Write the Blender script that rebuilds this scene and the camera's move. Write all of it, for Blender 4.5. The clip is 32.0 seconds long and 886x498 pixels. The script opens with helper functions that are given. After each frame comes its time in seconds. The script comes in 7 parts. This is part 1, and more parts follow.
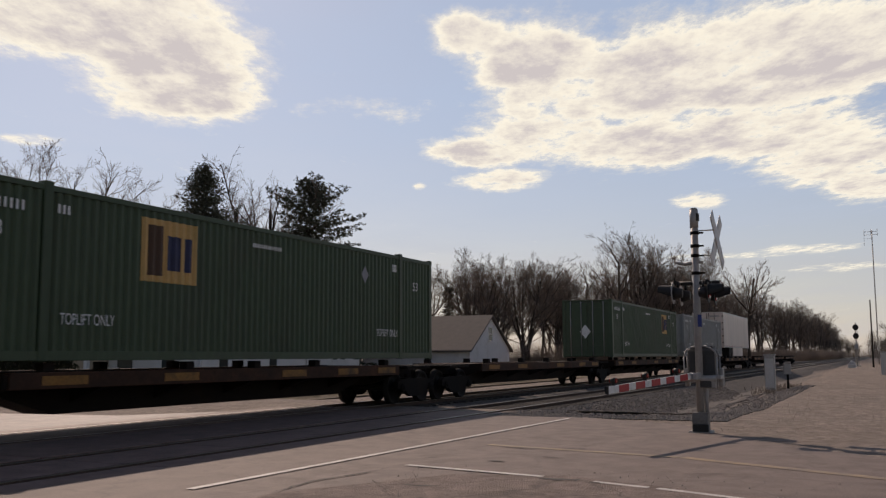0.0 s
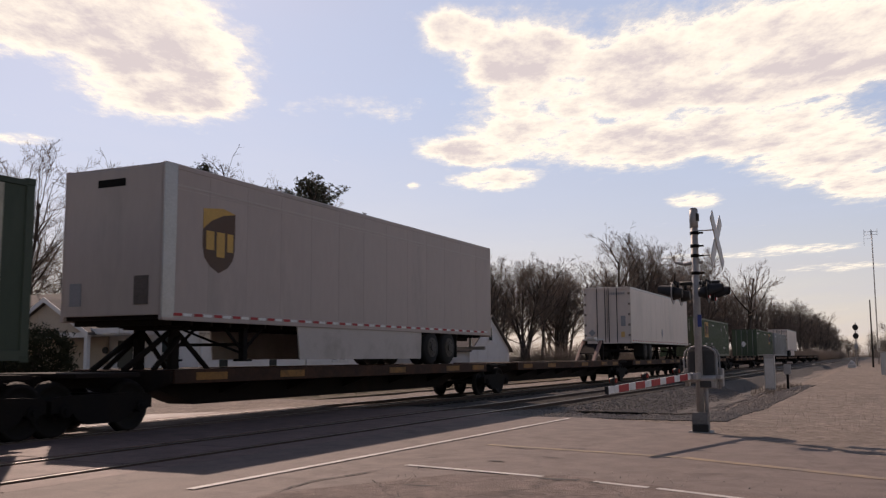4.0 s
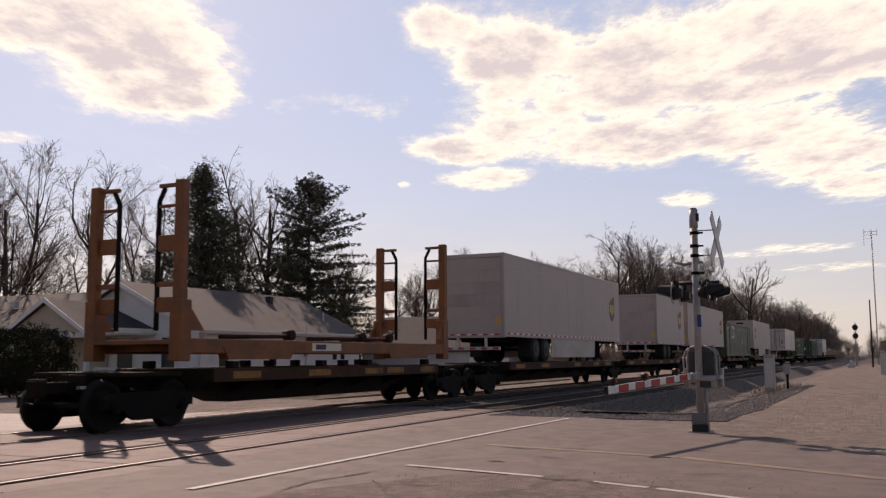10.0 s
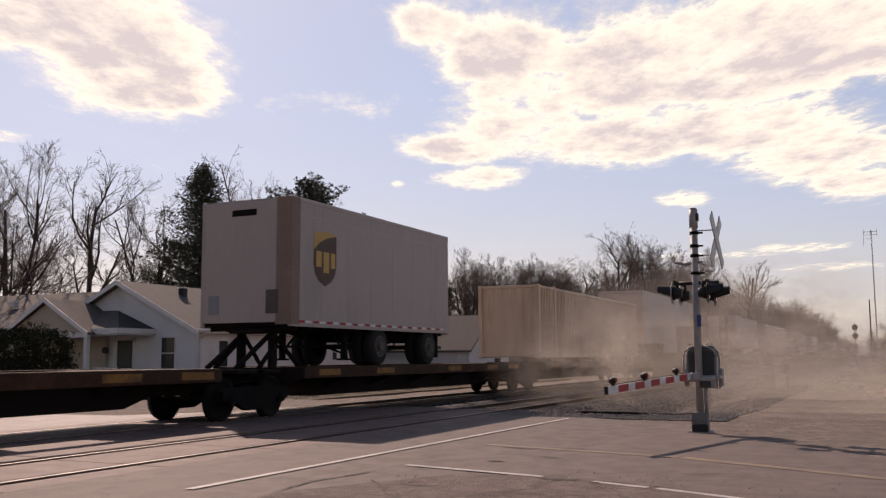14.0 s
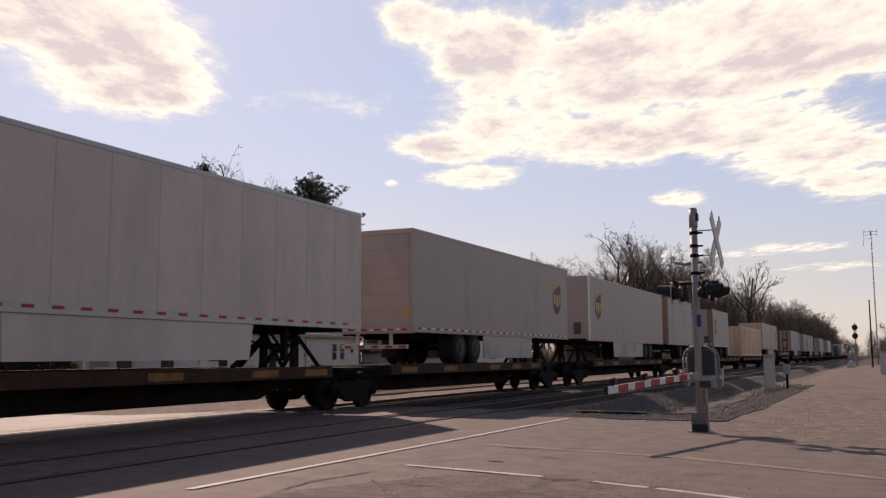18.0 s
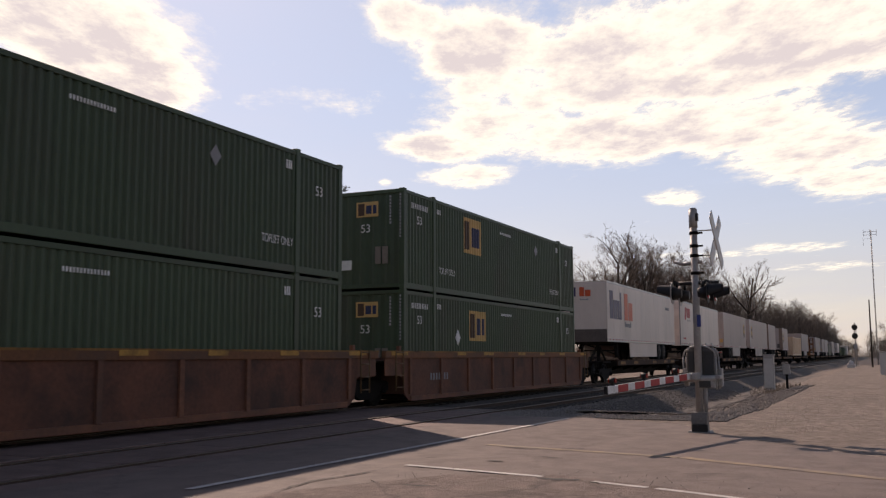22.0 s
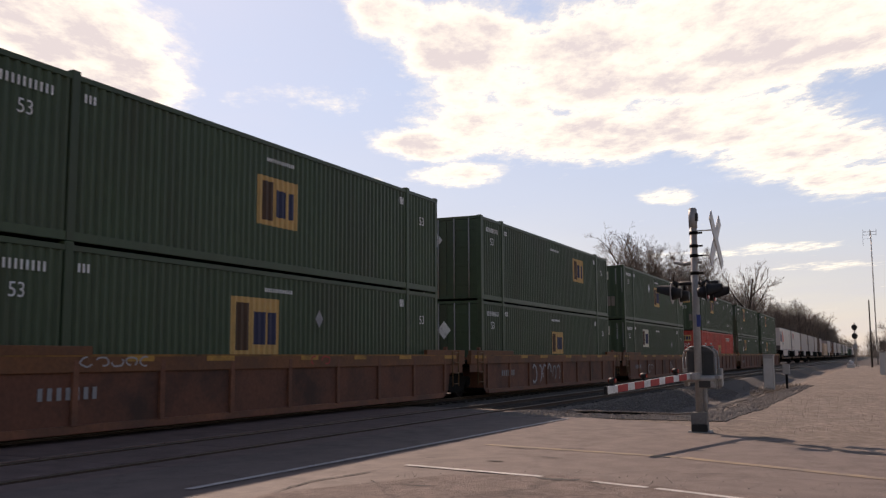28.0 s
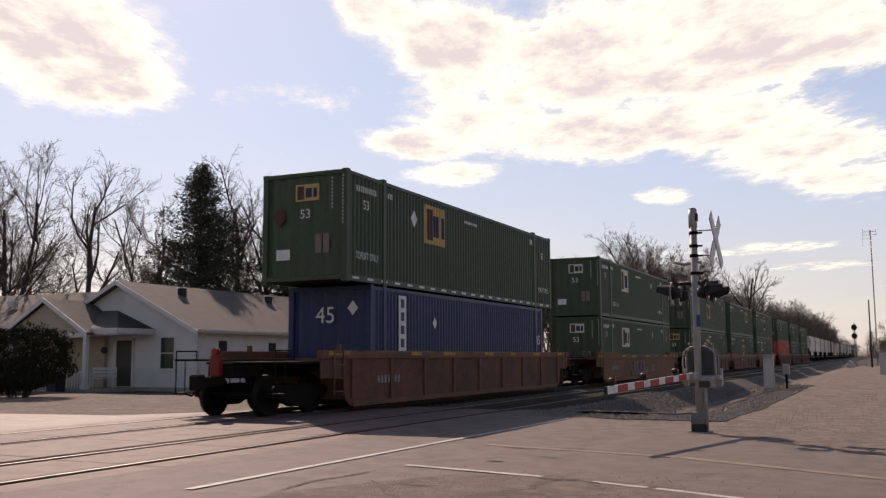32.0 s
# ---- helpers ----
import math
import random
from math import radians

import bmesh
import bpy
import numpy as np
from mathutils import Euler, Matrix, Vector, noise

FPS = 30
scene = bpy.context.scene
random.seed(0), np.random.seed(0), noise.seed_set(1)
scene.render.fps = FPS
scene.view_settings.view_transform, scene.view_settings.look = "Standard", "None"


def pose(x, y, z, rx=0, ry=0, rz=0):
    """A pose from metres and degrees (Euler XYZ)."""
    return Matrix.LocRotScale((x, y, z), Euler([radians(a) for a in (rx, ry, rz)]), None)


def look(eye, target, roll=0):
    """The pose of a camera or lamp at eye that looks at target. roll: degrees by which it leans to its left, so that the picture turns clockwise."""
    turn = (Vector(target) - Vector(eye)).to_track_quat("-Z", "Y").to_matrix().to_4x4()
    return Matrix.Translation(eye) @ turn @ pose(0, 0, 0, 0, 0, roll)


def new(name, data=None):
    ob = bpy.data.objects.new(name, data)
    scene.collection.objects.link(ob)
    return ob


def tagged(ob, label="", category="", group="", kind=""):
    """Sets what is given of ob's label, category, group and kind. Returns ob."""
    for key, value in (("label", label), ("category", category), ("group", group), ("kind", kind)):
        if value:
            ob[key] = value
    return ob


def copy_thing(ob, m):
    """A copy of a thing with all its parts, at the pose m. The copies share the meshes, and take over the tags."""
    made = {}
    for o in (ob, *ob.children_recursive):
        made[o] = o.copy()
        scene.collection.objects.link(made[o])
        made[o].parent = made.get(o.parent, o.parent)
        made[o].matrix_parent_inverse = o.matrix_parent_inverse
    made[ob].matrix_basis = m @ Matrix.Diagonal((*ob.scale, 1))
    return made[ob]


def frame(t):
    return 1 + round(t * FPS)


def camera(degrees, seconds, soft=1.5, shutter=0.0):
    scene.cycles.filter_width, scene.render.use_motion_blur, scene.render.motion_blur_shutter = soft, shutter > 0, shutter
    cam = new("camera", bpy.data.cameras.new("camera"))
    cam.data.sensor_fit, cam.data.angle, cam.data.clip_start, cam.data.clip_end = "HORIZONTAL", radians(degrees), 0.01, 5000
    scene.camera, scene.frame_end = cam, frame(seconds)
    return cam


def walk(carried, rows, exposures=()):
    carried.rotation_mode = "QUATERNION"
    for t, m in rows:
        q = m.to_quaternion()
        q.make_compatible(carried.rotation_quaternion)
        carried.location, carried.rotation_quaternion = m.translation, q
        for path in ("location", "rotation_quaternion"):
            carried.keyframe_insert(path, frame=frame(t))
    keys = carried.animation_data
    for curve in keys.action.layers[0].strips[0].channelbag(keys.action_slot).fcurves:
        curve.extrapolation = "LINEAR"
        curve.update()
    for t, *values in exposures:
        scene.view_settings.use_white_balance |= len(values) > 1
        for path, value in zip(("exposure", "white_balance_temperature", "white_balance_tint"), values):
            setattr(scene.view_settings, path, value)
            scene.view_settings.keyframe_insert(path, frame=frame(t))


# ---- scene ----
# ---------------------------------------------------------------- camera
cam = camera(51.08, 32.0, soft=1.3, shutter=0.08)
EYE = Vector((0.0, 0.0, 1.36))
YAW, PITCH, ROLL = 25.084, 6.6455, -0.278


def camera_pose(yaw):
    a, p = radians(yaw), radians(PITCH)
    aim = EYE + Vector((math.cos(a) * math.cos(p), math.sin(a) * math.cos(p), math.sin(p)))
    return look(EYE, aim, ROLL)


walk(cam, [(0.0, camera_pose(YAW + 0.035)), (16.0, camera_pose(YAW)), (32.0, camera_pose(YAW - 0.035))],
     exposures=[(0.0, -0.28, 7650, 23), (2.0, -0.2, 7650, 24), (5.5, -0.04, 7900, 30), (16.0, -0.05, 7900, 30), (21.0, 0.02, 7850, 28), (32.0, 0.1, 7850, 27)])

# ---------------------------------------------------------------- light
SUN_AZ, SUN_EL = 46.5, 37.5
world = bpy.data.worlds.new("sky")
scene.world = world
world.use_nodes = True
wn, wl = world.node_tree.nodes, world.node_tree.links
sky = wn.new("ShaderNodeTexSky")
sky.sky_type, sky.sun_disc = "NISHITA", False
sky.sun_elevation, sky.sun_rotation = radians(SUN_EL), radians(90 - SUN_AZ)
sky.air_density, sky.dust_density, sky.ozone_density = 1.0, 0.5, 1.3
wl.new(sky.outputs[0], wn["Background"].inputs["Color"])
wn["Background"].inputs["Strength"].default_value = 0.097
sun_data = bpy.data.lights.new("sun", "SUN")
sun_data.energy, sun_data.angle, sun_data.color = 3.5, radians(0.6), (1.0, 0.93, 0.84)
sun = new("sun", sun_data)
sa, se = radians(SUN_AZ), radians(SUN_EL)
sun.matrix_world = look((0, 0, 60), (-40 * math.cos(sa) * math.cos(se), -40 * math.sin(sa) * math.cos(se), 60 - 40 * math.sin(se)))

# ---------------------------------------------------------------- materials
MATS = {}


def mat(name, col, rough=0.7, metal=0.0, vary=0.15, scale=2.0, fine=25.0, bump=0.15, dirt=None, dirt_amt=0.0,
        stretch=(1, 1, 1), rand=0.0, spec=0.4, bump_dist=0.01):
    """Painted or raw surface: base colour varied at two scales, fine relief, optional blotches of dirt."""
    if name in MATS:
        return MATS[name]
    m = bpy.data.materials.new(name)
    m.use_nodes = True
    n, l = m.node_tree.nodes, m.node_tree.links
    b = n["Principled BSDF"]
    tc = n.new("ShaderNodeTexCoord")
    mp = n.new("ShaderNodeMapping")
    mp.inputs["Scale"].default_value = stretch
    l.new(tc.outputs["Object"], mp.inputs[0])
    vec = mp.outputs[0]
    if rand:
        oi = n.new("ShaderNodeObjectInfo")
        ad = n.new("ShaderNodeVectorMath")
        ad.operation = "MULTIPLY_ADD"
        ad.inputs[1].default_value = (37, 91, 53)
        l.new(oi.outputs["Random"], ad.inputs[0])
        l.new(vec, ad.inputs[2])
        vec = ad.outputs[0]
    big = n.new("ShaderNodeTexNoise")
    big.inputs["Scale"].default_value, big.inputs["Detail"].default_value = scale, 5
    sm = n.new("ShaderNodeTexNoise")
    sm.inputs["Scale"].default_value, sm.inputs["Detail"].default_value = fine, 3
    l.new(vec, big.inputs[0]), l.new(vec, sm.inputs[0])
    add = n.new("ShaderNodeMath")
    add.operation = "ADD"
    l.new(big.outputs["Fac"], add.inputs[0]), l.new(sm.outputs["Fac"], add.inputs[1])
    mr = n.new("ShaderNodeMapRange")
    mr.inputs["From Min"].default_value, mr.inputs["From Max"].default_value = 0.65, 1.35
    mr.inputs["To Min"].default_value, mr.inputs["To Max"].default_value = 1 - vary, 1 + vary
    l.new(add.outputs[0], mr.inputs[0])
    val = mr.outputs[0]
    if rand:
        rr = n.new("ShaderNodeMapRange")
        rr.inputs["To Min"].default_value, rr.inputs["To Max"].default_value = 1 - rand, 1 + rand
        l.new(oi.outputs["Random"], rr.inputs[0])
        mu = n.new("ShaderNodeMath")
        mu.operation = "MULTIPLY"
        l.new(val, mu.inputs[0]), l.new(rr.outputs[0], mu.inputs[1])
        val = mu.outputs[0]
    vm = n.new("ShaderNodeVectorMath")
    vm.operation = "SCALE"
    vm.inputs[0].default_value = col
    l.new(val, vm.inputs["Scale"])
    out = vm.outputs[0]
    if dirt:
        dn = n.new("ShaderNodeTexNoise")
        dn.inputs["Scale"].default_value, dn.inputs["Detail"].default_value = scale * 0.6, 8
        dn.inputs["Roughness"].default_value = 0.65
        l.new(vec, dn.inputs[0])
        dr = n.new("ShaderNodeMapRange")
        dr.inputs["From Min"].default_value, dr.inputs["From Max"].default_value = 0.62 - 0.3 * dirt_amt, 0.78 - 0.2 * dirt_amt
        dr.inputs["To Max"].default_value = 0.85
        l.new(dn.outputs["Fac"], dr.inputs[0])
        mx = n.new("ShaderNodeMix")
        mx.data_type = "RGBA"
        l.new(dr.outputs[0], mx.inputs["Factor"])
        l.new(out, mx.inputs["A"])
        mx.inputs["B"].default_value = (*dirt, 1)
        out = mx.outputs["Result"]
    l.new(out, b.inputs["Base Color"])
    b.inputs["Metallic"].default_value = metal
    b.inputs["Specular IOR Level"].default_value = spec
    rr2 = n.new("ShaderNodeMapRange")
    rr2.inputs["To Min"].default_value, rr2.inputs["To Max"].default_value = max(0.05, rough - 0.12), min(1, rough + 0.12)
    l.new(big.outputs["Fac"], rr2.inputs[0])
    l.new(rr2.outputs[0], b.inputs["Roughness"])
    if bump:
        bp = n.new("ShaderNodeBump")
        bp.inputs["Strength"].default_value, bp.inputs["Distance"].default_value = bump, bump_dist
        l.new(sm.outputs["Fac"], bp.inputs["Height"])
        l.new(bp.outputs[0], b.inputs["Normal"])
    MATS[name] = m
    return m


GREEN = mat("container_green", (0.046, 0.075, 0.038), 0.5, vary=0.16, scale=0.7, fine=9, dirt=(0.052, 0.058, 0.034), dirt_amt=0.45, rand=0.12, bump=0.06, stretch=(1, 1, 0.35))
RIB_PALE = mat("rib_faded", (0.46, 0.43, 0.34), 0.6, vary=0.2, scale=2, dirt=(0.30, 0.29, 0.22), dirt_amt=0.45)
GREEN_LT = mat("container_green_faded", (0.030, 0.048, 0.028), 0.5, vary=0.14, scale=0.7, fine=9, dirt=(0.06, 0.075, 0.05), dirt_amt=0.4, rand=0.1, bump=0.06, stretch=(1, 1, 0.35))
RED = mat("container_red", (0.55, 0.058, 0.036), 0.5, vary=0.16, scale=0.8, fine=9, dirt=(0.34, 0.055, 0.036), dirt_amt=0.4, rand=0.1, bump=0.06, stretch=(1, 1, 0.35))
BLUE = mat("container_blue", (0.014, 0.024, 0.095), 0.45, vary=0.14, scale=0.8, fine=9, dirt=(0.03, 0.045, 0.11), dirt_amt=0.4, bump=0.06, stretch=(1, 1, 0.35))
TAN = mat("container_tan", (0.74, 0.51, 0.34), 0.42, vary=0.07, scale=0.8, fine=9, dirt=(0.44, 0.25, 0.15), dirt_amt=0.38, bump=0.06, stretch=(1, 1, 0.22))
GREYBOX = mat("container_grey", (0.28, 0.28, 0.27), 0.55, vary=0.12, scale=0.8, fine=9, dirt=(0.16, 0.14, 0.12), dirt_amt=0.4)
TRAILER_GREY = mat("trailer_grey", (0.43, 0.352, 0.316), 0.5, vary=0.05, scale=0.6, fine=7, dirt=(0.27, 0.24, 0.21), dirt_amt=0.25, rand=0.02, bump=0.04, stretch=(1, 1, 0.3))
TRAILER_WHITE = mat("trailer_white", (0.63, 0.527, 0.472), 0.42, vary=0.06, scale=0.6, fine=7, dirt=(0.48, 0.41, 0.36), dirt_amt=0.42, rand=0.06, bump=0.04, stretch=(1, 1, 0.3))
NOSE_BROWN = mat("nose_brown", (0.25, 0.165, 0.125), 0.6, vary=0.2, scale=2)
NOSE_DARK = mat("nose_dark", (0.11, 0.085, 0.075), 0.7, vary=0.3, scale=2)
CREASE = mat("trailer_crease", (0.45, 0.39, 0.35), 0.5, vary=0.1)
TRAILER_RAIL = mat("trailer_rail", (0.42, 0.41, 0.40), 0.4, 0.6, vary=0.12)
SKIRT = mat("trailer_skirt", (0.46, 0.41, 0.38), 0.5, vary=0.1, scale=1.2, dirt=(0.3, 0.26, 0.22), dirt_amt=0.5, rand=0.05)
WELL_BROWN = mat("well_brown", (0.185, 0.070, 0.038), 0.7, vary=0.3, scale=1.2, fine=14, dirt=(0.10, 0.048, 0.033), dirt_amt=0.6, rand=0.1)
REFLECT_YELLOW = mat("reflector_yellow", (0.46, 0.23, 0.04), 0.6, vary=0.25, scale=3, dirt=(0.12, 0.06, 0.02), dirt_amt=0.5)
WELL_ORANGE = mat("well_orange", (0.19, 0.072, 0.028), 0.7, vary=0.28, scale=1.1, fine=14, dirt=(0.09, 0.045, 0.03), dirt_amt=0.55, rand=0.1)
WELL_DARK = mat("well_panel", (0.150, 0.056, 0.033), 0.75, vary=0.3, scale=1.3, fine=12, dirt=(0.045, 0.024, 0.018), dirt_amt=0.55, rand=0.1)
SILL_YELLOW = mat("sill_yellow", (0.27, 0.12, 0.024), 0.65, vary=0.3, scale=3, dirt=(0.05, 0.026, 0.013), dirt_amt=0.6)
CAR_DARK = mat("car_dark", (0.013, 0.0095, 0.008), 0.85, vary=0.3, scale=2, dirt=(0.022, 0.013, 0.009), dirt_amt=0.5, spec=0.15)
CAR_RUST = mat("car_rust", (0.042, 0.018, 0.012), 0.8, vary=0.35, scale=2, dirt=(0.016, 0.010, 0.008), dirt_amt=0.65, spec=0.15)
SILL_RUST = mat("sill_rust", (0.066, 0.029, 0.016), 0.75, vary=0.35, scale=1.5, fine=12, dirt=(0.030, 0.016, 0.011), dirt_amt=0.6, spec=0.2)
STEEL_BLACK = mat("steel_black", (0.009, 0.0075, 0.007), 0.8, vary=0.3, dirt=(0.016, 0.011, 0.008), dirt_amt=0.4, spec=0.12)
WHEEL = mat("wheel_steel", (0.013, 0.011, 0.010), 0.7, 0.0, vary=0.3, spec=0.15)
RACK = mat("rack_orange", (0.23, 0.081, 0.024), 0.6, vary=0.22, scale=2, dirt=(0.12, 0.05, 0.025), dirt_amt=0.5)
WHITE_MARK = mat("white_mark", (0.72, 0.72, 0.70), 0.6, vary=0.12, scale=8, dirt=(0.4, 0.4, 0.37), dirt_amt=0.3)
YELLOW_MARK = mat("yellow_mark", (0.60, 0.36, 0.13), 0.55, vary=0.1, scale=3, dirt=(0.45, 0.3, 0.1), dirt_amt=0.3)
CREAM_MARK = mat("cream_mark", (0.66, 0.62, 0.50), 0.55, vary=0.1, scale=3)
NAVY = mat("navy_mark", (0.022, 0.025, 0.075), 0.5, vary=0.2, scale=5)
PURPLE = mat("purple_mark", (0.045, 0.03, 0.09), 0.45, vary=0.1)
ORANGE_MARK = mat("orange_mark", (0.62, 0.085, 0.025), 0.45, vary=0.1)
RED_MARK = mat("red_mark", (0.42, 0.02, 0.025), 0.5, vary=0.15)
BROWN_MARK = mat("brown_mark", (0.075, 0.032, 0.014), 0.5, vary=0.15)
GOLD_MARK = mat("gold_mark", (0.55, 0.31, 0.06), 0.45, vary=0.15)
GREY_MARK = mat("grey_mark", (0.25, 0.25, 0.26), 0.6, vary=0.15)
RUBBER = mat("rubber", (0.012, 0.0115, 0.011), 0.85, vary=0.2, fine=40)
RIM = mat("rim", (0.06, 0.055, 0.05), 0.6, 0.2, vary=0.25, dirt=(0.05, 0.04, 0.03), dirt_amt=0.6)
PALE = mat("scrawl_pale", (0.36, 0.35, 0.36), 0.7, vary=0.2, scale=4)
GALV = mat("galvanised", (0.33, 0.315, 0.30), 0.55, 0.2, vary=0.16, scale=6)
ALU = mat("aluminium", (0.48, 0.46, 0.44), 0.5, 0.3, vary=0.15)
BLACK_PAINT = mat("black_paint", (0.014, 0.014, 0.014), 0.6, vary=0.2)
LENS = mat("lamp_lens", (0.25, 0.012, 0.01), 0.2, vary=0.1)
CONCRETE = mat("concrete", (0.34, 0.32, 0.295), 0.85, vary=0.2, scale=3, fine=40, bump=0.3)
BALLAST = mat("ballast", (0.085, 0.072, 0.062), 0.95, vary=0.45, scale=9, fine=30, bump=0.9, bump_dist=0.05)
STONE = mat("stone", (0.22, 0.193, 0.168), 0.9, vary=0.3, scale=15, fine=60, bump=0.4)
TIE = mat("tie_wood", (0.05, 0.04, 0.032), 0.9, vary=0.35, scale=4, fine=30, bump=0.5, rand=0.3)
RAIL = mat("rail_side", (0.075, 0.045, 0.032), 0.8, 0.2, vary=0.3, scale=3)
RAILTOP = mat("rail_top", (0.17, 0.155, 0.145), 0.36, 1.0, vary=0.08, scale=3)
SIDING_W = mat("siding_white", (0.70, 0.68, 0.66), 0.6, vary=0.06, scale=1.2, dirt=(0.55, 0.52, 0.48), dirt_amt=0.3)
SIDING_T = mat("siding_tan", (0.44, 0.36, 0.28), 0.65, vary=0.08, scale=1.2, dirt=(0.34, 0.28, 0.22), dirt_amt=0.3)
TRIM = mat("trim_white", (0.66, 0.64, 0.62), 0.5, vary=0.08)
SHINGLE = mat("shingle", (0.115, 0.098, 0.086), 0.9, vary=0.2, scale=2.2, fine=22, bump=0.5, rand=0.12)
# same shingle, with the shade of the hip end put into its colour
SHINGLE_SHADED = mat("shingle_shaded", (0.045, 0.042, 0.04), 0.9, vary=0.2, scale=2.2, fine=22, bump=0.5, rand=0.12)
DOOR_DK = mat("door_dark", (0.03, 0.035, 0.03), 0.4, vary=0.2)
BARK = mat("bark", (0.075, 0.058, 0.047), 0.95, vary=0.3, scale=3, fine=20, bump=0.5, rand=0.2)
TWIG = mat("twig", (0.17, 0.13, 0.106), 0.95, vary=0.25, scale=1, fine=8, bump=0, rand=0.25)
NEEDLE = mat("needle", (0.098, 0.102, 0.075), 0.85, vary=0.4, scale=1.2, fine=9, bump=0, spec=0.05)
BUSHLEAF = mat("bush_leaf", (0.032, 0.036, 0.022), 0.95, vary=0.4, scale=2, fine=12, bump=0, spec=0.02)
GRASSDRY = mat("dry_grass", (0.20, 0.17, 0.095), 0.95, vary=0.35, scale=1.0, fine=10, bump=0)


def glass_mat():
    m = bpy.data.materials.new("window_glass")
    m.use_nodes = True
    b = m.node_tree.nodes["Principled BSDF"]
    b.inputs["Base Color"].default_value = (0.035, 0.045, 0.045, 1)
    b.inputs["Roughness"].default_value = 0.06
    b.inputs["Specular IOR Level"].default_value = 0.3
    return m


GLASS = glass_mat()
SEAM = mat("seam_grime", (0.22, 0.18, 0.15), 0.8, vary=0.2)
BRUSH = mat("brushwood", (0.21, 0.16, 0.128), 0.95, vary=0.3, scale=1, fine=8, bump=0)
GRAB = mat("grab_iron", (0.17, 0.095, 0.042), 0.6, vary=0.3, scale=3, dirt=(0.12, 0.07, 0.035), dirt_amt=0.45)


def mixed_ground(name, cols, scales, rough=0.95, bump=0.6, dist=0.03, cracks=0.0, streak=None):
    """A worn sheet of several colours blended by noise of falling size."""
    cols = [(c[0] * 1.04, c[1] * 0.985, c[2] * 0.985) for c in cols]
    m = bpy.data.materials.new(name)
    m.use_nodes = True
    n, l = m.node_tree.nodes, m.node_tree.links
    b = n["Principled BSDF"]
    tc = n.new("ShaderNodeTexCoord")
    out = None
    for i, (c, s) in enumerate(zip(cols[1:], scales)):
        t = n.new("ShaderNodeTexNoise")
        t.inputs["Scale"].default_value, t.inputs["Detail"].default_value, t.inputs["Roughness"].default_value = s, 6, 0.6
        vec = tc.outputs["Object"]
        if streak and i == 0:
            mp = n.new("ShaderNodeMapping")
            mp.inputs["Scale"].default_value, mp.inputs["Rotation"].default_value = streak[0], (0, 0, radians(streak[1]))
            l.new(vec, mp.inputs[0])
            vec = mp.outputs[0]
        l.new(vec, t.inputs[0])
        r = n.new("ShaderNodeMapRange")
        r.inputs["From Min"].default_value, r.inputs["From Max"].default_value = 0.40, 0.62
        l.new(t.outputs["Fac"], r.inputs[0])
        mx = n.new("ShaderNodeMix")
        mx.data_type = "RGBA"
        l.new(r.outputs[0], mx.inputs["Factor"])
        if out is None:
            mx.inputs["A"].default_value = (*cols[0], 1)
        else:
            l.new(out, mx.inputs["A"])
        mx.inputs["B"].default_value = (*c, 1)
        out = mx.outputs["Result"]
    g = n.new("ShaderNodeTexNoise")
    g.inputs["Scale"].default_value, g.inputs["Detail"].default_value = 55, 4
    l.new(tc.outputs["Object"], g.inputs[0])
    gr = n.new("ShaderNodeMapRange")
    gr.inputs["From Min"].default_value, gr.inputs["From Max"].default_value = 0.3, 0.7
    gr.inputs["To Min"].default_value, gr.inputs["To Max"].default_value = 0.78, 1.22
    l.new(g.outputs["Fac"], gr.inputs[0])
    vm = n.new("ShaderNodeVectorMath")
    vm.operation = "SCALE"
    l.new(out, vm.inputs[0]), l.new(gr.outputs[0], vm.inputs["Scale"])
    out = vm.outputs[0]
    if cracks:
        v = n.new("ShaderNodeTexVoronoi")
        v.feature = "DISTANCE_TO_EDGE"
        v.inputs["Scale"].default_value = 0.55
        w = n.new("ShaderNodeTexNoise")
        w.inputs["Scale"].default_value, w.inputs["Detail"].default_value = 2.2, 6
        l.new(tc.outputs["Object"], w.inputs[0])
        wm = n.new("ShaderNodeVectorMath")
        wm.operation = "MULTIPLY_ADD"
        wm.inputs[1].default_value = (0.9, 0.9, 0)
        l.new(w.outputs["Color"], wm.inputs[0]), l.new(tc.outputs["Object"], wm.inputs[2])
        l.new(wm.outputs[0], v.inputs["Vector"])
        cr = n.new("ShaderNodeMapRange")
        cr.inputs["From Max"].default_value = 0.022
        cr.inputs["To Min"].default_value, cr.inputs["To Max"].default_value = cracks, 0.0
        l.new(v.outputs["Distance"], cr.inputs[0])
        k = n.new("ShaderNodeMix")
        k.data_type = "RGBA"
        l.new(cr.outputs[0], k.inputs["Factor"]), l.new(out, k.inputs["A"])
        k.inputs["B"].default_value = (0.05, 0.045, 0.04, 1)
        out = k.outputs["Result"]
    l.new(out, b.inputs["Base Color"])
    b.inputs["Roughness"].default_value = rough
    b.inputs["Specular IOR Level"].default_value = 0.25
    bp = n.new("ShaderNodeBump")
    bp.inputs["Strength"].default_value, bp.inputs["Distance"].default_value = bump, dist
    l.new(g.outputs["Fac"], bp.inputs["Height"])
    l.new(bp.outputs[0], b.inputs["Normal"])
    return m


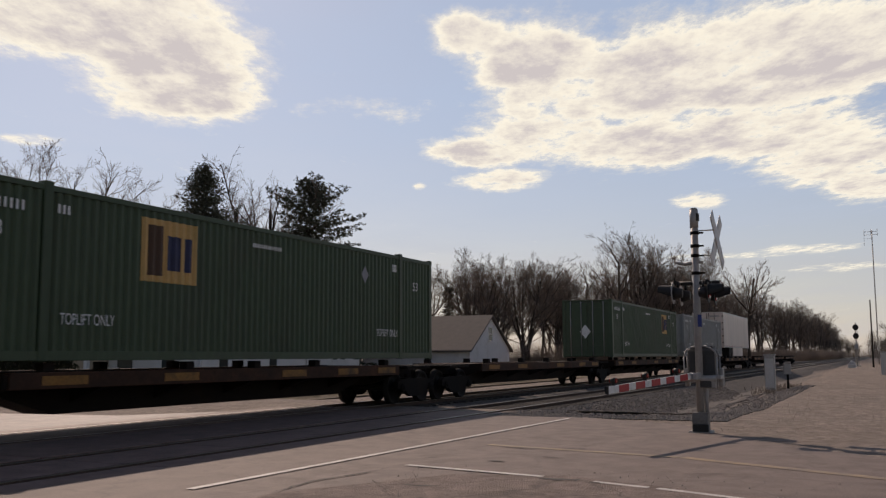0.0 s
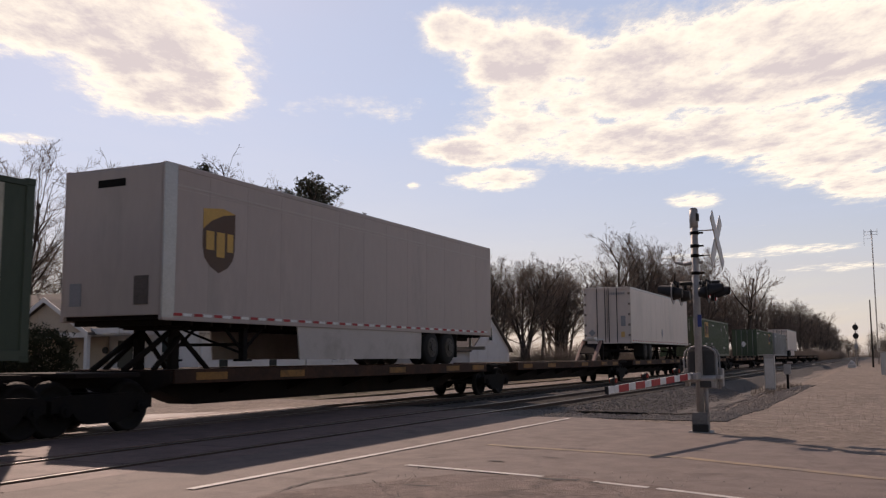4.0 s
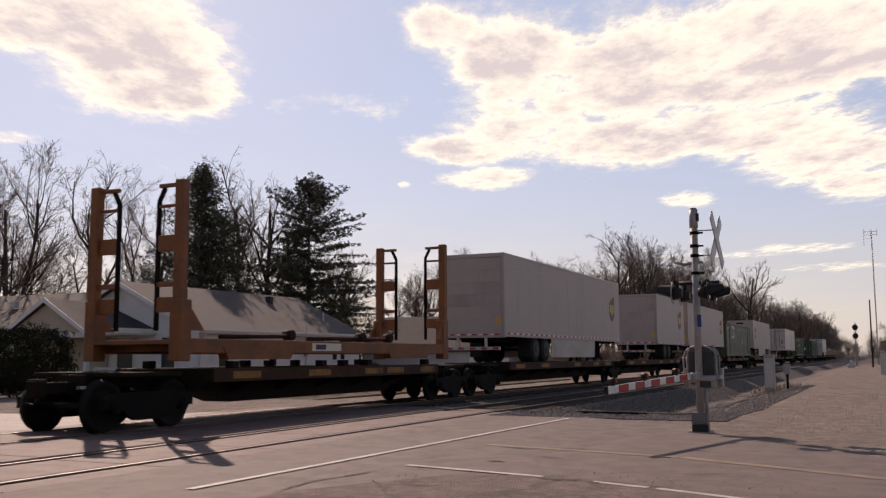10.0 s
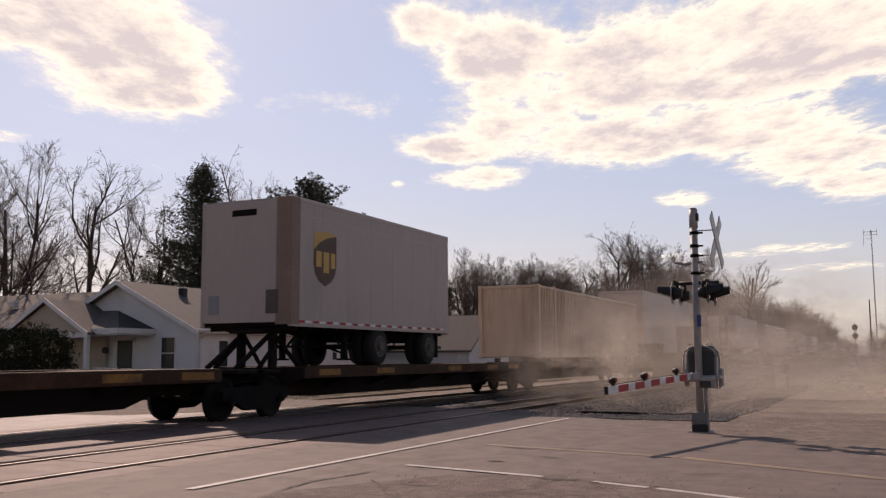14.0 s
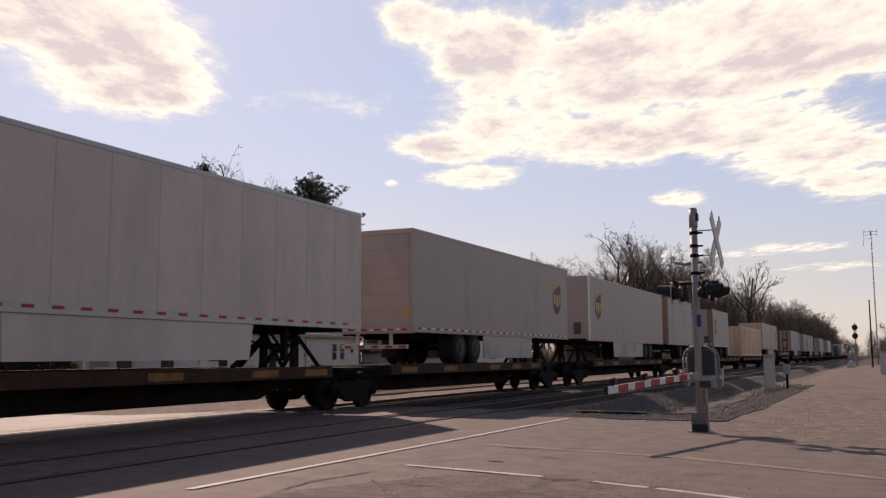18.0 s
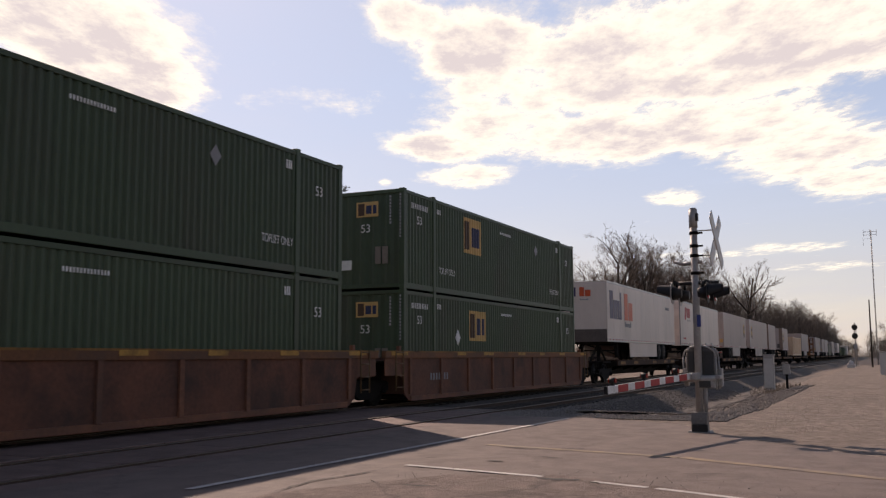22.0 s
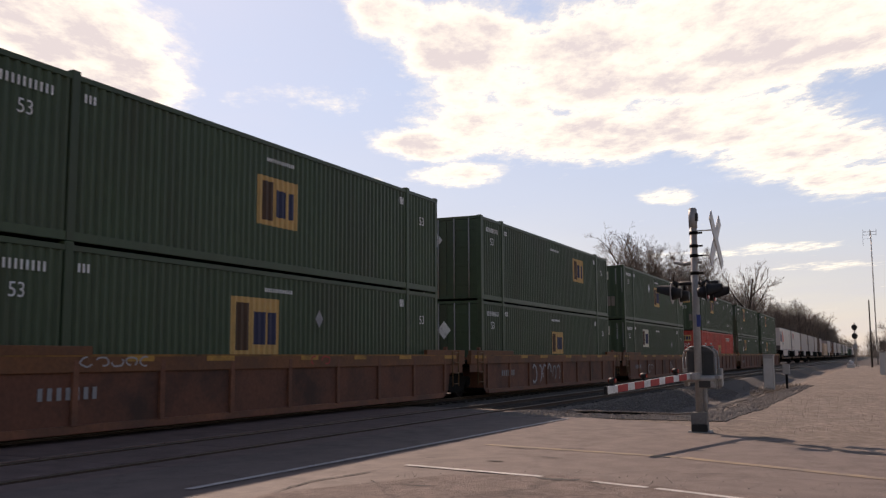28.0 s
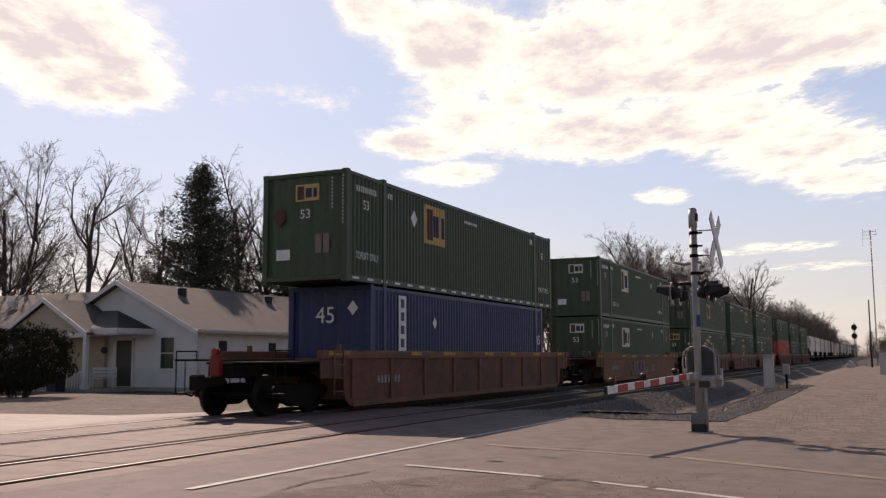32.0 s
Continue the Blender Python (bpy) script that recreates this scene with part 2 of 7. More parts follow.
EARTH = mixed_ground("earth", [(0.205, 0.172, 0.142), (0.155, 0.130, 0.107), (0.275, 0.235, 0.195), (0.135, 0.116, 0.096)], [0.25, 1.2, 5.5])
ASPHALT = mixed_ground("asphalt", [(0.146, 0.118, 0.101), (0.116, 0.093, 0.080), (0.172, 0.140, 0.120)], [0.5, 2.2], 0.77, 0.3, 0.012, 0.3, ((0.12, 1.2, 1), 75))
ASPHALT_WORN = mixed_ground("asphalt_polished", [(0.135, 0.110, 0.095), (0.105, 0.085, 0.073), (0.16, 0.13, 0.112)], [0.5, 2.2], 0.63, 0.2, 0.010, 0.3, ((0.12, 1.2, 1), 75))
LAWN = mixed_ground("winter_lawn", [(0.120, 0.098, 0.072), (0.085, 0.070, 0.050), (0.165, 0.138, 0.105), (0.095, 0.082, 0.050)], [0.3, 1.6, 0.7])
SHOULDER = mixed_ground("shoulder", [(0.168, 0.137, 0.117), (0.118, 0.095, 0.081), (0.215, 0.176, 0.150)], [0.8, 3.5], 0.9, 0.8, 0.03, 0.5)
PANEL = mixed_ground("crossing_panel", [(0.160, 0.116, 0.099), (0.124, 0.089, 0.076), (0.190, 0.139, 0.120)], [0.7, 2.5], 0.72, 0.25, 0.01, 0.15, ((1.2, 0.12, 1), 10))
PAINT = mat("road_paint_white", (0.52, 0.49, 0.45), 0.7, vary=0.15, scale=4, fine=30, dirt=(0.28, 0.25, 0.23), dirt_amt=0.55)
PAINT_Y = mat("road_paint_yellow", (0.30, 0.215, 0.125), 0.8, vary=0.2, scale=4, fine=30, dirt=(0.16, 0.128, 0.108), dirt_amt=0.9)
TAR = mat("tar", (0.028, 0.024, 0.021), 0.8, vary=0.3, scale=8, fine=40, bump=0.3)
PEBBLE = mat("pebble", (0.30, 0.262, 0.225), 0.9, vary=0.35, scale=15, fine=60, bump=0.3)
SEAL = mat("tar_seal", (0.03, 0.028, 0.026), 0.8, vary=0.3)


# ---------------------------------------------------------------- mesh helpers
class Geo:
    """Vertices and faces gathered for one mesh."""

    def __init__(self):
        self.v, self.f, self.s = [], [], []

    def add(self, vs, fs, smooth=False):
        k = len(self.v)
        self.v.extend(vs)
        for q in fs:
            self.f.append(tuple(i + k for i in q))
            self.s.append(smooth)
        return self

    def box(self, x0, y0, z0, x1, y1, z1, b=0.0):
        x0, x1, y0, y1, z0, z1 = min(x0, x1), max(x0, x1), min(y0, y1), max(y0, y1), min(z0, z1), max(z0, z1)
        b = min(b, (x1 - x0) * 0.3, (y1 - y0) * 0.3, (z1 - z0) * 0.3)
        if b <= 0:
            vs = [(x, y, z) for z in (z0, z1) for y in (y0, y1) for x in (x0, x1)]
            return self.add(vs, [(0, 2, 3, 1), (4, 5, 7, 6), (0, 1, 5, 4), (2, 6, 7, 3), (0, 4, 6, 2), (1, 3, 7, 5)])
        # chamfered box: three verts a corner
        vs, idx = [], {}
        for sx in (0, 1):
            for sy in (0, 1):
                for sz in (0, 1):
                    c = (x1 if sx else x0, y1 if sy else y0, z1 if sz else z0)
                    i = (c[0] - b if sx else c[0] + b, c[1] - b if sy else c[1] + b, c[2] - b if sz else c[2] + b)
                    for ax in range(3):
                        p = list(i)
                        p[ax] = c[ax]
                        idx[(sx, sy, sz, ax)] = len(vs)
                        vs.append(tuple(p))
        g = lambda *k: idx[k]
        fs = []
        for s in (0, 1):
            fs.append([g(s, 0, 0, 0), g(s, 1, 0, 0), g(s, 1, 1, 0), g(s, 0, 1, 0)][::1 if s else -1])
            fs.append([g(0, s, 0, 1), g(0, s, 1, 1), g(1, s, 1, 1), g(1, s, 0, 1)][::1 if s else -1])
            fs.append([g(0, 0, s, 2), g(1, 0, s, 2), g(1, 1, s, 2), g(0, 1, s, 2)][::1 if s else -1])
        for a in (0, 1):
            for c in (0, 1):
                q = [g(a, c, 0, 0), g(a, c, 1, 0), g(a, c, 1, 1), g(a, c, 0, 1)]
                fs.append(q if a != c else q[::-1])
                q = [g(a, 0, c, 0), g(a, 0, c, 2), g(a, 1, c, 2), g(a, 1, c, 0)]
                fs.append(q if a != c else q[::-1])
                q = [g(0, a, c, 1), g(1, a, c, 1), g(1, a, c, 2), g(0, a, c, 2)]
                fs.append(q if a != c else q[::-1])
                for d in (0, 1):
                    q = [g(a, c, d, 0), g(a, c, d, 1), g(a, c, d, 2)]
                    fs.append(q if (a + c + d) % 2 else q[::-1])
        return self.add(vs, fs)

    def tube(self, p0, p1, r0, r1=None, n=8, caps=True, smooth=True):
        p0, p1 = Vector(p0), Vector(p1)
        r1 = r0 if r1 is None else r1
        d = (p1 - p0).normalized()
        a = d.orthogonal().normalized()
        c = d.cross(a)
        vs = []
        for p, r in ((p0, r0), (p1, r1)):
            for i in range(n):
                t = 2 * math.pi * i / n
                vs.append(tuple(p + (a * math.cos(t) + c * math.sin(t)) * r))
        self.add(vs, [(i, (i + 1) % n, n + (i + 1) % n, n + i) for i in range(n)], smooth)
        if caps:
            self.add(vs[:n][::-1], [tuple(range(n))])
            self.add(vs[n:], [tuple(range(n))])
        return self

    def extrude(self, pts, axis, a0, a1):
        """A polygon (u, w) swept along an axis: 'y' keeps (x, z), 'x' keeps (y, z), 'z' keeps (x, y)."""
        m = {"y": lambda u, w, a: (u, a, w), "x": lambda u, w, a: (a, u, w), "z": lambda u, w, a: (u, w, a)}[axis]
        n = len(pts)
        vs = [m(u, w, a0) for u, w in pts] + [m(u, w, a1) for u, w in pts]
        area = sum(pts[i][0] * pts[(i + 1) % n][1] - pts[(i + 1) % n][0] * pts[i][1] for i in range(n))
        flip = (area > 0) ^ (axis == "y") ^ (a1 < a0)
        fs = [(i, (i + 1) % n, n + (i + 1) % n, n + i) for i in range(n)] + [tuple(range(n))[::-1], tuple(range(n, 2 * n))]
        return self.add(vs, fs if flip else [q[::-1] for q in fs])

    def quad(self, a, b, c, d):
        return self.add([a, b, c, d], [(0, 1, 2, 3)])

    def weld(self):
        seen, remap, vs = {}, [], []
        for p in self.v:
            k = (round(p[0], 5), round(p[1], 5), round(p[2], 5))
            if k not in seen:
                seen[k] = len(vs)
                vs.append(p)
            remap.append(seen[k])
        fs, ss = [], []
        for q, s in zip(self.f, self.s):
            q = list(dict.fromkeys(remap[i] for i in q))
            if len(q) > 2:
                fs.append(q)
                ss.append(s)
        self.v, self.f, self.s = vs, fs, ss

    def mesh(self, name, material):
        if len(self.f) < 3000:
            self.weld()
        me = bpy.data.meshes.new(name)
        me.from_pydata(self.v, [], self.f)
        if any(self.s):
            me.polygons.foreach_set("use_smooth", self.s)
        me.materials.append(material)
        me.update()
        return me


CACHE = {}


def part(name, geo, material, parent=None, label="", key=None, at=None):
    """One mesh object under a thing; geo may be a function that fills a Geo, cached by key."""
    k = (key, material.name) if key else None
    if k and k in CACHE:
        me = CACHE[k]
    else:
        g = geo
        if callable(geo):
            g = Geo()
            geo(g)
        me = g.mesh(name, material)
        if k:
            CACHE[k] = me
    ob = new(name, me)
    ob.parent = parent
    if at is not None:
        ob.matrix_basis = at
    if label:
        ob["label"] = label
    return ob


def thing(name, label, category, at, group="", kind=""):
    ob = new(name)
    ob.empty_display_size = 0.2
    ob.matrix_basis = at
    return tagged(ob, label, category, group, kind)


def solid(name, geo, material, label, category="", group="", kind="", at=None):
    g = geo
    if callable(geo):
        g = Geo()
        geo(g)
    ob = new(name, g.mesh(name, material))
    if at is not None:
        ob.matrix_basis = at
    return tagged(ob, label, category, group, kind)


TEXTS = {}


def text_mesh(word, material, width_scale=1.0):
    k = (word, material.name, width_scale)
    if k not in TEXTS:
        cu = bpy.data.curves.new("lettering", "FONT")
        cu.body, cu.size, cu.align_x, cu.align_y = word, 1.0, "CENTER", "CENTER"
        tmp = bpy.data.objects.new("lettering", cu)
        scene.collection.objects.link(tmp)
        dg = bpy.context.evaluated_depsgraph_get()
        me = bpy.data.meshes.new_from_object(tmp.evaluated_get(dg))
        bpy.data.objects.remove(tmp)
        me.materials.clear()
        me.materials.append(material)
        me.transform(Matrix.Diagonal((width_scale, 1, 1, 1)))
        TEXTS[k] = me
    return TEXTS[k]


def lettering(word, size, m, parent, material=None, name="lettering", width_scale=1.0):
    ob = new(name, text_mesh(word, material or WHITE_MARK, width_scale))
    ob.parent = parent
    ob.matrix_basis = m @ Matrix.Diagonal((size, size, size, 1))
    return ob


SIDE = pose(0, 0, 0, 90, 0, 0)      # lettering upright on a side that faces -y
REAR = pose(0, 0, 0, 90, 0, -90)    # upright on an end that faces -x

# ---------------------------------------------------------------- train: how it runs
TY, RZ = 13.33, 0.05            # centre line of the track that carries it, height of its rail heads
TRAIN = []                      # (thing, distance along the train, height)


def run(t):
    return 15.0 * t - 0.0078 * t * t


def on_train(ob, u, z):
    ob.matrix_basis = pose(u, TY, z)
    TRAIN.append((ob, u, z))
    return ob


# ---------------------------------------------------------------- containers
CORR = 0.20                    # pitch of the corrugation


def corr_depth(x, pitch=CORR, depth=0.05):
    p = (x / pitch) % 1.0
    if p < 0.28:
        return 0.0
    if p < 0.5:
        return depth * (p - 0.28) / 0.22
    if p < 0.78:
        return depth
    return depth * (1 - (p - 0.78) / 0.22)


def corr_cuts(a, b, pitch=CORR):
    cuts = {a, b}
    k = math.floor(a / pitch)
    while k * pitch < b:
        for p in (0.0, 0.28, 0.5, 0.78):
            x = (k + p) * pitch
            if a < x < b:
                cuts.add(x)
        k += 1
    return sorted(cuts)


def corr_sheet(g, a, b, z0, z1, face, out=0.0, axis="x", sign=-1, pitch=CORR):
    """A corrugated sheet along x (or y) at the plane 'face', facing sign; out lifts it off for a painted mark."""
    xs = corr_cuts(a, b, pitch)
    for x0, x1 in zip(xs, xs[1:]):
        d0 = face + sign * (out - corr_depth(x0 + 1e-6, pitch))
        d1 = face + sign * (out - corr_depth(x1 - 1e-6, pitch))
        if axis == "x":
            q = [(x0, d0, z0), (x1, d1, z0), (x1, d1, z1), (x0, d0, z1)]
            q = q if sign < 0 else q[::-1]
        else:
            q = [(d0, x0, z0), (d1, x1, z0), (d1, x1, z1), (d0, x0, z1)]
            q = q if sign > 0 else q[::-1]
        g.quad(*q)


W2, CH = 1.295, 2.896


def mark_panel(parent, x, z, w, h, back, ink, L, rear=False, label="", flat=False):
    """The company panel: a coloured field with three plain blocks on it."""

    def field(a, b, c, d, o):
        def fn(g):
            if rear:
                g.box(-o, a, c, -o + 0.003, b, d)
            elif flat:
                g.box(a, -W2 - o - 0.004, c, b, -W2 - o, d)
            else:
                corr_sheet(g, a, b, c, d, -W2 + 0.012, o)
        return fn
    a0 = x - w / 2
    top = part("company_panel", field(a0, a0 + w, z - h / 2, z + h / 2, 0.006), back, parent, label)

    def span(p, q):
        return (a0 + w * p, a0 + w * q) if not rear else (a0 + w * (1 - q), a0 + w * (1 - p))
    for p, q, lo, hi, paint in ((0.08, 0.37, -0.40, 0.40, BROWN_MARK), (0.44, 0.70, -0.30, 0.26, ink), (0.76, 0.92, -0.30, 0.26, ink)):
        u0, u1 = span(p, q)
        part("company_mark", field(u0, u1, z + h * lo, z + h * hi, 0.010), paint, top)


def diamond(parent, x, z, r, rear=False, material=None, tall=1.25):
    y = -W2 - 0.004
    pts = [(x - r, z), (x, z - r * tall), (x + r, z), (x, z + r * tall)]

    def fn(g):
        g.extrude(pts, "x" if rear else "y", (-0.012 if rear else y + 0.016), (-0.006 if rear else y + 0.008))
    return part("placard", fn, material or WHITE_MARK, parent)


def bars(parent, x, z, w, h, n, rear=False, vertical=False, material=None, gap=0.35, name="number_bar"):
    """Unreadable writing: a row of plain bars, joined."""
    def fn(g):
        for i in range(n):
            if vertical:
                c, e = z + h / 2 - h * i / n, h / n * (1 - gap)
                a0, a1, c0, c1 = x - w / 2, x + w / 2, c - e, c
            else:
                e = w / n
                a0, a1, c0, c1 = x - w / 2 + e * i, x - w / 2 + e * (i + 1 - gap), z - h / 2, z + h / 2
            if rear:
                g.box(-0.012, a0, c0, -0.006, a1, c1)
            else:
                g.box(a0, -W2 - 0.001, c0, a1, -W2 + 0.004, c1)
    return tagged(part(name, fn, material or WHITE_MARK, parent), kind="stuff")


def container(name, u, z, paint, label, L=16.15, post=1.98, doors=False, panel=None, rear_panel=None, ink=None, panel_x=None,
              panel_z=2.05, panel_s=(1.48, 1.17), lift=True, numbers=True, tall=CH, big_pitch=CORR, size="53", dash=False, extra=(), ribbed=False, lift_x=2.9):
    ob = thing(name, label, "shipping container", pose(0, 0, 0), "containers on the train")
    k = (L, post, round(tall, 2), big_pitch, ribbed)
    lo, hi = 0.18, tall - 0.12

    def sides(sign):
        def fn(g):
            segs = [(0.16, post - 0.09), (post + 0.09, L - post - 0.09), (L - post + 0.09, L - 0.16)] if post else [(0.16, L - 0.16)]
            for a, b in segs:
                if ribbed:
                    g.box(a, sign * (W2 - 0.02), lo, b, sign * (W2 - 0.05), hi)
                else:
                    corr_sheet(g, a, b, lo, hi, sign * (W2 - 0.012), 0, "x", sign, big_pitch)
        return fn
    part("side_panel", sides(-1), paint, ob, key=("cs-", *k))
    part("side_panel", sides(1), paint, ob, key=("cs+", *k))
    if ribbed:
        for s in (-1, 1):
            for i in range(25):
                x = 0.63 + 0.62 * i
                if abs(x - post) > 0.2 and abs(x - L + post) > 0.2:
                    part("rib", lambda g: g.box(x - 0.045, s * (W2 + 0.004), 0.22, x + 0.045, s * (W2 - 0.022), tall - 0.14), RIB_PALE, ob, key=("crb", s, i))
    part("roof_panel", lambda g: g.box(0.05, -W2 + 0.05, tall - 0.07, L - 0.05, W2 - 0.05, tall - 0.035), paint, ob, key=("cr", *k))
    part("floor_pan", lambda g: g.box(0.05, -W2 + 0.05, 0.06, L - 0.05, W2 - 0.05, 0.17), CAR_DARK, ob, key=("cf", *k))
    for s in (-1, 1):
        part("bottom_rail", lambda g: g.box(0.1, s * W2, 0.03, L - 0.1, s * (W2 - 0.06), 0.19, 0.008), paint, ob, key=("cb", s, *k))
        part("top_rail", lambda g: g.box(0.1, s * W2, tall - 0.13, L - 0.1, s * (W2 - 0.06), tall - 0.03, 0.008), paint, ob, key=("ct", s, *k))
        for x in (0.0, L - 0.17):
            part("corner_post", lambda g: g.box(x, s * W2, 0.1, x + 0.17, s * (W2 - 0.16), tall - 0.1, 0.01), paint, ob, key=("cp", x, s, *k))
        if post:
            for x in (post, L - post):
                part("lifting_post", lambda g: g.box(x - 0.09, s * (W2 + 0.02), 0.02, x + 0.09, s * (W2 - 0.12), tall + 0.03, 0.015), paint, ob, key=("cl", x, s, *k))
                part("corner_casting", lambda g: (g.box(x - 0.1, s * (W2 + 0.008), tall - 0.1, x + 0.1, s * (W2 - 0.15), tall + 0.025, 0.012)), paint, ob, key=("cc", x, s, *k))
        for x in (-0.008, L - 0.17):
            for zz in (0.0, tall - 0.11):
                part("corner_casting", lambda g: g.box(x, s * (W2 + 0.006), zz, x + 0.18, s * (W2 - 0.16), zz + 0.12, 0.012), paint, ob, key=("cx", x, s, zz, *k))
    if doors:
        for s in (-1, 1):
            door = part("door", lambda g: (g.box(0.02, s * 0.01, 0.12, 0.07, s * (W2 - 0.16), tall - 0.13, 0.008), [g.box(0.005, s * 0.1, h, 0.03, s * (W2 - 0.22), h + 0.1, 0.006) for h in (0.5, 1.15, 1.8, 2.4)]), paint, ob, key=("cd", s, *k))
            for y in (0.3, 0.85):
                part("lock_rod", lambda g: g.tube((-0.02, s * y, 0.08), (-0.02, s * y, tall - 0.08), 0.022, n=6), GALV, door, key=("ck", s, y, *k))
    else:
        part("end_panel", lambda g: corr_sheet(g, -W2 + 0.16, W2 - 0.16, lo, hi, 0.03, 0, "y", -1, 0.42), paint, ob, key=("ce", *k))
    part("end_panel", lambda g: corr_sheet(g, -W2 + 0.16, W2 - 0.16, lo, hi, L - 0.03, 0, "y", 1, 0.42), paint, ob, key=("cE", *k))
    for zz in (0.06, tall - 0.12):
        part("end_rail", lambda g: (g.box(0.0, -W2 + 0.1, zz, 0.06, W2 - 0.1, zz + 0.11, 0.008)), paint, ob, key=("cer", zz, *k))
    if panel:
        mark_panel(ob, panel_x or 4.95, panel_z, *panel_s, panel, ink or NAVY, L, flat=ribbed)
    if rear_panel:
        mark_panel(ob, -0.1, tall - 0.55, 0.72, 0.44, rear_panel, ink or NAVY, L, rear=True)
        lettering(size, 0.34, pose(-0.012, -0.05, tall - 1.12) @ REAR, ob)
        bars(ob, -0.86, tall - 0.62, 0.05, 0.85, 9, True, True, material=PALE)
        bars(ob, -1.18, tall - 0.8, 0.045, 1.3, 14, True, True, material=PALE)
        bars(ob, 0.62, tall - 2.15, 0.42, 0.28, 1, True, gap=0)
        bars(ob, -0.55, tall - 1.9, 0.46, 0.5, 2, True, material=SEAM, gap=0.2)
    if numbers:
        for x in (0.98, L - 1.08):
            lettering(size, 0.34, pose(x, -W2 - 0.002, 2.05) @ SIDE, ob)
        bars(ob, 1.03, 2.46, 1.1, 0.16, 10, gap=0.58)
        bars(ob, 2.33, 2.5, 0.3, 0.15, 3, gap=0.5)
        bars(ob, L - post - 0.35 if post else L - 2, tall - 0.4, 0.25, 0.2, 3)
        bars(ob, 7.94, 2.46, 1.07, 0.085, 14, gap=0.45)
    if lift:
        for x in (lift_x, L - 2.75 if lift_x > 2 else L - 1.0):
            lettering("TOPLIFT ONLY", 0.27, pose(x, -W2 - 0.002, 0.70) @ SIDE, ob, width_scale=0.66)
    if dash:
        def fn(g):
            for i in range(21):
                g.box(0.3 + i * 0.76, -W2 - 0.003, 0.09, 0.62 + i * 0.76, -W2 + 0.001, 0.15)
        part("reflector_strip", fn, WHITE_MARK, ob)
    for kind, x, zz, r in extra:
        if kind == "d":
            diamond(ob, x, zz, r)
        elif kind == "g":
            diamond(ob, x, zz, r, material=GREY_MARK)
        elif kind == "p":
            diamond(ob, x, zz, r, rear=True)
        elif kind == "r":
            diamond(ob, x, zz, r, rear=True, material=RUSTMARK)
    return on_train(ob, u, z)


RUSTMARK = mat("placard_faded", (0.10, 0.035, 0.03), 0.7, vary=0.2)

# ---------------------------------------------------------------- road trailers on the train
TBOT, TTOP, DECK = 0.92, 3.93, 1.15


def shield(parent, x, z, h, face=-W2 - 0.006):
    """Delivery company's badge: a brown shield with a gold crest and plain gold blocks."""
    w = h * 0.8
    out = [(-0.5, 0.28), (-0.5, -0.1), (-0.44, -0.27), (-0.28, -0.4), (0, -0.5), (0.28, -0.4), (0.44, -0.27), (0.5, -0.1), (0.5, 0.5), (0.1, 0.47), (-0.25, 0.38)]
    pts = [(x + a * w, z + b * h) for a, b in out]
    s = part("badge", lambda g: g.extrude(pts, "y", face, face + 0.004), BROWN_MARK, parent)
    crest = [(-0.5, 0.18), (-0.5, 0.5), (0.1, 0.56), (0.5, 0.5), (0.1, 0.44), (-0.25, 0.33)]
    part("badge_crest", lambda g: g.extrude([(x + a * w, z + b * h) for a, b in crest], "y", face - 0.003, face + 0.001), GOLD_MARK, s)
    for a, b, lo, hi in ((-0.40, -0.16, -0.14, 0.16), (-0.08, 0.17, -0.24, 0.16), (0.25, 0.44, -0.14, 0.16)):
        part("badge_block", lambda g: g.box(x + a * w, face - 0.003, z + lo * h, x + b * w, face + 0.001, z + hi * h), GOLD_MARK, s)


def tyre(g, x, y, r=0.5, w=0.26):
    n = 20
    prof = [(-0.5, 0.58), (-0.5, 0.9), (-0.38, 1.0), (0.38, 1.0), (0.5, 0.9), (0.5, 0.58)]
    for (a, p), (b, q) in zip(prof, prof[1:]):
        vs = []
        for yy, rr in ((a, p), (b, q)):
            for i in range(n):
                t = 2 * math.pi * i / n
                vs.append((x + math.cos(t) * rr * r, y + yy * w, r + math.sin(t) * rr * r))
        g.add(vs, [(i, n + i, n + (i + 1) % n, (i + 1) % n) for i in range(n)], True)


def rim(g, x, y, r=0.5):
    g.tube((x, y - 0.08, r), (x, y + 0.1, r), r * 0.58, n=16)
    g.tube((x, y - 0.12, r), (x, y - 0.05, r), r * 0.24, n=10)
    for i in range(8):
        t = math.pi * i / 4
        g.tube((x + math.cos(t) * r * 0.4, y - 0.11, r + math.sin(t) * r * 0.4), (x + math.cos(t) * r * 0.4, y - 0.06, r + math.sin(t) * r * 0.4), 0.02, n=5)


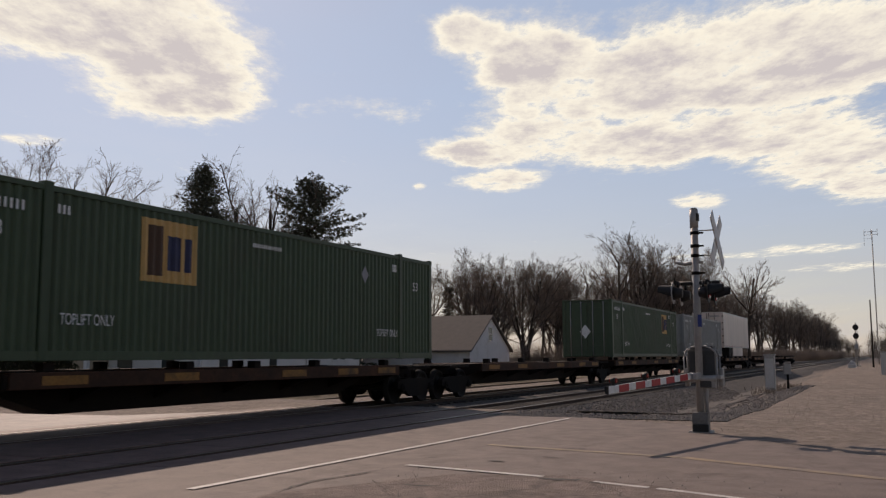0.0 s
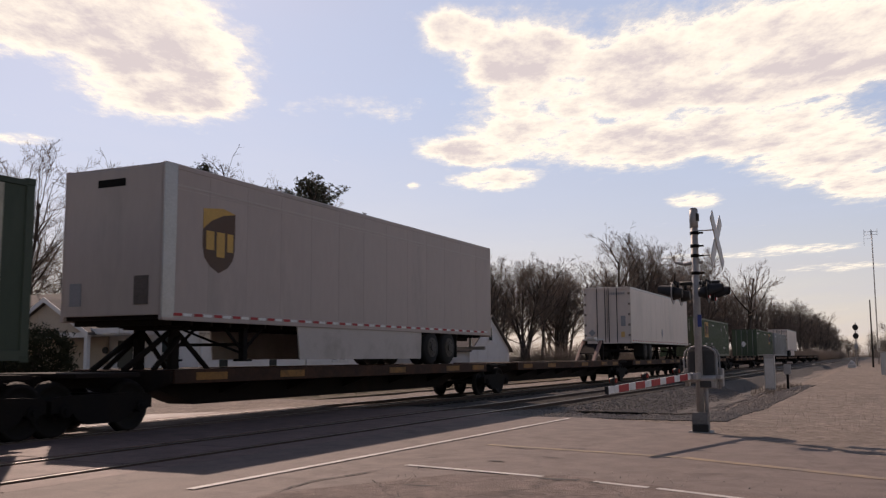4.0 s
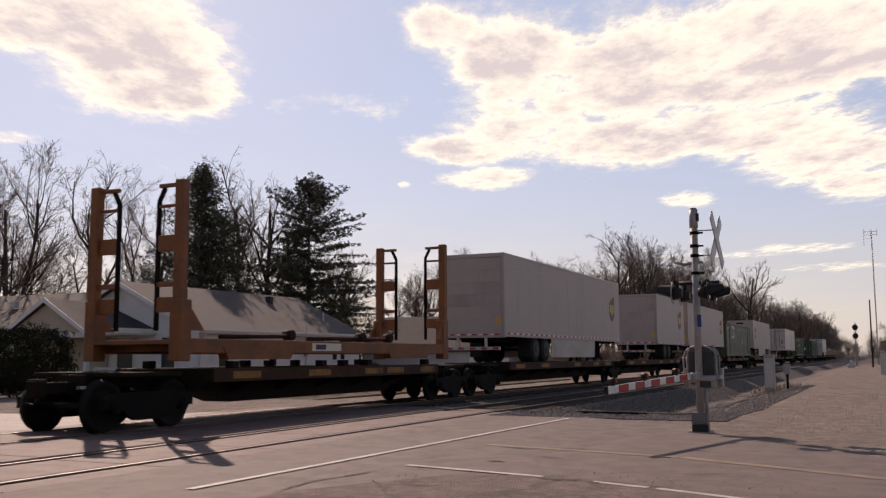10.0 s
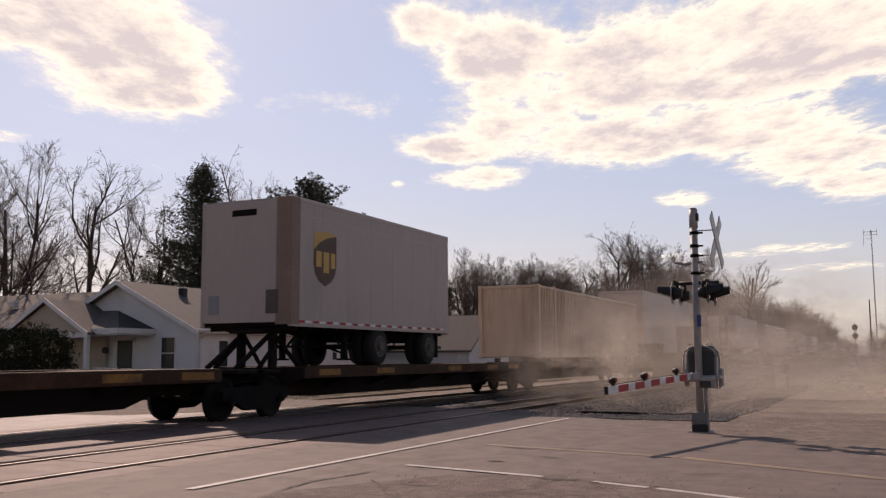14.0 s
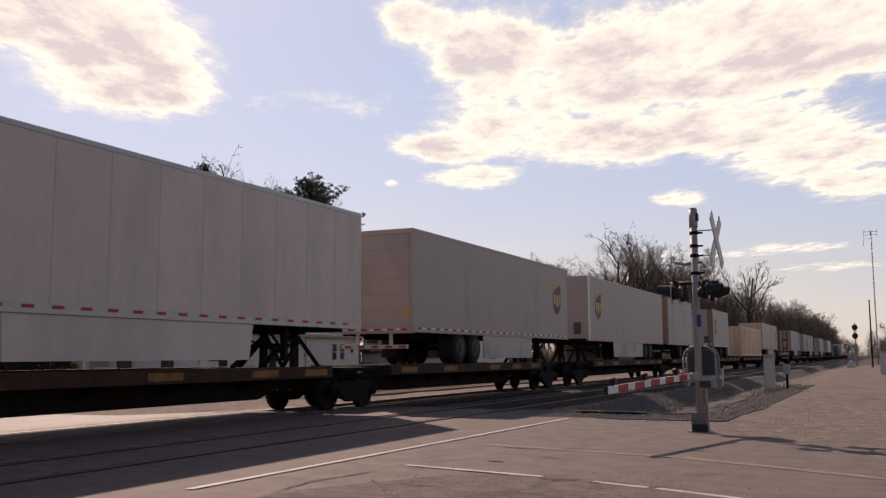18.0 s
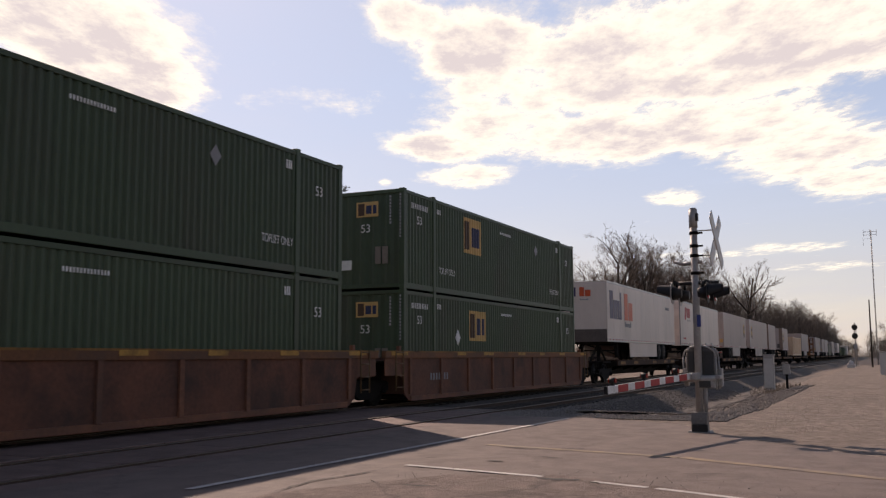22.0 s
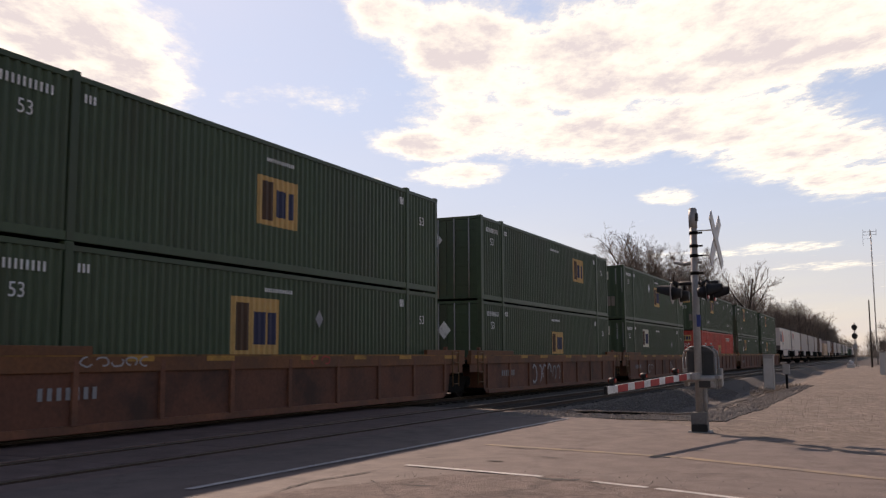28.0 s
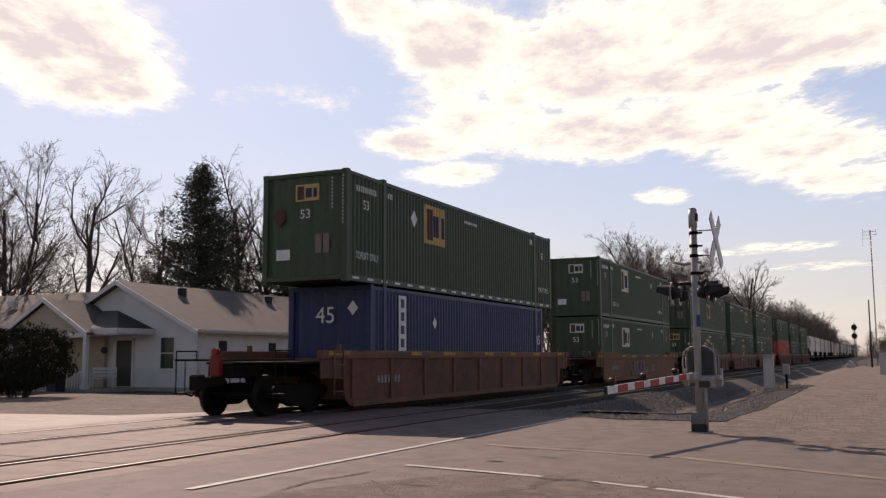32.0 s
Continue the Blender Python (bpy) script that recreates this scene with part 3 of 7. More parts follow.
def trailer(u, L, paint, label, flip=False, badge=None, skirts=True, style="plain", axles=2, refl="rw", line=True, rearbars=False, dolly=False):
    """A van trailer; flip puts its nose towards the end of the train."""
    ob = thing("semi_trailer", label, "semi-trailer", pose(0, 0, 0), "trailers on the train")
    fx = (lambda x: L - x) if flip else (lambda x: x)
    bx = lambda g, x0, *r: g.box(fx(x0), r[0], r[1], fx(r[2]), *r[3:])
    k = (L, flip)
    for s in (-1, 1):
        part("side_lining", lambda g: g.box(0.06, s * (W2 - 0.006), TBOT + 0.15, L - 0.06, s * (W2 - 0.04), TTOP - 0.09), SEAM if style != "grey" else paint, ob, key=("tsl", s, L))
        n = max(6, round(L / 1.22))
        seam = 0.0015 if style == "grey" else 0.004
        w = (L - 0.12) / n
        for i in range(n):
            part("side_panel", lambda g: g.box(seam, s * W2, TBOT + 0.16, w - seam, s * (W2 - 0.03), TTOP - 0.1, 0.002), paint, ob, key=("ts", s, L), at=pose(0.06 + i * w, 0, 0))
        part("bottom_rail", lambda g: g.box(0.03, s * (W2 + 0.008), TBOT, L - 0.03, s * (W2 - 0.06), TBOT + 0.17, 0.01), paint if style != "white" else TRAILER_RAIL, ob, key=("tb", s, L))
        part("top_rail", lambda g: g.box(0.03, s * (W2 + 0.008), TTOP - 0.12, L - 0.03, s * (W2 - 0.06), TTOP, 0.02), TRAILER_RAIL if style != "grey" else paint, ob, key=("tt", s, L, style == "grey"))
        for x in (0.0, L - 0.1):
            part("corner_post", lambda g: g.box(x, s * (W2 + 0.006), TBOT, x + 0.1, s * (W2 - 0.1), TTOP, 0.02), paint, ob, key=("tc", x, s, L))
    if line and style == "grey":
        part("crease_line", lambda g: (g.box(0.1, -W2 - 0.006, 3.50, L - 0.1, -W2 + 0.001, 3.54), g.box(0.1, -W2 - 0.004, 3.44, L - 0.1, -W2 + 0.001, 3.455)), CREASE, ob, key=("tl", L))
    part("roof_panel", lambda g: g.box(0.04, -W2 + 0.04, TTOP - 0.05, L - 0.04, W2 - 0.04, TTOP - 0.015), paint, ob, key=("tr", L))
    part("floor_frame", lambda g: (g.box(0.1, -W2 + 0.06, TBOT + 0.03, L - 0.1, W2 - 0.06, TBOT + 0.13), [g.box(x, -W2 + 0.08, TBOT - 0.08, x + 0.06, W2 - 0.08, TBOT + 0.03) for x in np.arange(0.3, L - 0.3, 0.6)]), CAR_DARK, ob, key=("tf", L))
    # rear end of the van
    rx = fx(0.0)
    o = 1 if not flip else -1
    part("rear_sill", lambda g: g.box(rx, -W2, TBOT - 0.03, rx + o * 0.08, W2, TBOT + 0.22, 0.01), paint, ob, key=("trf", *k))
    part("rear_header", lambda g: g.box(rx, -W2, TTOP - 0.14, rx + o * 0.08, W2, TTOP, 0.01), paint, ob, key=("trh", *k))
    rd = part("rear_door", lambda g: g.box(rx + o * 0.045, -W2 + 0.1, TBOT + 0.2, rx + o * 0.075, W2 - 0.1, TTOP - 0.12), paint, ob, key=("trd", *k))
    for i in range(0 if rearbars else 6):
        part("door_slat", lambda g: g.box(rx + o * 0.03, -W2 + 0.12, 0, rx + o * 0.05, W2 - 0.12, 0.434, 0.004), paint, rd, key=("trs", *k), at=pose(0, 0, TBOT + 0.22 + i * 0.44))
    if rearbars:
        for y in (-0.55, -0.1, 0.1, 0.55):
            part("lock_rod", lambda g: g.tube((rx - o * 0.03, y, TBOT + 0.05), (rx - o * 0.03, y, TTOP - 0.05), 0.02, n=6), STEEL_BLACK, rd, key=("tk", y, *k))
        for y in (-W2 + 0.02, W2 - 0.14):
            for i in range(5):
                part("hinge", lambda g: g.box(rx - o * 0.03, y, TBOT + 0.35 + i * 0.56, rx + o * 0.02, y + 0.12, TBOT + 0.47 + i * 0.56, 0.008), SEAM, rd, key=("thg", i, y, *k))
        part("centre_seam", lambda g: g.box(rx + o * 0.02, -0.012, TBOT + 0.2, rx + o * 0.046, 0.012, TTOP - 0.12), SEAM, rd, key=("tcs", *k))
        part("warning_plate", lambda g: g.box(rx - o * 0.006, -1.0, TBOT + 0.9, rx, -0.75, TBOT + 1.45), GREY_MARK, rd)
        part("warning_plate", lambda g: g.box(rx - o * 0.006, -0.95, TBOT + 0.3, rx, -0.75, TBOT + 0.6), YELLOW_MARK, rd)
        diamond(ob, 0.85, TBOT + 0.55, 0.2, True, GREY_MARK, 1.0)
        bars(ob, -0.55, TTOP - 0.35, 0.85, 0.13, 9, True, material=GREY_MARK)
    elif style == "grey" and not flip:
        part("warning_plate", lambda g: g.box(rx - 0.006, -1.2, TBOT + 0.42, rx, -0.95, TBOT + 0.72), YELLOW_MARK, rd)
    # bumper under the rear
    part("rear_bumper", lambda g: (g.box(rx + o * 0.02, -1.1, 0.45, rx + o * 0.1, 1.1, 0.57, 0.01), [g.box(rx + o * 0.03, y - 0.05, 0.5, rx + o * 0.1, y + 0.05, TBOT, 0.01) for y in (-0.55, 0.55)]), TRAILER_RAIL if style == "grey" else STEEL_BLACK, ob, key=("tbu", *k))
    if style == "grey":
        part("bumper_strip", lambda g: [g.box(rx + o * 0.012, y, 0.475, rx + o * 0.02, y + 0.22, 0.545) for y in (-1.05, -0.6, -0.15, 0.3, 0.75)], RED_MARK, ob, key=("tbs", *k))
    # nose
    nx = fx(L)
    part("nose_panel", lambda g: g.box(nx, -W2 + 0.06, TBOT + 0.1, nx - o * 0.04, W2 - 0.06, TTOP - 0.06, 0.01), paint, ob, key=("tn", *k))
    if flip and style == "grey":
        part("nose_post", lambda g: g.box(-0.012, -W2 - 0.012, TBOT + 0.05, 0.32, -W2 + 0.02, TTOP - 0.02), NOSE_BROWN if axles == 1 else TRAILER_RAIL, ob, key=("tnp", L, axles))
        part("hose_plate", lambda g: g.box(-0.015, -0.95, TBOT + 0.3, 0.0, -0.6, TBOT + 0.85), NOSE_DARK, ob)
        part("placard_holder", lambda g: g.box(-0.012, 0.75, TBOT + 0.3, 0.0, 1.05, TBOT + 0.75), GREY_MARK, ob)
        if axles == 1:
            part("nose_corner", lambda g: g.box(-0.012, -W2 + 0.02, TBOT + 0.05, -0.002, -W2 + 0.42, TTOP - 0.02), NOSE_BROWN, ob)
        part("vent_plate", lambda g: g.box(-0.01, -0.3, TTOP - 0.4, 0.0, 0.4, TTOP - 0.25), STEEL_BLACK, ob)
    # reflectors
    def dots(col):
        def fn(g):
            n = int(L / 0.62)
            for i in range(n):
                x = 0.3 + i * (L - 0.6) / n
                a, b = (x, x + 0.24) if col == "r" else (x + 0.27, x + 0.52)
                g.box(a, -W2 - 0.014, TBOT + 0.09, b, -W2 - 0.006, TBOT + 0.145)
                if refl == "rw" and i < 5 and not flip:
                    y = -1.1 + i * 0.44
                    a, b = (y, y + 0.2) if col == "r" else (y + 0.2, y + 0.36)
                    g.box(-0.012, a, TBOT + 0.06, -0.002, b, TBOT + 0.11)
        return fn
    tagged(part("reflector_strip", dots("r"), RED_MARK, ob, key=("trr", L, refl, flip)), kind="stuff")
    if refl == "rw":
        tagged(part("reflector_strip", dots("w"), WHITE_MARK, ob, key=("trw", L, refl, flip)), kind="stuff")
    # running gear
    wheels = ([3.38, 4.58] if L > 12 else [2.2, 3.45]) if axles == 2 else [1.3, 4.3] if dolly else [1.6]
    if style == "white":
        wheels = [3.4, 4.65]
    part("slider_rail", lambda g: [bx(g, 0.5, q * 0.62, 0.74, max(wheels) + 0.75, q * 0.5, TBOT, 0.01) for q in (-1, 1)], STEEL_BLACK, ob, key=("tsr", style, axles, *k))
    for w in wheels:
        part("axle", lambda g: g.tube((fx(w), -1.1, 0.5), (fx(w), 1.1, 0.5), 0.065, n=8), STEEL_BLACK, ob, key=("tax", w, *k))
        for s in (-1, 1):
            part("inner_wheel", lambda g: tyre(g, fx(w), s * 0.8), RUBBER, ob, key=("twi", w, s, *k))
            wh = part("wheel", lambda g: tyre(g, fx(w), s * 1.12), RUBBER, ob, key=("tw", w, s, *k))
            part("rim", lambda g: rim(g, fx(w), s * 1.2 if s < 0 else 1.1), RIM, wh, key=("tri", w, s, *k))
    part("bogie_frame", lambda g: [bx(g, min(wheels) - 0.7, s * 0.55, 0.62, max(wheels) + 0.7, s * 0.42, TBOT, 0.01) for s in (-1, 1)], STEEL_BLACK, ob, key=("tbf", style, axles, *k))
    for s in (-1, 1):
        part("mud_flap", lambda g: bx(g, min(wheels) - 0.62, s * 0.75, 0.2, min(wheels) - 0.6, s * 1.25, TBOT), RUBBER, ob, key=("tmf", s, style, axles, *k))
    gear = L - 2.9
    for s in (-1, 1):
        part("landing_leg", lambda g: (g.box(fx(gear) - 0.07, s * 0.95 - 0.07, 0.18, fx(gear) + 0.07, s * 0.95 + 0.07, TBOT, 0.01), g.box(fx(gear) - 0.14, s * 0.95 - 0.14, 0.14, fx(gear) + 0.14, s * 0.95 + 0.14, 0.19)), STEEL_BLACK, ob, key=("tlg", s, *k))
        part("leg_brace", lambda g: (g.tube((fx(gear), s * 0.95, 0.35), (fx(gear + 0.75), s * 0.95, TBOT), 0.035, n=6), g.tube((fx(gear), s * 0.95, 0.35), (fx(gear - 0.75), s * 0.95, TBOT), 0.035, n=6)), STEEL_BLACK, ob, key=("tlb", s, *k))
    part("leg_crossbar", lambda g: (g.tube((fx(gear), -0.95, 0.5), (fx(gear), 0.95, 0.5), 0.035, n=6), g.tube((fx(gear), -0.95, 0.3), (fx(gear), 0.95, TBOT), 0.03, n=6)), STEEL_BLACK, ob, key=("tlc", *k))
    if skirts:
        a, b = max(wheels) + 0.75, gear - 1.6
        if b - a > 1.2:
            for s in (-1, 1):
                pts = [(fx(a), 0.17), (fx(b - 0.12), 0.17), (fx(b), TBOT), (fx(a - 0.05), TBOT)]
                part("side_skirt", lambda g: g.extrude(pts, "y", s * (W2 - 0.03), s * (W2 - 0.06)), SKIRT if style == "grey" else paint, ob, key=("tsk", s, style, *k))
    if badge is not None:
        shield(ob, badge, 2.54, 1.26)
    return ob


# ---------------------------------------------------------------- trucks of the rail cars
WHEELS = []


def bogie(parent, x):
    """A two-axle truck under a rail car; its foot is the rail head."""
    b = part("truck", lambda g: (g.box(-0.18, -0.85, 0.42, 0.18, 0.85, 0.72, 0.03), g.tube((0, 0, 0.6), (0, 0, 0.86), 0.2, n=12)), STEEL_BLACK, parent, key="bolster", at=pose(x, 0, 0))
    prof = [(-1.15, 0.62), (-1.02, 0.68), (-0.55, 0.70), (0.55, 0.70), (1.02, 0.68), (1.15, 0.62), (1.15, 0.42), (0.72, 0.42), (0.6, 0.3), (0.35, 0.2), (-0.35, 0.2), (-0.6, 0.3), (-0.72, 0.42), (-1.15, 0.42)]
    for s in (-1, 1):
        part("side_frame", lambda g: g.extrude(prof, "y", s * 1.0 - 0.07, s * 1.0 + 0.07), STEEL_BLACK, b, key=("sf", s))
    for w in (-0.87, 0.87):
        def wheelset(g):
            for s in (-1, 1):
                n = 24
                rings = [(s * 0.66, 0.42), (s * 0.685, 0.495), (s * 0.71, 0.46), (s * 0.80, 0.455), (s * 0.80, 0.39), (s * 0.755, 0.36), (s * 0.75, 0.15), (s * 0.83, 0.13), (s * 0.83, 0.0)]
                for (y0, r0), (y1, r1) in zip(rings, rings[1:]):
                    vs = [(math.cos(2 * math.pi * i / n) * r, y, math.sin(2 * math.pi * i / n) * r) for y, r in ((y0, r0), (y1, r1)) for i in range(n)]
                    fs = [(i, (i + 1) % n, n + (i + 1) % n, n + i) for i in range(n)]
                    g.add(vs, fs if s > 0 else [q[::-1] for q in fs], True)
            g.tube((0, -1.05, 0), (0, 1.05, 0), 0.08, n=8)
        WHEELS.append((part("wheelset", wheelset, WHEEL, b, key="wheelset", at=pose(w, 0, 0.455)), w))
        for s in (-1, 1):
            part("bearing_cap", lambda g: (g.tube((0, s * 0.93, 0), (0, s * 1.12, 0), 0.12, n=12), g.tube((0, s * 1.1, 0), (0, s * 1.15, 0), 0.06, n=8)), STEEL_BLACK, b, key=("cap", s), at=pose(w, 0, 0.455))
    for s in (-1, 1):
        part("spring", lambda g: [g.tube((dx, s * 1.0, 0.24), (dx, s * 1.0, 0.5), 0.055, n=8) for dx in (-0.17, 0, 0.17)], CAR_RUST, b, key=("spr", s))
    return b


def coupler(parent, x, d):
    part("coupler", lambda g: (g.box(x, -0.1, 0.68, x + d * 0.75, 0.1, 0.9, 0.02), g.box(x + d * 0.7, -0.16, 0.62, x + d * 0.95, 0.14, 0.96, 0.04)), CAR_DARK, parent, key=("cou", x, d))
    part("air_hose", lambda g: (g.tube((x + d * 0.2, 0.35, 0.75), (x + d * 0.6, 0.32, 0.5), 0.025, n=6), g.tube((x + d * 0.6, 0.32, 0.5), (x + d * 0.9, 0.2, 0.55), 0.025, n=6)), RUBBER, parent, key=("hos", x, d))


def spine_car(front, rear, lead=False, tail=False, hitch=None, loaded=True):
    """One platform of an intermodal spine car between two truck centres."""
    L = front - rear
    ob = thing("spine_car", "dark rusty spine car platform with yellow sill patches", "rail car", pose(0, 0, 0), "spine cars of the train")
    k = (round(L, 1),)
    L = k[0]
    p = [(-0.9, 0.82), (-0.9, 1.02), (L + 0.9, 1.02), (L + 0.9, 0.82), (L - 2.0, 0.72), (L - 3.2, 0.36), (3.2, 0.36), (2.0, 0.72)]
    if not tail:
        p[0], p[1] = (-0.2, 0.82), (-0.2, 1.02)
    if not lead:
        p[2], p[3] = (L - 0.35, 1.02), (L - 0.35, 0.82)
    part("centre_sill", lambda g: g.extrude(p, "y", -0.36, 0.36), CAR_DARK, ob, key=("sp", lead, tail, *k))
    a, b = 1.5, L - 1.5
    for s in (-1, 1):
        sill = part("side_sill", lambda g: (g.box(a, s * 1.30, DECK - RZ - 0.27, b, s * 1.22, DECK - RZ, 0.01), g.box(a, s * 1.30, DECK - RZ - 0.03, b, s * 1.02, DECK - RZ, 0.005)), SILL_RUST, ob, key=("ss", s, *k))
        if s < 0:
            for x in (a + 0.6, a + 3.4, L / 2 + 0.8, b - 3.2, b - 1.2):
                part("reflector_patch", lambda g: g.box(x, -1.306, DECK - RZ - 0.21, x + 0.95, -1.298, DECK - RZ - 0.06), SILL_YELLOW, sill, key=("yp", x, *k))
            bars(sill, a + 2.3, DECK - RZ - 0.13, 0.9, 0.13, 6)
    for i in range(7):
        x = a + (b - a) * i / 6
        part("cross_bearer", lambda g: g.extrude([(-1.25, 0.86), (-1.25, 1.07), (1.25, 1.07), (1.25, 0.86), (0.36, 0.55), (-0.36, 0.55)], "x", x - 0.07, x + 0.07), CAR_DARK, ob, key=("xb", round(x, 2)))
    for d0, d1 in ((a, a + 3.8), (b - 2.6, b)):
        part("deck_plate", lambda g: g.box(d0, -1.2, 1.05, d1, 1.2, 1.085, 0.005), CAR_RUST, ob, key=("dk", round(d0, 2), round(d1, 2)))
    for x, e in ((0.0, tail), (L, lead)):
        part("end_platform", lambda g: g.box(x - 0.75 if e or x else x - 0.1, -1.15, 0.98, x + 0.75 if e or not x else x + 0.1, 1.15, 1.06, 0.01), CAR_DARK, ob, key=("ep", x, e))
    for x in (a + 0.8, a + 4.2, L / 2, b - 4.0, b - 0.6) if loaded and hitch is None else ():
        for s in (-1, 1):
            part("pedestal", lambda g: g.box(x - 0.11, s * 1.22, 1.1, x + 0.11, s * 1.02, 1.25, 0.01), CAR_DARK, ob, key=("pd", round(x, 2), s))
    bogie(ob, 0.0)
    if lead:
        bogie(ob, L)
        coupler(ob, L + 0.85, 1)
    if tail:
        coupler(ob, -0.85, -1)
    if hitch is not None:
        hx = hitch - rear
        h = part("hitch_stand", lambda g: (g.box(hx - 0.45, -0.5, TBOT + DECK - RZ - 0.14, hx + 0.45, 0.5, TBOT + DECK - RZ - 0.05, 0.02), [g.box(hx - 0.12, s * 0.45 - 0.06, 1.05, hx + 0.12, s * 0.45 + 0.06, TBOT + DECK - RZ - 0.1, 0.015) for s in (-1, 1)]), CAR_DARK, ob, "steel trailer hitch stand")
        for s in (-1, 1):
            part("hitch_strut", lambda g: g.tube((hx - 1.3, s * 0.4, 1.08), (hx - 0.1, s * 0.4, TBOT + DECK - RZ - 0.2), 0.06, n=6), CAR_DARK, h)
            part("hitch_brace", lambda g: g.tube((hx + 0.95, s * 0.55, 1.08), (hx + 0.12, s * 0.45, TBOT + DECK - RZ - 0.2), 0.055, n=6), CAR_DARK, h)
            part("hitch_brace", lambda g: g.tube((hx - 0.75, s * 0.62, 1.08), (hx + 0.05, s * 0.55, TBOT + DECK - RZ - 0.3), 0.055, n=6), CAR_DARK, h)
    return on_train(ob, rear, RZ)


# ---------------------------------------------------------------- double-stack well cars
def well_car(centre, paint, label, lead=False, tail=False, half=9.75, ribs=True, slab=False, brake=False, chord=0.14, chord_paint=None):
    ob = thing("well_car", label, "rail car", pose(0, 0, 0), "well cars of the train")
    L = 2 * half
    a, b = half - 8.35, half + 8.35
    k = (half, ribs, slab)
    yo = 1.47
    top = 1.48 if ribs and chord < 0.18 else 1.38
    chord = 0.2 if top > 1.4 else chord
    for s in (-1, 1):
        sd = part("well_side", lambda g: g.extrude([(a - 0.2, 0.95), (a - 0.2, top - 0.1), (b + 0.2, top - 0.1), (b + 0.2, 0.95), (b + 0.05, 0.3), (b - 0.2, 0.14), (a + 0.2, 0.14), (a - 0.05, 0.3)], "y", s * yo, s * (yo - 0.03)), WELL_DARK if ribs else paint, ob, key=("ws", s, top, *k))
        part("top_chord", lambda g: g.box(a - 1.2, s * (yo + 0.05), top - chord, b + 1.2, s * (yo - 0.09), top, 0.012), chord_paint or paint, sd, key=("wt", s, chord, *k))
        if chord > 0.2:
            for e0, e1 in ((a - 1.2, a + 2.6), (b - 1.5, b + 1.2)):
                part("end_coaming", lambda g: g.box(e0, s * (yo + 0.06), 1.36, e1, s * (yo - 0.05), 1.52, 0.012), chord_paint or paint, sd, key=("wec", s, round(e0, 2)))
        part("bottom_chord", lambda g: g.box(a + 0.3, s * (yo + 0.03), 0.1, b - 0.3, s * (yo - 0.09), 0.24, 0.01), paint, sd, key=("wb", s, *k))
        if ribs:
            for i in range(9):
                x = a + 0.25 + i * (b - a - 0.5) / 8
                part("side_post", lambda g: g.box(x - 0.065, s * (yo + 0.055), 0.3 if i in (0, 8) else 0.22, x + 0.065, s * (yo - 0.01), 1.29, 0.01), paint, sd, key=("wr", s, round(x, 2)))
        if s < 0:
            part("sill_stripe", lambda g: g.box(a - 1.2, -yo - 0.056, top - 0.035, b + 1.2, -yo - 0.047, top + 0.004), SILL_YELLOW, sd, key=("wst", top, *k))
            for x in ((a - 0.9, 0.95), (a + 3.4, 0.65), (a + 5.5, 0.85), (half + 0.4, 0.7), (b - 5.6, 0.6), (b - 3.2, 0.7), (b - 0.3, 0.85)):
                part("reflector_patch", lambda g: g.box(x[0], -yo - 0.058, top - 0.12, x[0] + x[1], -yo - 0.048, top - 0.02), REFLECT_YELLOW, sd, key=("wy", top, round(x[0], 2)))
            bars(sd, a + 2.2, 0.75, 1.3, 0.2, 7, material=GREY_MARK, gap=0.5).location.y = -0.19
    part("well_floor", lambda g: (g.box(a + 0.2, -1.3, 0.18, b - 0.2, 1.3, 0.26), [g.box(x, -1.44, 0.12, x + 0.3, 1.44, 0.3) for x in (a + 0.6, half - 6.1, half - 0.15, half + 5.8, b - 0.9)]), CAR_DARK, ob, key=("wf", *k))
    for x in (a, b - 0.08):
        part("well_bulkhead", lambda g: g.box(x, -1.44, 0.3, x + 0.08, 1.44, 1.3), paint, ob, key=("wk", round(x, 2)))
    for d, x, end in ((-1, 0.0, tail), (1, L, lead)):
        xi = a if d < 0 else b
        xe = x + d * (1.6 if end else -0.1)
        part("end_platform", lambda g: (g.box(min(xi, xe), -0.34, 0.86, max(xi, xe), 0.34, 1.2, 0.015),
                                         g.box(min(xi, x + d * 0.5), -1.3, 1.16, max(xi, x + d * 0.5), 1.3, 1.22, 0.01),
                                         g.box(x - d * 0.9, -1.35, 0.98, x - d * 0.7, 1.35, 1.18, 0.01)), CAR_DARK if not slab else paint, ob, key=("we", d, end, *k))
        for s in (-1, 1):
            part("end_bracket", lambda g: g.extrude([(xi, 0.7), (xi, 1.3), (xi + d * 1.1, 1.3), (xi + d * 0.9, 1.05)] if d > 0 else [(xi, 0.7), (xi + d * 0.9, 1.05), (xi + d * 1.1, 1.3), (xi, 1.3)], "y", s * (yo - 0.02), s * (yo - 0.06)), paint, ob, key=("wbr", d, s, *k))
        for s in (-1, 1):
            q0, q1 = sorted((xi - d * 0.1, x - d * 0.25))
            part("end_skirt", lambda g: g.box(q0, s * (yo - 0.01), 0.82, q1, s * (yo - 0.05), 1.36, 0.01), paint, ob, key=("wes", d, s, *k))
            for xx in (xi + d * 0.25, xi + d * 0.68):
                gr = part("grab_iron", lambda g: g.tube((xx, s * (yo + 0.07), 0.42), (xx, s * (yo + 0.07), 1.5), 0.022, n=5), GRAB, ob, key=("wgi", d, s, round(xx, 2), *k))
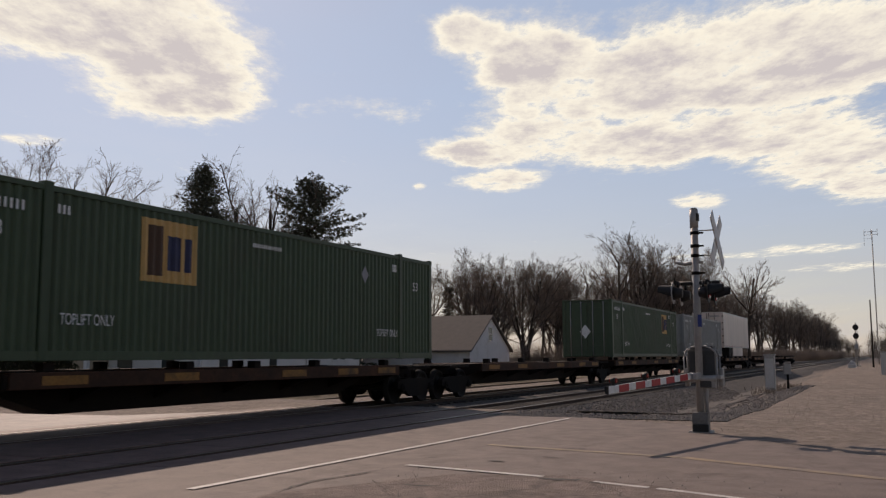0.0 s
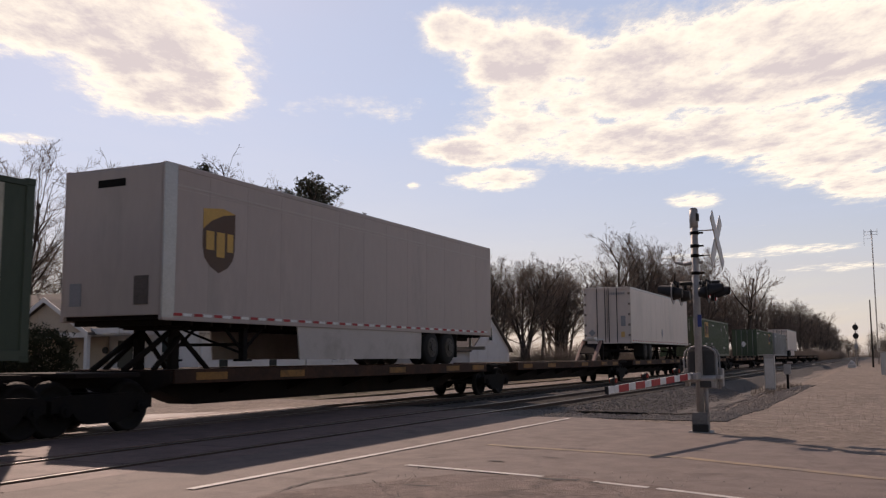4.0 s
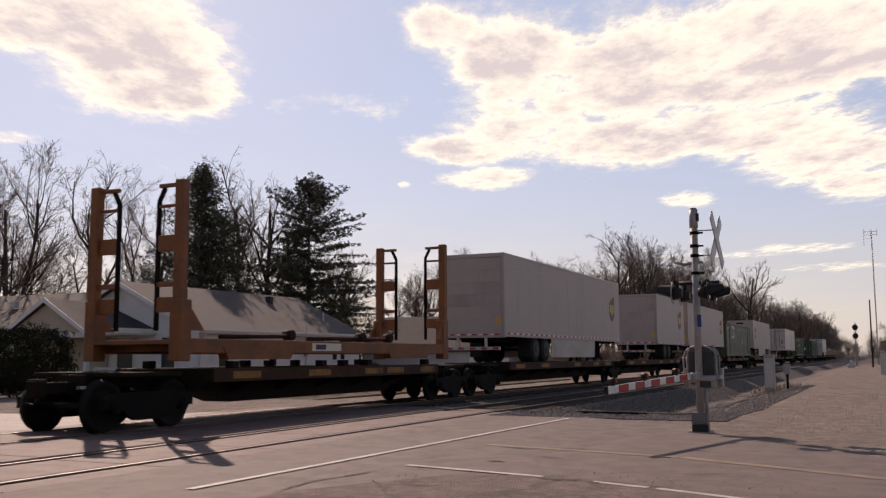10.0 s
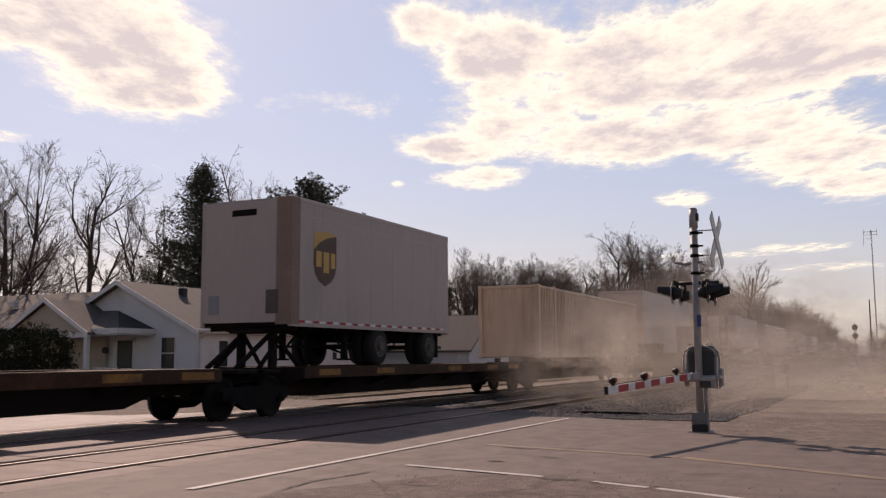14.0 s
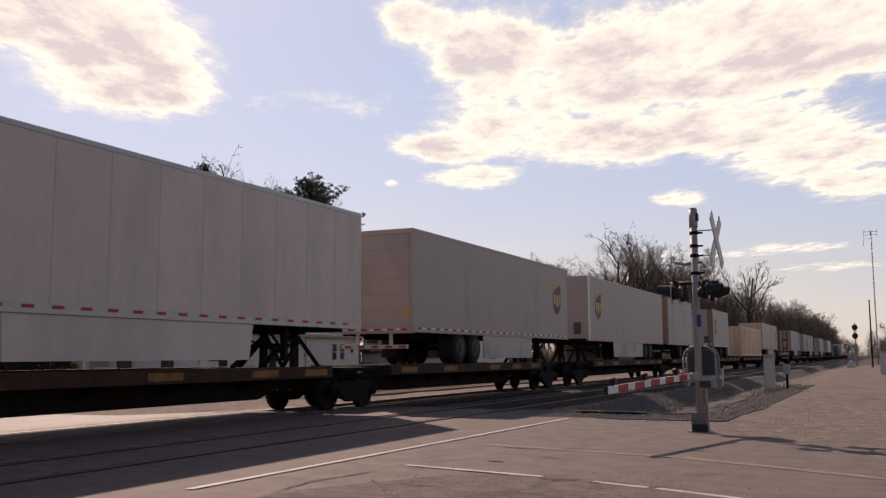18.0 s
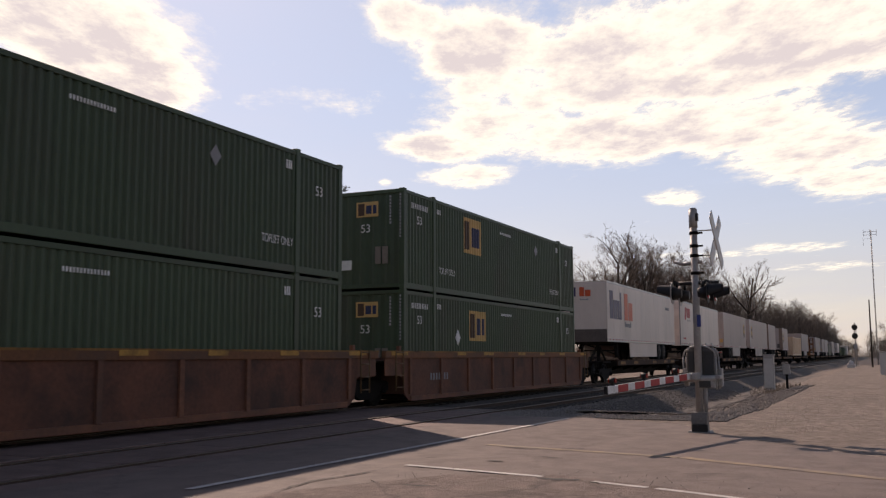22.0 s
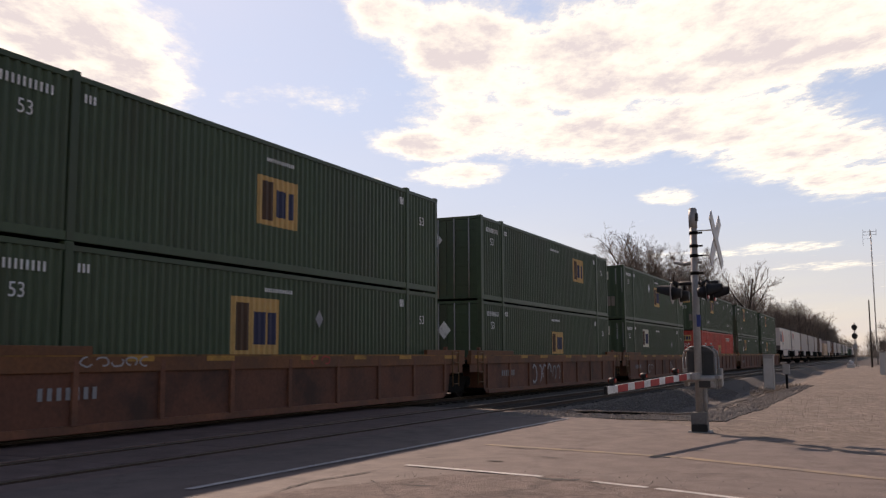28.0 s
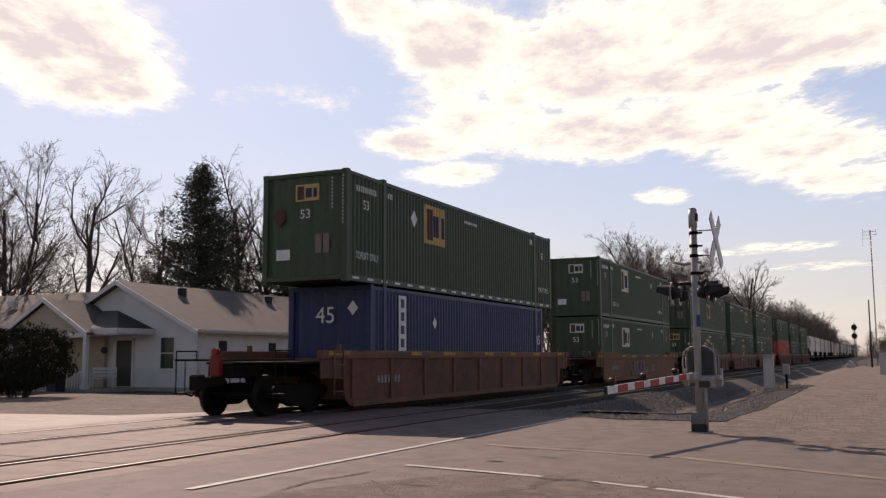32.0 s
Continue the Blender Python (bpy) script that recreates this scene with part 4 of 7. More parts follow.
            for zz in (0.5, 0.82, 1.14, 1.44):
                part("ladder_rung", lambda g: g.tube((xi + d * 0.25, s * (yo + 0.07), zz), (xi + d * 0.68, s * (yo + 0.07), zz), 0.016, n=5), GRAB, gr, key=("wlr", d, s, zz, *k))
            part("guide_post", lambda g: g.box(xi + d * 0.15 - 0.06, s * 1.34 - 0.05, 1.3, xi + d * 0.15 + 0.06, s * 1.34 + 0.05, 1.62, 0.01), paint, ob, key=("wg", d, s, *k))
        if end:
            coupler(ob, x + d * 1.55, d)
            pl = part("crossover_platform", lambda g: (g.box(x + d * 0.7, -1.4, 1.24, x + d * 1.5, 1.4, 1.29, 0.008)), CAR_DARK, ob, key=("wp", d, *k))
            for s in (-1, 1):
                part("handrail", lambda g: (g.tube((x + d * 1.45, s * 1.38, 0.5), (x + d * 1.45, s * 1.38, 1.47), 0.018, n=6), g.tube((x + d * 0.75, s * 1.38, 1.24), (x + d * 0.75, s * 1.38, 1.47), 0.018, n=6), g.tube((x + d * 1.45, s * 1.38, 1.47), (x + d * 0.75, s * 1.38, 1.47), 0.018, n=6)), STEEL_BLACK, pl, key=("wh", d, s, *k))
                part("step", lambda g: (g.box(x + d * 1.1, s * 1.42, 0.5, x + d * 1.5, s * 1.2, 0.53), g.tube((x + d * 1.12, s * 1.4, 0.5), (x + d * 1.12, s * 1.4, 1.25), 0.016, n=5)), STEEL_BLACK, pl, key=("wst", d, s, *k))
            if not (brake and d < 0):
                continue
            hb = part("hand_brake", lambda g: (g.tube((x + d * 1.2, 0.55, 1.25), (x + d * 1.2, 0.55, 1.85), 0.035, n=6)), STEEL_BLACK, pl, key=("wha", d, *k))

            def ring(g):
                for i in range(16):
                    t0, t1 = 2 * math.pi * i / 16, 2 * math.pi * (i + 1) / 16
                    c = lambda t: (x + d * 1.28, 0.55 + 0.28 * math.cos(t), 1.75 + 0.28 * math.sin(t))
                    g.tube(c(t0), c(t1), 0.015, n=5, caps=False)
                for i in range(3):
                    t0 = math.pi * i / 3
                    g.tube((x + d * 1.28, 0.55 + 0.28 * math.cos(t0), 1.75 + 0.28 * math.sin(t0)), (x + d * 1.28, 0.55 - 0.28 * math.cos(t0), 1.75 - 0.28 * math.sin(t0)), 0.012, n=5)
            part("brake_wheel", ring, STEEL_BLACK, hb, key=("wbw", d, *k))
    bogie(ob, 0.0)
    if lead:
        bogie(ob, L)
    return on_train(ob, centre - half, RZ)



def scrawl(parent, x0, x1, z0, z1, n, seed, material=None, thick=0.05, y=-1.535):
    """Sprayed paint without words: loose looping strokes."""
    rng = random.Random(seed)
    w = (x1 - x0) / n
    for i in range(n):
        def fn(g):
            cx, cz = x0 + w * (i + 0.5), (z0 + z1) / 2
            a0, turn = rng.uniform(0, 6.28), rng.uniform(2.5, 5.5)
            pts = [(cx + 0.42 * w * math.cos(a0 + turn * k / 9) * rng.uniform(0.8, 1.1), cz + 0.5 * (z1 - z0) * math.sin(a0 + turn * k / 9) * rng.uniform(0.85, 1.1)) for k in range(10)]
            for (ax, az), (bx, bz) in zip(pts, pts[1:]):
                d = Vector((bx - ax, bz - az)).normalized() * thick * 0.5
                g.quad((ax + d.y, y, az - d.x), (bx + d.y, y, bz - d.x), (bx - d.y, y, bz + d.x), (ax - d.y, y, az + d.x))
        part("painted_scrawl", fn, material or PALE, parent)


# ---------------------------------------------------------------- the train, from its head to its tail
FLAT_Z = 1.30                    # floor of a container on a spine car
LOW_Z, UP_Z = 0.37, 3.27        # lower and upper container in a well
GREEN_LABEL = "dark green corrugated steel container with a yellow company panel"
for f, r, lead, tail in ((154.0, 136.5, 1, 0), (136.5, 119.0, 0, 0), (119.0, 101.0, 0, 1), (98.5, 81.0, 1, 0), (81.0, 63.5, 0, 0), (63.5, 44.4, 0, 0), (44.4, 27.2, 0, 1)):
    spine_car(f, r, lead, tail)
container("shipping_container", 45.5, FLAT_Z, GREEN, GREEN_LABEL, doors=True, panel=YELLOW_MARK, panel_x=12.4, panel_z=2.0, extra=(("p", 0.1, 1.3, 0.28),))
container("shipping_container", 64.3, FLAT_Z, GREYBOX, "grey corrugated steel container on a spine car", lift=False)
ob = trailer(82.0, 16.15, TRAILER_WHITE, "white van trailer riding on a spine car", style="white", rearbars=True)
on_train(ob, 82.0, DECK)

spine_car(24.3, 8.6, True, True)
container("shipping_container", 8.7, FLAT_Z, GREEN, GREEN_LABEL, panel=YELLOW_MARK, rear_panel=CREAM_MARK, panel_x=4.88, panel_z=2.05, extra=(("g", 12.2, 2.2, 0.18),))

spine_car(4.2, -11.8, True, False, hitch=3.7)
ob = on_train(trailer(-10.5, 16.15, TRAILER_WHITE, "white van trailer with barred doors riding on a spine car", style="white", skirts=False, rearbars=True, refl="r"), -10.5, DECK)
diamond(ob, 7.77, 1.59, 0.24, material=GREY_MARK, tall=1.2).location.y = -0.02
ob = spine_car(-11.8, -29.3, False, False, loaded=False)
HITCH_PINK = mat("hitch_pink", (0.30, 0.17, 0.13), 0.6, vary=0.2, dirt=(0.1, 0.05, 0.04), dirt_amt=0.4)
h = part("raised_hitch", lambda g: [g.extrude([(14.3, 1.1), (14.62, 1.1), (15.95, 2.08), (15.7, 2.12)], "y", y0, y0 + 0.12) for y0 in (-0.5, 0.38)], HITCH_PINK, ob, "raised trailer hitch, pinkish primer")
part("hitch_plate", lambda g: g.extrude([(14.85, 1.42), (15.5, 1.88), (15.48, 1.92), (14.8, 1.46)], "y", -0.38, 0.38), CAR_DARK, h)
part("hitch_head", lambda g: (g.box(15.6, -0.48, 2.1, 16.4, 0.48, 2.18, 0.02), g.box(15.5, -0.2, 2.16, 16.1, 0.2, 2.28, 0.02)), ALU, h)
for y0 in (-0.48, 0.36):
    part("hitch_leg", lambda g: g.box(16.0, y0, 1.05, 16.2, y0 + 0.12, 2.12, 0.01), CAR_DARK, h)
spine_car(-29.3, -47.6, False, True, hitch=-45.2)
on_train(trailer(-46.5, 16.15, TRAILER_GREY, "grey van trailer with a brown shield riding on a spine car", flip=True, badge=1.6, style="grey"), -46.5, DECK)
spine_car(-50.0, -67.1, True, False)
container("shipping_container", -65.6, FLAT_Z, GREEN_LT, "faded green container with a cream company panel", panel=CREAM_MARK, panel_x=3.97, panel_z=2.18, panel_s=(1.42, 1.05), ribbed=True, lift=False, extra=(("d", 10.2, 1.35, 0.2),))
spine_car(-67.1, -85.1, hitch=-69.0)
GREY_LABEL = "grey van trailer with a brown shield riding on a spine car"
on_train(trailer(-83.4, 16.15, TRAILER_GREY, GREY_LABEL, badge=14.68, style="grey"), -83.4, DECK)
spine_car(-85.1, -102.5, hitch=-86.6)
on_train(trailer(-93.35, 8.5, TRAILER_GREY, "short grey van trailer with a brown shield", badge=6.94, style="grey", axles=2), -93.35, DECK)
spine_car(-102.5, -119.4, False, True, hitch=-104.0)
on_train(trailer(-118.4, 16.15, TRAILER_GREY, GREY_LABEL, badge=14.68, style="grey"), -118.4, DECK)
spine_car(-122.4, -135.8, True, True)


def flat_rack(u):
    """An empty open rack with a pair of end posts at either end."""
    ob = thing("flat_rack", "empty orange steel flat rack with ladder-like end posts", "flat rack", pose(0, 0, 0))
    L = 12.19
    part("bed", lambda g: g.box(0, -1.09, 0.33, L, 1.09, 0.42, 0.01), RACK, ob)
    for s in (-1, 1):
        part("side_beam", lambda g: g.box(0, s * 1.22, 0.15, L, s * 1.1, 0.45, 0.02), RACK, ob)
    for i in range(9):
        part("cross_beam", lambda g: g.box(0.6 + i * 1.36, -1.1, 0.2, 0.72 + i * 1.36, 1.1, 0.33), RACK, ob)
    for x, d in ((0.0, 1), (L, -1)):
        for s in (-1, 1):
            p = part("end_post", lambda g: (g.box(x, s * 1.22, 0.0, x + d * 0.2, s * 1.0, 3.55, 0.02), g.box(x - d * 0.02, s * 1.24, 0.0, x + d * 0.32, s * 0.96, 1.2, 0.02)), RACK, ob)
            part("post_gusset", lambda g: g.extrude([(x + d * 0.2, 0.6), (x + d * 0.75, 0.6), (x + d * 0.2, 1.2)] if d > 0 else [(x + d * 0.2, 0.6), (x + d * 0.2, 1.2), (x + d * 0.75, 0.6)], "y", s * 1.2, s * 1.16), RACK, p)
            for z, hh in ((0.95, 0.3), (1.45, 0.1), (2.15, 0.32), (3.02, 0.06), (3.42, 0.08)):
                part("rung", lambda g: g.box(x + d * 0.08, s * 1.0, z, x + d * 0.15, s * 0.52, z + hh, 0.01), RACK, p)
            part("ladder_rail", lambda g: (g.tube((x + d * 0.12, s * 0.52, 0.6), (x + d * 0.12, s * 0.52, 3.15), 0.05, n=8), g.tube((x + d * 0.12, s * 0.52, 3.15), (x + d * 0.12, s * 0.66, 3.42), 0.05, n=8)), CAR_DARK, p)
    for x in (2.6, 9.6):
        part("bed_bolster", lambda g: g.extrude([(x - 1.3, 0.3), (x - 1.1, 0.03), (x + 1.1, 0.03), (x + 1.3, 0.3)][::-1], "y", -1.235, -1.0), RACK, ob)
    for x in (1.6, 4.9, 6.4):
        part("folded_stake", lambda g: (g.tube((x, -0.9, 0.50), (x + 2.6, -0.9, 0.56), 0.05, n=8), g.tube((x + 2.5, -1.02, 0.58), (x + 2.5, -0.78, 0.58), 0.12, n=12)), CAR_RUST, ob)
    part("sign_band", lambda g: g.box(4.75, -1.228, 0.25, 5.2, -1.226, 0.37), NAVY, ob)
    part("side_plate", lambda g: g.box(4.6, -1.225, 0.22, 5.9, -1.222, 0.4), CREAM_MARK, ob)
    return on_train(ob, u, FLAT_Z)


flat_rack(-135.25)
spine_car(-140.8, -157.0, True, False, hitch=-141.3)
on_train(trailer(-156.0, 16.3, TRAILER_GREY, GREY_LABEL, badge=14.85, style="grey"), -156.0, DECK)
spine_car(-157.0, -174.6)
container("shipping_container", -173.9, FLAT_Z, TAN, "tan corrugated container streaked with rust", lift=False, numbers=False, extra=(("g", 9.0, 0.75, 0.16),))
spine_car(-174.6, -191.8, hitch=-190.4)
on_train(trailer(-190.9, 8.5, TRAILER_GREY, "short grey van trailer with a brown shield on its side", flip=True, badge=1.41, style="grey", axles=1, dolly=True), -190.9, DECK)
spine_car(-191.8, -209.0, hitch=-207.8)
on_train(trailer(-208.5, 8.5, TRAILER_GREY, "short grey van trailer riding on a spine car", flip=True, style="grey", axles=1, dolly=True), -208.5, DECK)
spine_car(-209.0, -226.8, False, True, hitch=-225.0)
on_train(trailer(-226.1, 16.15, TRAILER_GREY, GREY_LABEL, flip=True, badge=1.71, style="grey"), -226.1, DECK)
spine_car(-231.2, -246.6, True, False, hitch=-231.0)
on_train(trailer(-243.8, 14.6, TRAILER_GREY, GREY_LABEL, badge=13.14, style="grey"), -243.8, DECK)
spine_car(-246.6, -263.8, hitch=-248.5)
t = trailer(-262.9, 16.15, TRAILER_WHITE, "white van trailer with red rental marks", style="white", refl="r")


def blocks(parent, x, z, h, widths, material, gap=0.12, rear=False, slant=0.0):
    """A company name as plain blocks of its letters' size and colour."""
    at = x
    for w, lo, hi in widths:
        a0, a1 = at, at + w * h
        pts = [(a0, z + lo * h), (a1, z + lo * h), (a1 + slant, z + hi * h), (a0 + slant, z + hi * h)]
        if rear:
            pts = [(2 * x - p, q) for p, q in pts][::-1]
        part("company_mark", lambda g: g.extrude(pts, "x" if rear else "y", -0.014 if rear else -W2 - 0.012, -0.006 if rear else -W2 - 0.004), material, parent)
        at += w * h + gap * h


blocks(t, 1.5, 2.78, 0.70, ((0.62, -0.15, 1.1),), RED_MARK, 0.1, slant=0.26)
blocks(t, 2.28, 2.84, 0.66, ((0.46, 0, 1.0), (0.56, 0, 1.0), (0.56, 0, 1.0)), RED_MARK, 0.14)
blocks(t, 2.5, 2.6, 0.1, ((0.9, 0, 1),) * 5, GREY_MARK, 1.7)
blocks(t, -0.1, 3.25, 0.26, ((0.4, -0.3, 1.0), (0.45, 0, 0.85), (0.45, 0, 0.85), (0.5, 0, 0.85)), RED_MARK, 0.15, rear=True)
blocks(t, 1.0, 3.25, 0.2, ((0.4, -0.3, 1.0), (0.45, 0, 0.85), (0.45, 0, 0.85), (0.5, 0, 0.85)), RED_MARK, 0.15, rear=True)
blocks(t, 0.9, 1.35, 0.1, ((0.9, 0, 1),) * 7, RED_MARK, 0.4)
part("rear_trim", lambda g: [g.box(-0.012, y0, TBOT + 0.02, -0.003, y0 + 0.07, TTOP - 0.02) for y0 in (-W2, W2 - 0.07)], GREY_MARK, t)
on_train(t, -262.9, DECK)
spine_car(-263.8, -281.2, False, True, hitch=-280.2)
t = trailer(-281.5, 16.5, TRAILER_WHITE, "white delivery van trailer with purple and orange marks", flip=True, style="white", refl="r")
for x, z, h, rear, grey in ((0.5, 2.08, 1.40, False, 1.72), (1.05, 3.18, 0.46, True, 2.98)):
    k = h * (-1 if rear else 1)
    blocks(t, x, z, h, ((0.46, 0, 1.0), (0.50, 0, 0.68), (0.30, 0, 0.68), (0.22, 0, 1.0)), PURPLE, 0.06, rear=rear)
    blocks(t, x + 2.08 * k, z, h, ((0.52, 0.0, 1.0), (0.62, 0.0, 0.68)), ORANGE_MARK, 0.1, rear=rear)
    blocks(t, x + 2.1 * k, grey, h * 0.2, ((0.9, 0, 1.0), (0.5, 0, 0.7), (0.6, 0, 0.7), (0.6, 0, 0.7), (0.6, 0, 0.7), (0.6, 0, 1.0)), GREY_MARK, 0.2, rear=rear)
bars(t, 0.08, 2.75, 0.09, 1.6, 12, vertical=True, material=GREY_MARK)
blocks(t, 13.7, 3.05, 0.22, ((0.5, 0, 0.8),) * 8, GREY_MARK, 0.15)
part("nose_skirt", lambda g: g.box(-0.02, -W2 + 0.03, TBOT, -0.004, W2 - 0.03, TBOT + 0.62), NOSE_DARK, t)
on_train(t, -281.5, DECK)

# double stacks: centres of the wells
WELL_LABEL = "brown ribbed steel well car carrying stacked containers"
STACK = "dark green container stacked on a well car, yellow company panel"
for c, lead, tail in ((-295.0, 1, 0), (-314.5, 0, 0), (-334.0, 0, 1)):
    well_car(c, WELL_BROWN, WELL_LABEL, lead, tail, brake=True, chord_paint=WELL_ORANGE)
for c, lead, tail in ((-357.5, 1, 0), (-377.0, 0, 0), (-396.6, 0, 1)):
    w = well_car(c, WELL_BROWN, "brown well car with orange top sills and scrawled paint", lead, tail, brake=True, chord=0.30, chord_paint=WELL_ORANGE)
    if lead:
        scrawl(w, 5.6, 7.0, 0.4, 0.85, 2, 1)
        scrawl(w, 11.7, 12.5, 0.55, 0.95, 2, 2)
    elif tail:
        scrawl(w, 3.7, 5.4, 1.18, 1.34, 5, 3, thick=0.03)
        scrawl(w, 10.5, 11.4, 1.16, 1.34, 2, 4, RED_MARK, 0.03)
    else:
        scrawl(w, 5.9, 8.2, 0.35, 1.0, 4, 5, thick=0.08)
        scrawl(w, 8.3, 9.3, 0.4, 0.95, 2, 6, GREY_MARK, 0.06)
w = well_car(-420.4, WELL_ORANGE, "smooth orange-brown well car with scrawled paint", 1, 1, ribs=False, slab=True, chord=0.21)
scrawl(w, 6.6, 10.4, 0.35, 1.2, 5, 9, mat("scrawl_faint", (0.24, 0.19, 0.175), 0.75, vary=0.3, scale=5), 0.27)
scrawl(w, 11.2, 12.2, 0.5, 0.8, 2, 10, GREY_MARK, 0.05)
well_car(-443.9, WELL_BROWN, "brown ribbed steel well car at the end of the train", 1, 1)
Y, C = YELLOW_MARK, CREAM_MARK
dd = (("g", 11.21, 2.2, 0.18),)
container("shipping_container", -303.1, UP_Z, GREEN, STACK, panel=Y, rear_panel=Y, extra=dd)
container("shipping_container", -303.1, LOW_Z, GREEN, STACK, panel=Y, rear_panel=Y, panel_x=5.3, panel_z=2.0, panel_s=(1.4, 0.98), lift=False, extra=(("d", 3.7, 1.6, 0.2),))
container("shipping_container", -322.6, UP_Z, GREEN, STACK, panel=Y, rear_panel=C, extra=dd)
container("shipping_container", -322.6, LOW_Z, GREEN, STACK, panel=Y, rear_panel=Y, panel_x=5.3, panel_z=2.0, panel_s=(1.4, 0.98), lift=False, extra=(("d", 3.7, 1.6, 0.2),))
container("shipping_container", -342.1, UP_Z, GREEN, STACK, panel=Y, rear_panel=Y, extra=dd)
container("shipping_container", -342.1, LOW_Z, RED, "red-orange container in a well car under a green one", panel=Y, rear_panel=Y, panel_x=8.3, panel_z=1.42, panel_s=(1.17, 0.85), lift=False, numbers=False, extra=(("g", 7.2, 1.3, 0.16),))
for x, n in ((12.4, 4), (13.35, 6)):
    pl = part("number_panel", lambda g: g.box(x - 0.38, -W2 - 0.004, 2.24, x + 0.38, -W2 + 0.004, 2.5), CREAM_MARK, TRAIN[-1][0])
    bars(pl, x, 2.37, 0.6, 0.16, n, material=BLACK_PAINT, gap=0.4).location.y = -0.006
container("shipping_container", -365.6, UP_Z, GREEN, STACK, panel=Y, rear_panel=C, panel_x=7.99, panel_z=1.6, panel_s=(1.46, 1.13), lift=False, extra=(("d", 5.9, 2.0, 0.2),))
container("shipping_container", -365.6, LOW_Z, GREEN, STACK, panel=C, rear_panel=C, panel_x=4.77, panel_z=2.0, panel_s=(1.48, 1.0), lift=False, extra=(("g", 12.0, 1.7, 0.17),))
container("shipping_container", -385.1, UP_Z, GREEN, "dark green container with barred doors on a stack", doors=True, panel=Y, panel_x=11.27, panel_z=1.89, panel_s=(1.5, 1.02), lift=False, extra=(("p", 0.4, 2.1, 0.25),))
container("shipping_container", -385.1, LOW_Z, GREEN, "dark green container with barred doors in a well", doors=True, panel=Y, panel_x=8.15, panel_z=1.55, panel_s=(1.5, 0.9), lift=False, extra=(("p", 0.1, 1.9, 0.25),))
container("shipping_container", -404.7, UP_Z, GREEN, STACK, rear_panel=C, panel=Y, panel_x=7.88, panel_z=1.54, panel_s=(1.49, 1.09), lift=False, extra=(("p", 0.75, 2.0, 0.2),))
container("shipping_container", -404.7, LOW_Z, GREEN, STACK, rear_panel=Y, panel=Y, panel_x=7.13, panel_z=1.65, panel_s=(1.7, 1.25), lift=False, extra=(("g", 9.6, 1.9, 0.17),))
container("shipping_container", -428.4, UP_Z, GREEN, STACK.replace("yellow", "cream"), panel=C, rear_panel=C, extra=dd)
container("shipping_container", -428.4, LOW_Z, GREEN, STACK, panel=C, rear_panel=C, panel_x=4.86, panel_z=1.97, panel_s=(1.5, 1.0), lift=False, extra=dd)
container("shipping_container", -452.0, UP_Z, GREEN, "dark green container overhanging a shorter blue one", panel=Y, rear_panel=Y, panel_x=5.23, dash=True, lift_x=1.05, extra=(("d", 3.78, 2.08, 0.2), ("r", 0.75, 1.75, 0.22)))
ob = container("shipping_container", -450.75, LOW_Z, BLUE, "blue container with a white strip under a green one", L=13.72, post=0.76, lift=False, size="45", numbers=False, extra=(("d", 3.9, 2.0, 0.14),))
lettering("45", 0.62, pose(-0.012, 0.1, 2.1) @ REAR, ob)
lettering("45", 0.5, pose(13.2, -W2 - 0.003, 1.6) @ SIDE, ob)
diamond(ob, -0.75, 2.3, 0.16, rear=True)
part("name_strip", lambda g: g.box(1.55, -W2 - 0.012, 0.25, 2.0, -W2 - 0.004, 2.7), WHITE_MARK, ob)
bars(ob, 1.77, 1.5, 0.2, 2.2, 6, vertical=True, material=NAVY).location.y = -0.016
# tail device on the last coupler
ob = thing("end_of_train_device", "red lamp box on the last coupler", "tail lamp", pose(0, 0, 0))
part("lamp_box", lambda g: g.box(-0.1, -0.12, 0.0, 0.1, 0.12, 0.5, 0.03), mat("tail_red", (0.22, 0.012, 0.014), 0.5, vary=0.2), ob)
part("lamp_head", lambda g: g.tube((-0.1, 0, 0.55), (0.05, 0, 0.55), 0.08, n=10), LENS, ob)
on_train(ob, -455.38, RZ + 0.9)

# ---------------------------------------------------------------- ground
NT = 9.56                        # centre line of the empty track


def ground_z(x, y):
    near_road = max(0.0, 1 - max(0.0, abs(x - 13.5 - 0.25 * y) - 7) / 5)
    if y < 6.4:
        z = -0.12 - 0.62 * max(0.0, min(1.0, (y - 3.4) / 2.6)) ** 1.3
        z += 0.10 * noise.noise((x * 0.22, y * 0.5, 7)) * max(0.0, min(1.0, (y - 2.5) / 2.0))
    elif y <= 17.3:
        z = -0.74 + 0.44 * min(1.0, (y - 6.4) / 1.2)
    else:
        z = -0.20
    z = z * (1 - near_road) + (-0.02) * near_road
    return z + 0.03 * (1 - near_road) * noise.noise((x * 0.35, y * 0.35, 0)) + 0.15 * (noise.noise((x * 0.03, y * 0.03, 3)) if abs(x) > 60 or y > 60 or y < -40 else 0)


def grid_axis(lo, hi, step, far):
    a = list(np.arange(lo, hi + 1e-6, step))
    out, s = [], step
    x = hi
    while x < far:
        s *= 1.35
        x += s
        out.append(x)
    pre, s, x = [], step, lo
    while x > -far:
        s *= 1.35
        x -= s
        pre.append(x)
    return pre[::-1] + a + out


